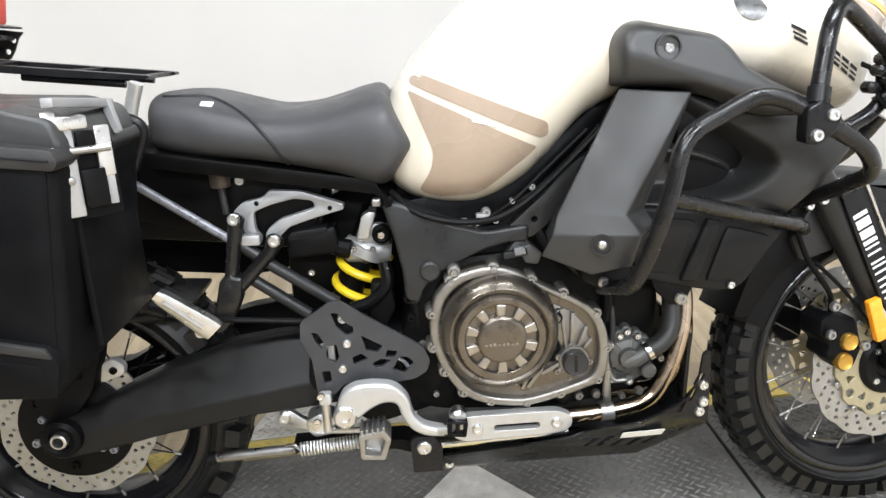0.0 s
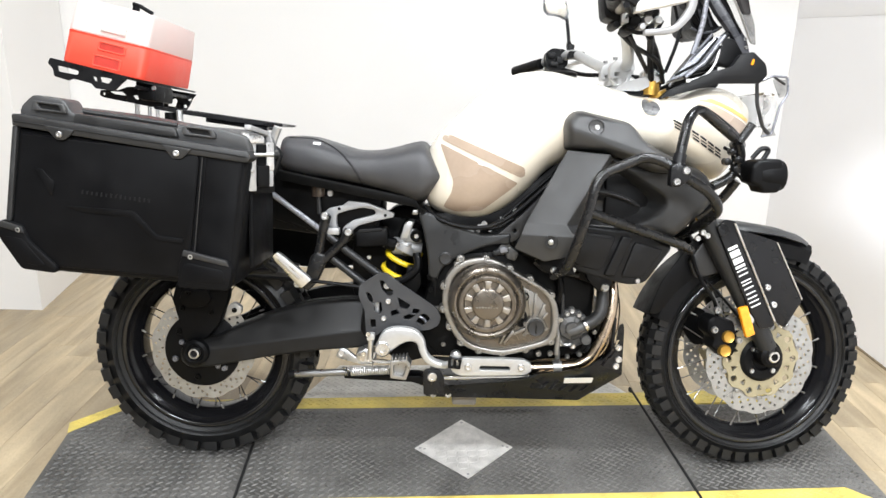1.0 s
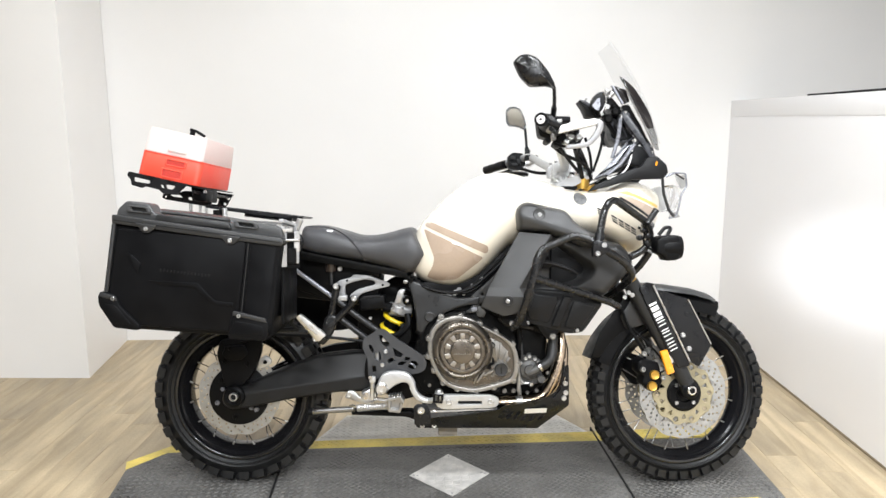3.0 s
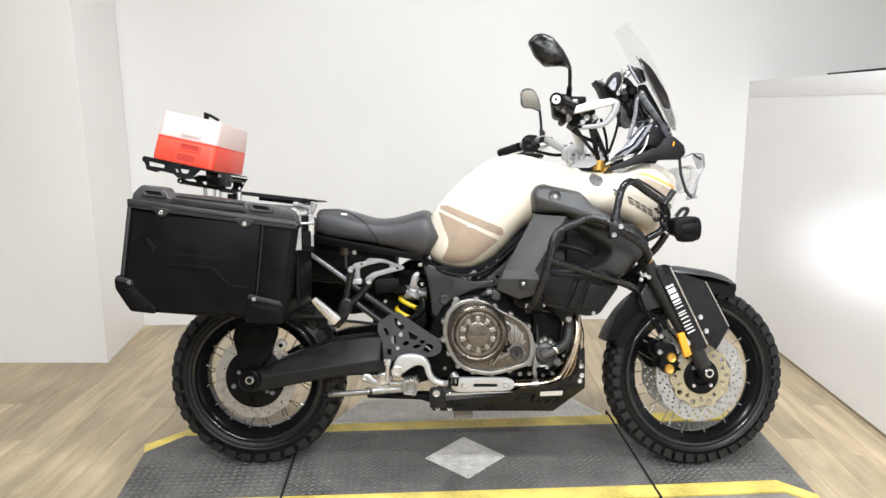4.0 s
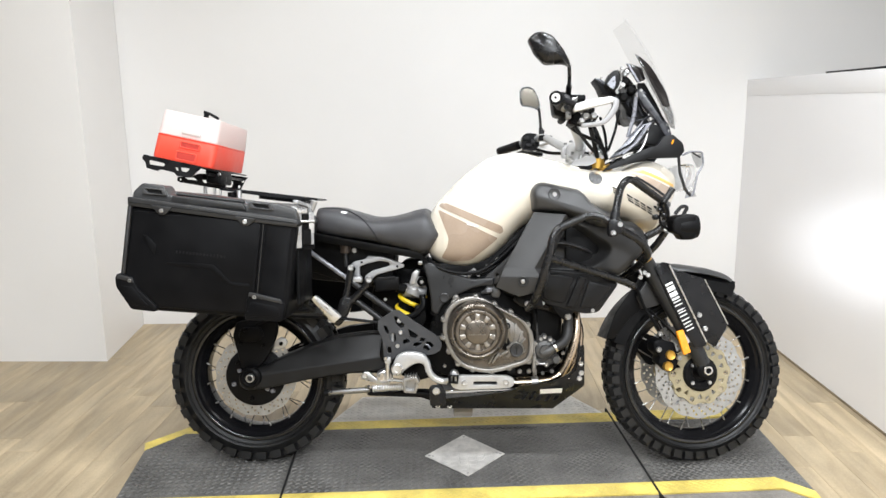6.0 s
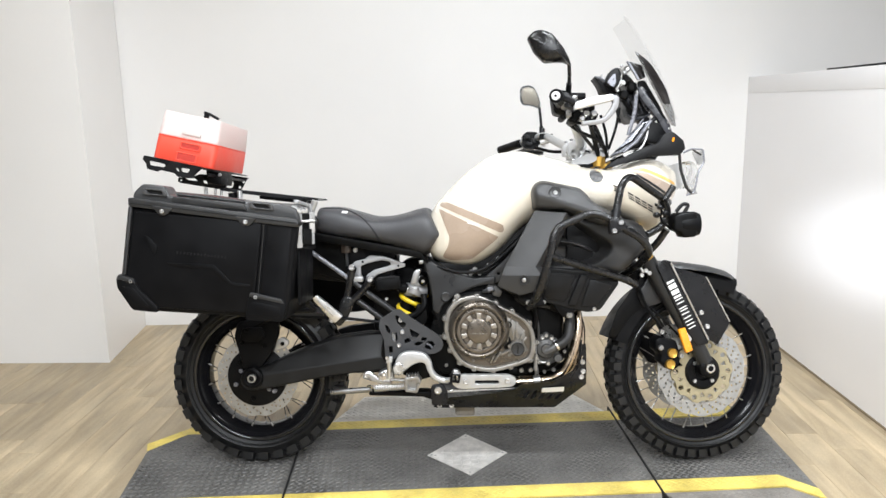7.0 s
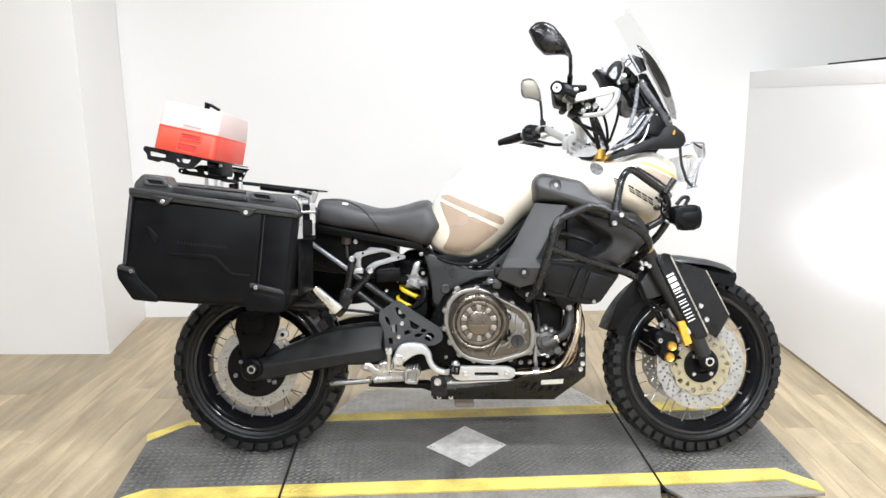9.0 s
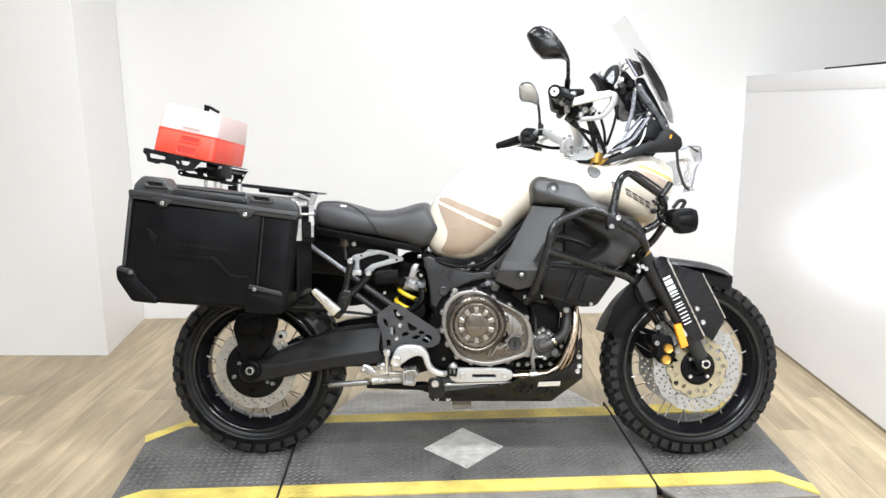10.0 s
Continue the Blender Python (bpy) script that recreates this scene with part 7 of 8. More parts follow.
# smoked blade along each side of the screen, its clear foot, bright edge strip and support
blade = [(p.x, p.y) for p in spline([(1.282, 1.373, 0), (1.300, 1.362, 0), (1.331, 1.334, 0), (1.355, 1.298, 0), (1.383, 1.249, 0), (1.396, 1.207, 0)], 3)] + [(1.391, 1.201), (1.380, 1.203), (1.366, 1.212), (1.334, 1.272), (1.306, 1.331)]
foot = rounded([(1.366, 1.212), (1.380, 1.203), (1.396, 1.206), (1.407, 1.176), (1.413, 1.130), (1.400, 1.136)], 0.003, 2)
sup = rounded([(1.296, 1.265), (1.318, 1.257), (1.346, 1.217), (1.374, 1.180), (1.399, 1.143), (1.410, 1.104), (1.414, 1.060), (1.392, 1.062), (1.378, 1.114), (1.365, 1.147), (1.341, 1.178), (1.315, 1.210), (1.296, 1.239)], 0.006, 2)
for s in (-1, 1):
    y = sorted((s * 0.131, s * 0.137))
    part("screen_trim", prism(blade, y[1], y[0], bevel=0.002, seg=2), M_SMOKE, screen, "smoked screen side blade")
    part("trim_foot", prism(foot, y[1], y[0]), M_HAZE, screen, "tinted clear foot of the blade")
    part("edge_strip", tube([(1.304, s * 0.136, 1.332), (1.333, s * 0.138, 1.272), (1.365, s * 0.138, 1.212), (1.399, s * 0.136, 1.140)], 0.0028, 8), M_STEEL, screen, "bright metal edge strip")
    y = sorted((s * 0.100, s * 0.122))
    part("support", prism(sup, y[1], y[0], bevel=0.005), M_COCKPIT, screen, "glossy blue-grey screen support")
    part("inner_web", prism(rounded([(1.300, 1.286), (1.324, 1.288), (1.368, 1.212), (1.398, 1.150), (1.376, 1.160), (1.338, 1.200), (1.304, 1.240)], 0.006, 2), s * 0.092, s * 0.084) if s < 0 else prism(rounded([(1.300, 1.286), (1.324, 1.288), (1.368, 1.212), (1.398, 1.150), (1.376, 1.160), (1.338, 1.200), (1.304, 1.240)], 0.006, 2), 0.092, 0.084), M_BLACK, screen)
    part("slot_rib", tube([(1.322, s * 0.122, 1.246), (1.352, s * 0.124, 1.204), (1.380, s * 0.123, 1.160)], 0.0030, 6), M_BLACK, screen)
part("bracket", prism(rounded([(1.259, 1.347), (1.272, 1.345), (1.309, 1.332), (1.322, 1.294), (1.297, 1.284)], 0.004, 2), -0.105, -0.116, bevel=0.003), M_SMOKE, screen, "dark angled screen bracket")
part("bracket_edge", prism([(1.259, 1.346), (1.267, 1.345), (1.301, 1.288), (1.295, 1.283)], -0.116, -0.121, bevel=0.001, seg=1), M_GREYMETAL, screen)
part("inner_panel", prism(rounded([(1.262, 1.284), (1.300, 1.284), (1.304, 1.240), (1.326, 1.196), (1.346, 1.176), (1.326, 1.165), (1.293, 1.160), (1.270, 1.177), (1.262, 1.215)], 0.006, 2), -0.080, 0.080, bevel=0.006), M_BLACK, screen)
for xa, za, xb, zb in ((1.284, 1.222, 1.302, 1.176), (1.300, 1.224, 1.320, 1.180), (1.268, 1.236, 1.276, 1.190)):
    part("panel_rib", tube([(xa, -0.084, za), (xb, -0.084, zb)], 0.0035, 8), M_COCKPIT, screen)
part("panel_edge", tube([(1.268, -0.082, 1.176), (1.294, -0.084, 1.163), (1.326, -0.084, 1.168), (1.345, -0.084, 1.180)], 0.004, 8), M_COCKPIT, screen)
for x, z in ((1.392, 1.146), (1.396, 1.126), (1.400, 1.106), (1.306, 1.258)):
    part("screw", bolt(x, -0.121, z, 0.0048, 0.004), M_STEEL, screen)
side_cowl = rounded([(1.172, 0.992), (1.211, 1.003), (1.320, 1.034), (1.418, 1.036), (1.434, 1.056), (1.428, 1.082), (1.396, 1.110), (1.366, 1.104), (1.346, 1.074), (1.298, 1.060), (1.240, 1.034), (1.196, 1.014)], 0.005, 2)
dc = part("cockpit_surround", prism(side_cowl, -0.150, -0.172, bevel=0.006), M_BUMPER, bike, "black cockpit surround")
part("left_side", prism(side_cowl, 0.150, 0.172, bevel=0.006), M_BLACK, dc)
part("inner_cowl", facets([
    [(1.196, -0.146, 1.036), (1.252, -0.150, 1.090), (1.305, -0.148, 1.146), (1.332, -0.146, 1.152), (1.318, -0.152, 1.096), (1.245, -0.152, 1.052)],
    [(1.200, -0.120, 1.030), (1.256, -0.120, 1.084), (1.307, -0.120, 1.138), (1.330, -0.120, 1.144), (1.320, -0.120, 1.090), (1.250, -0.120, 1.046)]], 0.004, 2), M_GREYMETAL, dc, "glossy grey inner cowl")
part("inner_fin", prism(rounded([(1.300, 1.086), (1.330, 1.150), (1.362, 1.142), (1.392, 1.096), (1.372, 1.070)], 0.008, 2), -0.118, -0.140, bevel=0.005), M_BLACK, dc)
part("cowl_rib", tube([(1.215, -0.153, 1.052), (1.270, -0.154, 1.084), (1.312, -0.153, 1.142)], 0.003, 8), M_BLACK, dc)
part("cowl_rib", tube([(1.236, -0.153, 1.048), (1.288, -0.155, 1.074), (1.322, -0.153, 1.124)], 0.0035, 8), M_BLACK, dc)
part("fin_edge", tube([(1.240, -0.156, 1.048), (1.285, -0.156, 1.086), (1.330, -0.154, 1.150)], 0.0045, 8), M_GREYMETAL, dc)
part("fin_plate", prism(rounded([(1.252, 1.050), (1.296, 1.070), (1.350, 1.128), (1.338, 1.150), (1.306, 1.098), (1.262, 1.066)], 0.005, 2), -0.122, -0.134, bevel=0.003), M_SATIN, dc)
part("clip", box(1.236, 1.246, -0.178, -0.172, 1.034, 1.042, bevel=0.002), M_WHITEP, dc)
part("inner_brace", tube([(1.252, -0.110, 1.062), (1.300, -0.112, 1.112), (1.352, -0.110, 1.160)], 0.008, 10), M_BUMPER, dc)
part("inner_brace", tube([(1.218, -0.100, 1.030), (1.262, -0.104, 1.092), (1.318, -0.100, 1.160)], 0.0035, 8), M_GREYMETAL, dc)
part("wire", tube(spline([(1.250, -0.160, 1.040), (1.285, -0.165, 1.052), (1.310, -0.160, 1.086), (1.322, -0.150, 1.130)], 5), 0.0028, 6), M_WHITEP, dc)
part("dash_panel", prism(rounded([(1.262, 1.060), (1.345, 1.076), (1.392, 1.112), (1.362, 1.150), (1.326, 1.142)], 0.008, 2), -0.060, 0.060, bevel=0.006), M_BLACK, dc)
# small amber chip painted in for a glint
part("indicator_glint", prism(rounded([(1.390, 1.080), (1.395, 1.094), (1.399, 1.090), (1.395, 1.077)], 0.0015, 1), -0.173, -0.175), M_AMBER, dc)
nav = part("display", prism(rounded([(1.158, 1.303), (1.176, 1.301), (1.204, 1.282), (1.238, 1.248), (1.214, 1.246), (1.186, 1.252), (1.176, 1.276)], 0.003, 2), -0.02, -0.09, bevel=0.004), M_BLACK, bike, "black instrument display")
part("display_hood", prism(rounded([(1.158, 1.304), (1.178, 1.302), (1.206, 1.282), (1.200, 1.276), (1.174, 1.292)], 0.002, 2), -0.088, -0.094, bevel=0.002), M_COCKPIT, nav)
part("navigator", prism(rounded([(1.189, 1.277), (1.205, 1.315), (1.222, 1.327), (1.242, 1.324), (1.249, 1.302), (1.240, 1.264), (1.226, 1.252)], 0.008, 2), -0.07, -0.118, bevel=0.006), M_BUMPER, nav, "dark navigation unit")
part("navigator_screen", prism(rounded([(1.196, 1.280), (1.214, 1.304), (1.222, 1.306), (1.224, 1.284), (1.219, 1.264), (1.207, 1.268)], 0.003, 2), -0.117, -0.1195), M_GREYMETAL, nav, "pale reflecting screen")
part("navigator_rim", tube(spline([(1.236, -0.120, 1.322), (1.243, -0.120, 1.302), (1.236, -0.120, 1.272), (1.224, -0.120, 1.255)], 5), 0.0030, 8), M_STEEL, nav)
part("mount", tube([(1.245, -0.09, 1.300), (1.272, -0.09, 1.285), (1.290, -0.09, 1.250)], 0.012, 10), M_ENGDARK, nav)
for x, z, r in ((1.262, 1.322, 0.011), (1.258, 1.290, 0.013), (1.276, 1.262, 0.014), (1.252, 1.238, 0.016), (1.300, 1.244, 0.012)):
    part("joint", lathe([(r, -0.07), (r, -0.110), (r * 0.6, -0.116)], 14, x, z), M_ENGDARK if r > 0.012 else M_STEEL, nav)
for p, q, r, mm in (((1.235, -0.12, 1.195), (1.200, -0.12, 1.062), 0.0045, M_BLACK), ((1.288, -0.128, 1.236), (1.262, -0.128, 1.106), 0.0065, M_GREYMETAL), ((1.120, -0.20, 1.160), (1.185, -0.10, 1.060), 0.0075, M_BLACK), ((1.140, -0.16, 1.150), (1.160, -0.12, 1.050), 0.0045, M_BLACK), ((1.215, 0.10, 1.20), (1.24, 0.10, 1.06), 0.005, M_BLACK)):
    part("stay", tube(spline([p, (Vector(p) + Vector(q)) / 2 + Vector((0.006, 0, 0.004)), q], 5), r, 8), mm, nav)
for pts, r, mm in (([(1.062, -0.30, 1.125), (1.110, -0.22, 1.085), (1.150, -0.14, 1.060)], 0.0055, M_BLACK), ([(1.110, -0.30, 1.122), (1.138, -0.20, 1.090), (1.166, -0.12, 1.040)], 0.0075, M_BLACK), ([(1.128, -0.25, 1.120), (1.160, -0.18, 1.098), (1.196, -0.12, 1.036)], 0.0060, M_BUMPER), ([(1.198, -0.10, 1.272), (1.222, -0.09, 1.226), (1.246, -0.08, 1.150)], 0.0040, M_BLACK), ([(1.232, -0.10, 1.260), (1.262, -0.09, 1.214), (1.290, -0.08, 1.180)], 0.0080, M_BLACK)):
    part("cable", tube(spline(pts, 6), r, 8), mm, nav)
for x, z, r, mm in ((1.176, 1.300, 0.004, M_STEEL), (1.242, 1.330, 0.006, M_STEEL), (1.252, 1.310, 0.006, M_STEEL), (1.246, 1.276, 0.008, M_SILVER), (1.228, 1.252, 0.006, M_STEEL)):
    part("fastener", bolt(x, -0.122, z, r, 0.006), mm, nav)
part("cable", tube(spline([(1.040, -0.30, 1.130), (1.085, -0.26, 1.105), (1.150, -0.2, 1.085), (1.188, -0.14, 1.058)], 6), 0.006, 8), M_BLACK, nav)
part("cable", tube(spline([(1.00, 0.26, 1.10), (1.06, 0.2, 1.08), (1.14, 0.12, 1.075), (1.20, 0.06, 1.06)], 6), 0.006, 8), M_BLACK, nav)

# head lamp with its clear guard
hl = part("head_lamp", prism(rounded([(1.410, 1.008), (1.444, 1.016), (1.456, 0.996), (1.452, 0.940), (1.436, 0.930), (1.412, 0.945)], 0.012, 2), -0.085, 0.085, bevel=0.01), M_SILVER, bike, "head lamp behind a clear guard")
part("lens", prism(rounded([(1.456, 1.022), (1.490, 1.014), (1.494, 0.985), (1.478, 0.930), (1.458, 0.930)], 0.010, 2), -0.105, 0.105, bevel=0.006), M_LENS, hl, "clear lamp lens")
part("guard_frame", tube(bend([(1.440, -0.125, 1.046), (1.468, -0.125, 1.058), (1.506, -0.122, 1.056), (1.510, -0.122, 1.015), (1.492, -0.122, 0.985), (1.478, -0.122, 0.916), (1.452, -0.122, 0.908)], 0.008), 0.0032, 8), M_GREYMETAL, hl)
part("guard_frame", tube(bend([(1.428, -0.128, 1.040), (1.432, -0.128, 0.990), (1.452, -0.125, 0.932), (1.470, -0.122, 0.915)], 0.01), 0.0050, 8), M_GREYPLAST, hl)
part("guard_frame", tube([(1.468, -0.124, 1.058), (1.500, -0.124, 1.038)], 0.003, 6), M_GREYPLAST, hl)
part("guard_plate", prism(rounded([(1.470, 1.050), (1.506, 1.050), (1.506, 1.012), (1.490, 1.004), (1.478, 1.030)], 0.004, 2), -0.1195, -0.1225), M_STEEL, hl)
part("guard_plate", prism(rounded([(1.456, 0.926), (1.478, 0.930), (1.490, 0.912), (1.452, 0.906)], 0.003, 2), -0.1195, -0.1225), M_STEEL, hl)

# ---- luggage rack ----
rk = part("luggage_rack", prism(rounded([(-0.336, 1.065), (-0.342, 1.052), (-0.330, 1.038), (-0.328, 1.020), (-0.293, 1.010), (-0.282, 1.015), (-0.236, 1.004), (-0.226, 0.992), (-0.178, 0.987), (-0.161, 1.004), (-0.140, 1.022)], 0.003, 2), -0.128, -0.134, bevel=0.001, seg=1,
          holes=[rounded([(-0.319, 1.047), (-0.265, 1.034), (-0.268, 1.024), (-0.318, 1.032)], 0.004, 2), rounded([(-0.232, 1.022), (-0.222, 1.019), (-0.220, 1.009), (-0.228, 1.011)], 0.002, 2), rounded([(-0.214, 1.021), (-0.182, 1.016), (-0.192, 1.004), (-0.210, 1.008)], 0.003, 2)]), M_SATIN, bike, "black slotted luggage rack")
top = [(-0.345, -0.132), (-0.128, -0.132), (-0.112, -0.10), (-0.104, 0.235), (-0.30, 0.235), (-0.345, 0.20)]
bm = flat(top, -0.004, 0.0)
bmesh.ops.transform(bm, verts=bm.verts, matrix=Matrix.Translation((0, 0, 0.988)) @ Matrix.Rotation(radians(12.4), 4, "Y"))
part("deck", bm, M_SATIN, rk)
low_plate = rounded([(-0.275, 0.996), (-0.278, 0.982), (-0.266, 0.976), (-0.110, 0.949), (-0.103, 0.992), (-0.139, 1.003), (-0.200, 1.006), (-0.229, 0.996)], 0.003, 2)
part("cross_plate", prism(low_plate, 0.003, -0.003, bevel=0.001, seg=1, holes=[rounded([(-0.252, 0.993), (-0.216, 0.992), (-0.206, 0.982), (-0.240, 0.986)], 0.003, 2), circle(-0.266, 0.986, 0.004, 8), rounded([(-0.190, 0.983), (-0.176, 0.984), (-0.172, 0.972), (-0.184, 0.974)], 0.002, 1)]), M_SATIN, rk)
far_plate = rounded([(-0.215, 1.020), (-0.089, 1.000), (-0.100, 0.990), (-0.112, 0.966), (-0.124, 0.950), (-0.200, 0.960)], 0.003, 2)
part("cross_plate", prism(far_plate, 0.213, 0.207, bevel=0.001, seg=1, holes=[rounded([(-0.172, 0.980), (-0.152, 0.988), (-0.146, 0.981), (-0.153, 0.962), (-0.176, 0.965)], 0.003, 2), circle(-0.110, 0.986, 0.0055, 10), circle(-0.124, 0.965, 0.0055, 10)]), M_SATIN, rk)
part("side_rail", tube([(-0.128, -0.120, 0.998), (-0.112, 0.21, 0.990)], 0.005, 8), M_SATIN, rk)
part("block", prism(rounded([(-0.159, 1.018), (-0.104, 1.008), (-0.106, 0.964), (-0.150, 0.970)], 0.008, 2), 0.06, -0.06, bevel=0.006), M_BLACK, rk)
part("bolt", bolt(-0.108, -0.060, 1.000, 0.006, 0.004), M_ALU, rk)
for x in (-0.181, -0.148, -0.127):
    part("post", tube([(x, 0.005, 0.895), (x, 0.005, 0.968)], 0.0065 if x < -0.17 else 0.005, 10), M_ALU, rk)
part("post", tube([(-0.034, -0.085, 0.890), (-0.034, -0.085, 0.944)], 0.0085, 10), M_ALU, rk)
part("post_clamp", tube([(-0.062, -0.07, 0.905), (-0.062, -0.07, 0.938)], 0.016, 14), M_BLACK, rk)
rail = rounded([(-0.10, 0.954), (-0.04, 0.947), (0.200, 0.918), (0.232, 0.914), (0.232, 0.909), (0.200, 0.909), (0.10, 0.918), (-0.04, 0.936), (-0.10, 0.946)], 0.0025, 2)
for y in (-0.085, 0.060):
    part("tail_rail", prism(rail, y, y + 0.025, bevel=0.002), M_SATIN, rk, "black tail rail")
for x, z in ((-0.06, 0.944), (0.09, 0.926), (0.205, 0.912)):
    part("cross_bar", box(x, x + 0.022, -0.062, 0.062, z - 0.004, z + 0.003, bevel=0.001, seg=1), M_SATIN, rk)
part("tail_tube", tube([(0.03, -0.070, 0.922), (0.190, -0.070, 0.902)], 0.006, 8), M_SATIN, rk)
part("tail_tube", tube([(0.03, 0.070, 0.922), (0.190, 0.070, 0.902)], 0.006, 8), M_SATIN, rk)
part("seat_strap_mount", tube(bend([(0.236, -0.155, 0.906), (0.225, -0.152, 0.880), (0.210, -0.150, 0.835)], 0.01), 0.0105, 12), M_SILVER, rk)
part("rack_tube", tube(bend([(0.05, -0.19, 0.885), (0.215, -0.19, 0.862), (0.25, -0.185, 0.845), (0.205, -0.185, 0.745), (0.19, -0.185, 0.60), (0.10, -0.185, 0.56)], 0.03), 0.009, 12), M_SATIN, rk)
part("tail_light", box(-0.15, -0.09, -0.07, 0.07, 0.82, 0.88, bevel=0.012), M_RED, bike, "red tail light")

# ---- side case ----
case = thing("side_case", "black plastic side case with grey lid and metal latch", "pannier", BIKE)
Y = -0.490
body = rounded([(-0.225, 0.892), (-0.252, 0.700), (-0.262, 0.666), (-0.226, 0.600), (-0.155, 0.590), (0.089, 0.573), (0.212, 0.566), (0.226, 0.640), (0.250, 0.836), (0.153, 0.850)], 0.012, 2)
part("body", prism(body, -0.235, Y + 0.006, bevel=0.014, seg=3), M_CASEBLK, case, "black textured plastic shell")
facep = rounded([(-0.212, 0.880), (-0.240, 0.700), (-0.246, 0.668), (-0.214, 0.612), (-0.150, 0.602), (0.120, 0.584), (0.152, 0.842)], 0.012, 2)
part("front_panel", prism(facep, Y + 0.008, Y, bevel=0.004), M_CASEBLK, case)
part("corner_panel", prism(rounded([(0.132, 0.584), (0.164, 0.842), (0.240, 0.832), (0.214, 0.640), (0.206, 0.576)], 0.008, 2), Y + 0.012, Y + 0.004, bevel=0.004), M_CASEBLK, case)
part("side_edge", prism(rounded([(-0.229, 0.894), (-0.218, 0.894), (-0.244, 0.700), (-0.256, 0.694)], 0.003, 2), Y + 0.030, Y - 0.001, bevel=0.002), M_GREYPLAST, case, "grey edge strip")
part("panel_line", tube([(0.158, Y - 0.001, 0.838), (0.130, Y - 0.001, 0.590)], 0.0013, 6), M_GREYPLAST, case)
# pressed relief and a worn embossed mark
rel = rounded([(-0.128, 0.732), (0.014, 0.724), (0.060, 0.674), (0.114, 0.668), (0.112, 0.658), (0.054, 0.664), (0.004, 0.712), (-0.095, 0.720)], 0.006, 3)
part("relief", prism(rel, Y + 0.001, Y - 0.0030, bevel=0.0028), M_CASEBLK, case)
part("relief", prism(rounded([(-0.190, 0.810), (-0.174, 0.808), (-0.148, 0.780), (-0.156, 0.750), (-0.168, 0.768)], 0.005, 3), Y + 0.001, Y - 0.0022, bevel=0.002), M_CASEBLK, case)
for i in range(15):
    x = -0.094 + 0.0098 * i
    z = 0.7610 - 0.0011 * i
    h = 0.0036 if i % 4 else 0.0046
    part("worn_letter_bar", prism([(x, z + h), (x + 0.0038, z + h), (x + 0.0023, z - h), (x - 0.0015, z - h)], Y, Y - 0.0006), M_BUMPER, case)
# lid
lid_low = rounded([(-0.228, 0.918), (-0.218, 0.918), (0.252, 0.852), (0.258, 0.838), (0.250, 0.828), (0.110, 0.846), (-0.090, 0.874), (-0.228, 0.894)], 0.004, 2)
part("lid_rim", prism(lid_low, -0.230, Y - 0.004, bevel=0.003), M_GREYPLAST, case, "grey lid rim")
lid = rounded([(-0.226, 0.912), (-0.222, 0.934), (-0.196, 0.958), (-0.132, 0.950), (-0.118, 0.922), (0.108, 0.894), (0.122, 0.904), (0.196, 0.896), (0.244, 0.882), (0.254, 0.848)], 0.008, 2)
part("lid", prism(lid, -0.405, -0.470, bevel=0.012, seg=3), M_FAIR, case, "grey moulded lid with carrying recesses")
lid_back = rounded([(-0.226, 0.910), (-0.214, 0.932), (-0.190, 0.940), (-0.055, 0.926), (0.090, 0.903), (0.200, 0.896), (0.244, 0.881), (0.254, 0.848)], 0.008, 2)
part("lid_top", prism(lid_back, -0.240, -0.415, bevel=0.012, seg=3), M_FAIR, case)
part("lid_step", prism(rounded([(-0.112, 0.900), (-0.106, 0.922), (0.098, 0.897), (0.106, 0.876)], 0.006, 2), -0.455, -0.480, bevel=0.008), M_GREYPLAST, case)
part("lid_rib", tube([(-0.100, -0.452, 0.926), (0.000, -0.452, 0.914), (0.094, -0.452, 0.902)], 0.005, 8), M_GREYPLAST, case)
# near-black bead drawn for the shade of the rim's groove
part("rim_groove", tube([(-0.222, Y - 0.0045, 0.903), (-0.100, Y - 0.0045, 0.888), (0.248, Y - 0.0045, 0.840)], 0.0016, 6), M_GAP, case)
for x, z in ((-0.160, 0.933), (0.146, 0.889)):
    rim = rounded([(x - 0.032, z + 0.013), (x + 0.032, z + 0.006), (x + 0.038, z - 0.013), (x - 0.034, z - 0.006)], 0.006, 2)
    hole = rounded([(x - 0.023, z + 0.008), (x + 0.022, z + 0.003), (x + 0.026, z - 0.008), (x - 0.016, z - 0.003)], 0.003, 2)
    part("grip_recess", prism(rim, -0.466, -0.4795, bevel=0.003, holes=[hole]), M_FAIR, case)
    # near-black sheet for the shade inside the carrying recess
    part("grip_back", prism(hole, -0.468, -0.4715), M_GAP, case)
for x, z in ((-0.130, 0.878), (0.107, 0.845)):
    part("tab", prism(rounded([(x - 0.032, z + 0.018), (x + 0.032, z + 0.009), (x + 0.010, z - 0.012), (x - 0.008, z - 0.011)], 0.006, 2), Y - 0.002, Y - 0.008, bevel=0.002), M_GREYPLAST, case)
    part("screw", bolt(x, Y - 0.008, z, 0.0065, 0.004), M_ALU, case)
# corner bumpers
cl_ = rounded([(-0.270, 0.690), (-0.262, 0.702), (-0.218, 0.690), (-0.208, 0.660), (-0.150, 0.604), (-0.156, 0.590), (-0.226, 0.598), (-0.268, 0.662)], 0.008, 3)
part("corner_bumper", prism(cl_, -0.36, Y - 0.008, bevel=0.004, seg=2), M_CASEBLK, case, "black moulded corner bumper")
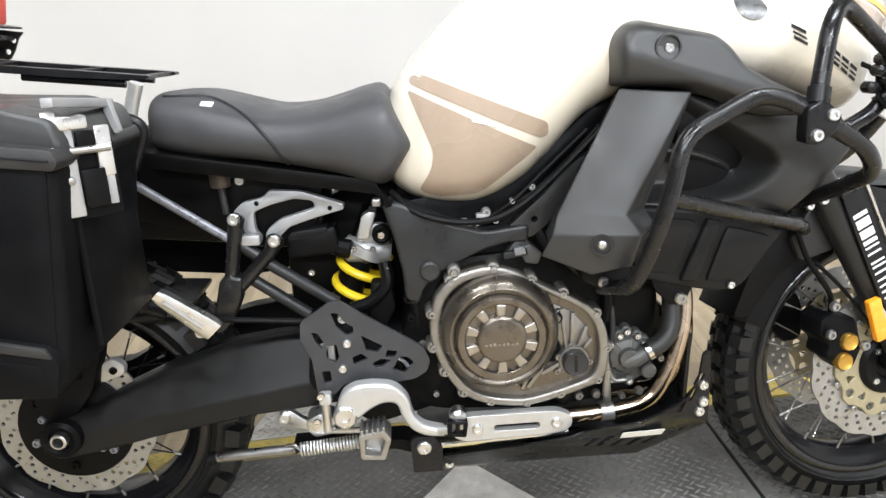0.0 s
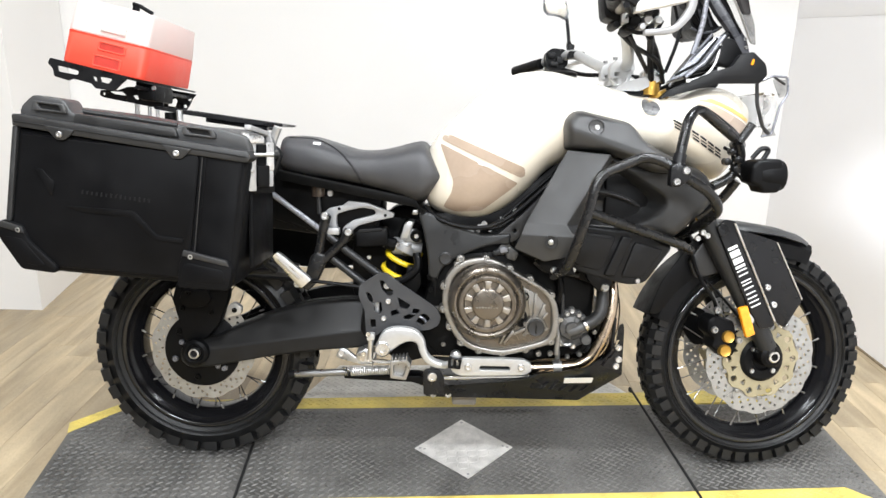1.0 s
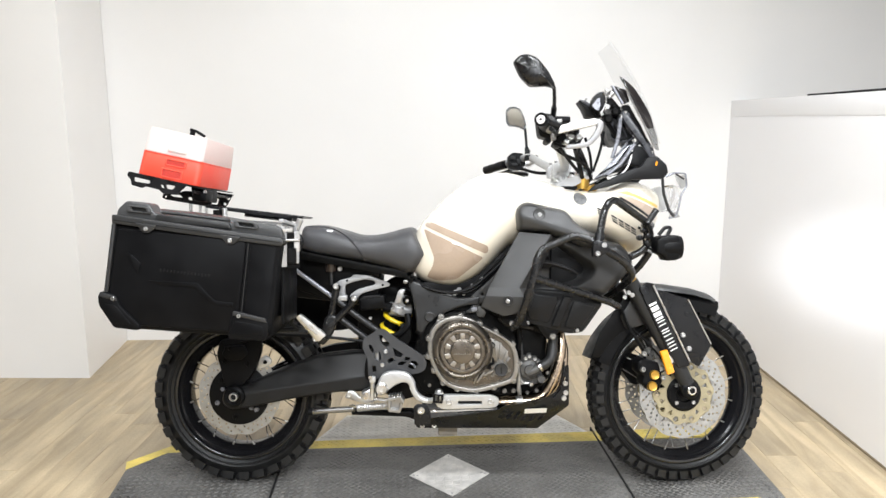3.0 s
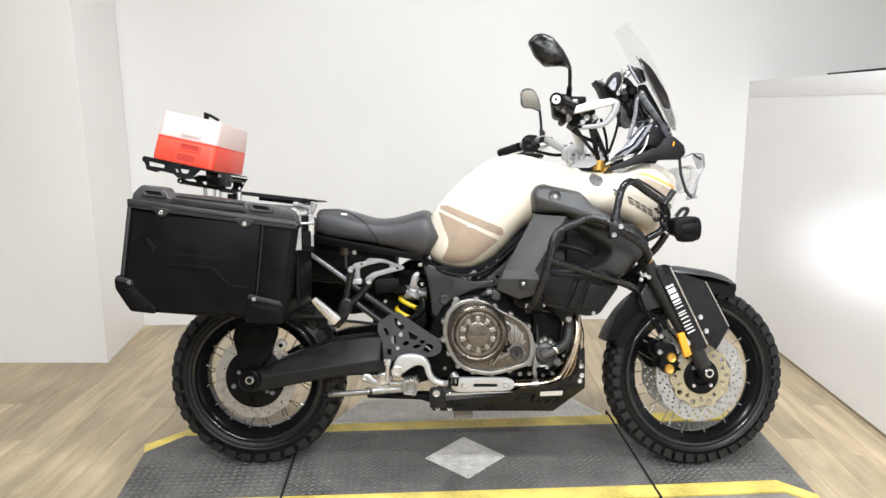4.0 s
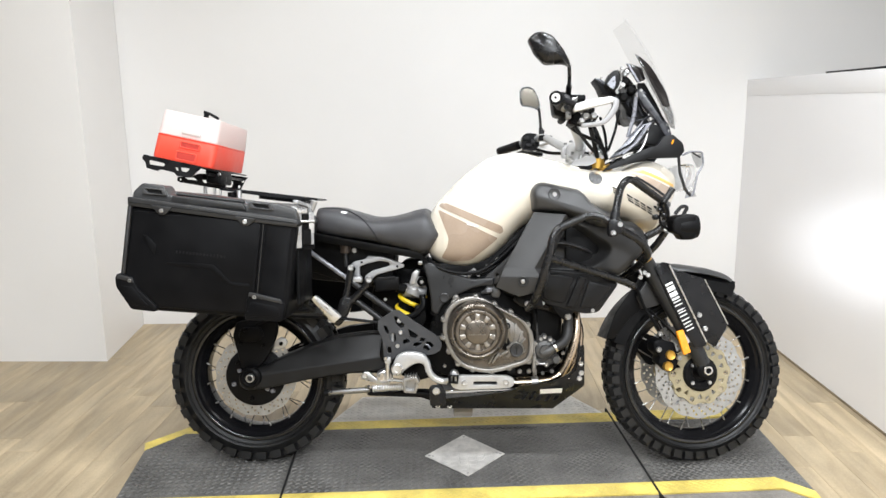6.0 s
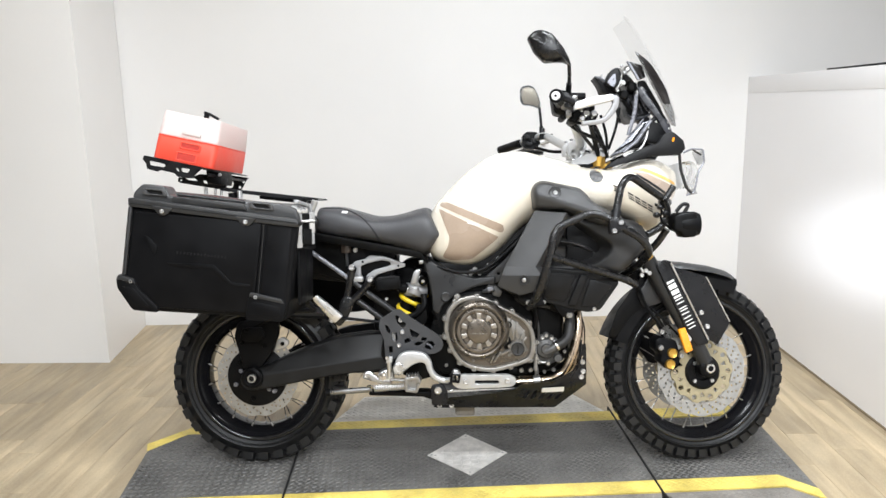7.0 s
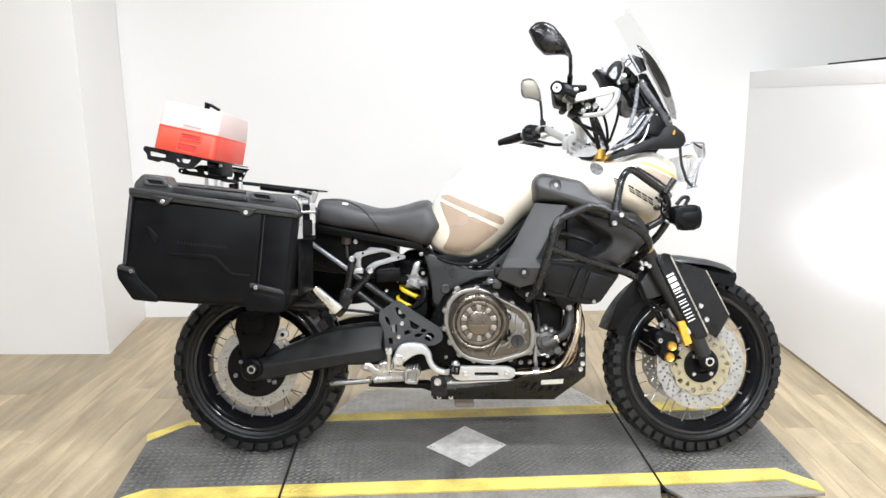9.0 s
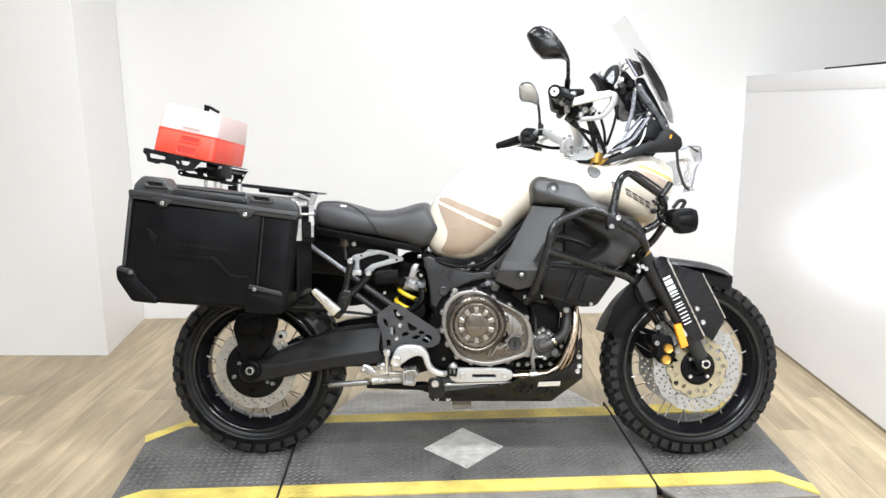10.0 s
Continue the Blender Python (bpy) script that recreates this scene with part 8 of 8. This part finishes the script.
part("bumper_face", prism(rounded([(-0.256, 0.668), (-0.220, 0.664), (-0.172, 0.606), (-0.218, 0.608)], 0.008, 2), Y - 0.006, Y - 0.0095, bevel=0.003), M_CASEBLK, case)
part("screw", bolt(-0.226, Y - 0.008, 0.681, 0.0060, 0.004), M_ALU, case)
cr = rounded([(0.104, 0.612), (0.114, 0.646), (0.206, 0.624), (0.216, 0.604), (0.206, 0.560), (0.098, 0.566)], 0.008, 3)
# grey strips put the light on the bumpers' top bevels into colour
part("bumper_strip", prism(rounded([(0.112, 0.634), (0.116, 0.646), (0.204, 0.625), (0.210, 0.612)], 0.002, 2), Y - 0.006, Y - 0.0115, bevel=0.002, seg=2), M_GREYPLAST, case, "bumper's top bevel, painted grey as lit")
part("bumper_strip", prism(rounded([(-0.266, 0.688), (-0.261, 0.700), (-0.219, 0.688), (-0.214, 0.674)], 0.002, 2), Y - 0.006, Y - 0.0115, bevel=0.002, seg=2), M_GREYPLAST, case)
part("corner_bumper", prism(cr, -0.36, Y - 0.008, bevel=0.004, seg=2), M_CASEBLK, case, "black moulded corner bumper")
part("bumper_face", prism(rounded([(0.110, 0.604), (0.120, 0.620), (0.198, 0.604), (0.202, 0.574), (0.106, 0.576)], 0.008, 2), Y - 0.006, Y - 0.0095, bevel=0.003), M_CASEBLK, case)
part("screw", bolt(0.130, Y - 0.008, 0.632, 0.0060, 0.004), M_ALU, case)
# latch on the end face
LATCH = pose(0.262, -0.432, 0.010, 0, 0, -52)
lt = part("latch", box(-0.002, 0.004, -0.030, -0.011, 0.757, 0.866, bevel=0.002), M_CAST, case, "bare aluminium latch", LATCH)
part("latch_base", box(-0.016, -0.0025, -0.034, 0.034, 0.752, 0.842, bevel=0.004), M_CASEBLK, lt)
part("hook", box(-0.004, 0.009, -0.038, 0.006, 0.858, 0.874, bevel=0.004), M_ALU, lt)
part("hook", box(-0.002, 0.007, -0.042, -0.026, 0.866, 0.880, bevel=0.003), M_ALU, lt)
part("strap", box(-0.002, 0.004, 0.012, 0.030, 0.800, 0.860, bevel=0.003), M_ALU, lt)
part("strap", box(-0.002, 0.003, 0.018, 0.028, 0.766, 0.802, bevel=0.002), M_HANGER, lt)
part("cylinder_lock", box(-0.002, 0.010, -0.010, 0.017, 0.766, 0.812, bevel=0.004), M_BLACK, lt)
part("pin", tube([(0.008, -0.026, 0.834), (0.008, 0.026, 0.834)], 0.0045, 10), M_STEEL, lt)
part("keeper", box(-0.002, 0.009, -0.009, 0.011, 0.838, 0.856, bevel=0.003), M_BLACK, lt)
part("rivet", lathe([(0.005, 0.0), (0.0045, -0.003), (0.002, -0.004)], 10, m=pose(0.004, -0.021, 0.800, 0, 0, 90)), M_STEEL, lt)
part("end_bar", box(0.238, 0.252, -0.086, 0.086, -0.0055, 0.0055, bevel=0.002, m=pose(0, -0.381, 0.894, -4.4, 0, 0)), M_HANGER, case, "pale alloy bar across the lid's end")
for y in (-0.306,):
    part("end_bracket", prism(rounded([(0.240, 0.895), (0.253, 0.893), (0.262, 0.850), (0.254, 0.848)], 0.002, 1), y, y - 0.012, bevel=0.001, seg=1), M_HANGER, case)
part("end_panel", box(0.236, 0.246, -0.44, -0.26, 0.60, 0.80, bevel=0.004), M_CASEBLK, case)
part("case_bracket", tube(bend([(0.232, -0.25, 0.60), (0.215, -0.23, 0.575), (0.24, -0.20, 0.55), (0.14, -0.19, 0.545)], 0.015), 0.008, 10), M_SATIN, case)

# ---- storage box on the rack ----
BOXM = BIKE @ Matrix.Translation((-0.106, 0.033, 1.014)) @ Matrix.Rotation(radians(12.4), 4, "Y") @ Matrix.Translation((-0.104, 0, 0.0))
bx = thing("storage_box", "two-part plastic box, red base and white lid, on the luggage rack", "box", BOXM)


def tub(w, d, h0, h1, grow):
    o = rounded([(-w, -d), (w, -d), (w, d), (-w, d)], 0.022, 4)
    bm = bmesh.new()
    rings = []
    for k, (z, f) in enumerate(((h0, 0.985), (h0 + 0.004, 1.0), (h1 - 0.004, grow), (h1, grow - 0.012))):
        rings.append([bm.verts.new((x * f, y * f, z)) for x, y in o])
    n = len(o)
    for a, b in zip(rings, rings[1:]):
        for j in range(n):
            bm.faces.new((a[j], a[(j + 1) % n], b[(j + 1) % n], b[j]))
    bm.faces.new(rings[0][::-1])
    bm.faces.new(rings[-1])
    return bm


part("base", tub(0.104, 0.168, 0.0, 0.080, 0.985), M_RED, bx, "red plastic base")
part("lid", tub(0.102, 0.166, 0.0805, 0.162, 0.955), M_LIDPLAST, bx, "translucent white plastic lid")
part("seam", tub(0.1032, 0.1672, 0.076, 0.083, 0.99), M_RED, bx)
part("lid_lip", box(-0.018, 0.044, -0.172, -0.160, 0.094, 0.112, bevel=0.003), M_LIDPLAST, bx)
# two finger recesses on the base: raised lips round backs painted darker for shade
for x0, x1, z0, z1 in ((-0.014, 0.046, 0.051, 0.066), (-0.022, 0.040, 0.010, 0.032)):
    part("recess_lip", prism(rounded([(x0 - 0.005, z0 - 0.004), (x1 + 0.005, z0 - 0.004), (x1 + 0.005, z1 + 0.004), (x0 - 0.005, z1 + 0.004)], 0.004, 2), -0.160, -0.1705, bevel=0.002, holes=[rounded([(x0, z0), (x1, z0), (x1, z1), (x0, z1)], 0.003, 2)]), M_RED, bx)
    part("recess", box(x0, x1, -0.1690, -0.160, z0, z1), M_REDDARK, bx, "finger recess, its shade painted in darker red")
part("spout", tube([(0.012, -0.063, 0.160), (0.012, -0.063, 0.180)], 0.009, 12), M_BLACK, bx, "small black spout tap")
part("tap_lever", tube(bend([(0.002, -0.063, 0.184), (0.022, -0.063, 0.182), (0.056, -0.063, 0.171)], 0.006), 0.005, 8), M_BLACK, bx)

# ---- floor planks ----
def plank_mesh(length, width):
    bm = box(0, width, 0, length, -0.0035, 0.0, bevel=0.0008, seg=1)
    return bm


PW, PL = 0.124, 0.92
plank = None
rnd = random.Random(4)
row = 0
x = -3.5
while x < 4.0:
    y = -6.1 - rnd.random() * PL
    while y < 2.0:
        m = pose(x + 0.0004, y + 0.0004, FLOOR_Z)
        if plank is None:
            plank = part("plank", plank_mesh(PL - 0.0008, PW - 0.0008), M_PLANK, floor, m=m, smooth=0)
        else:
            share(plank, m, floor)
        y += PL
    x += PW
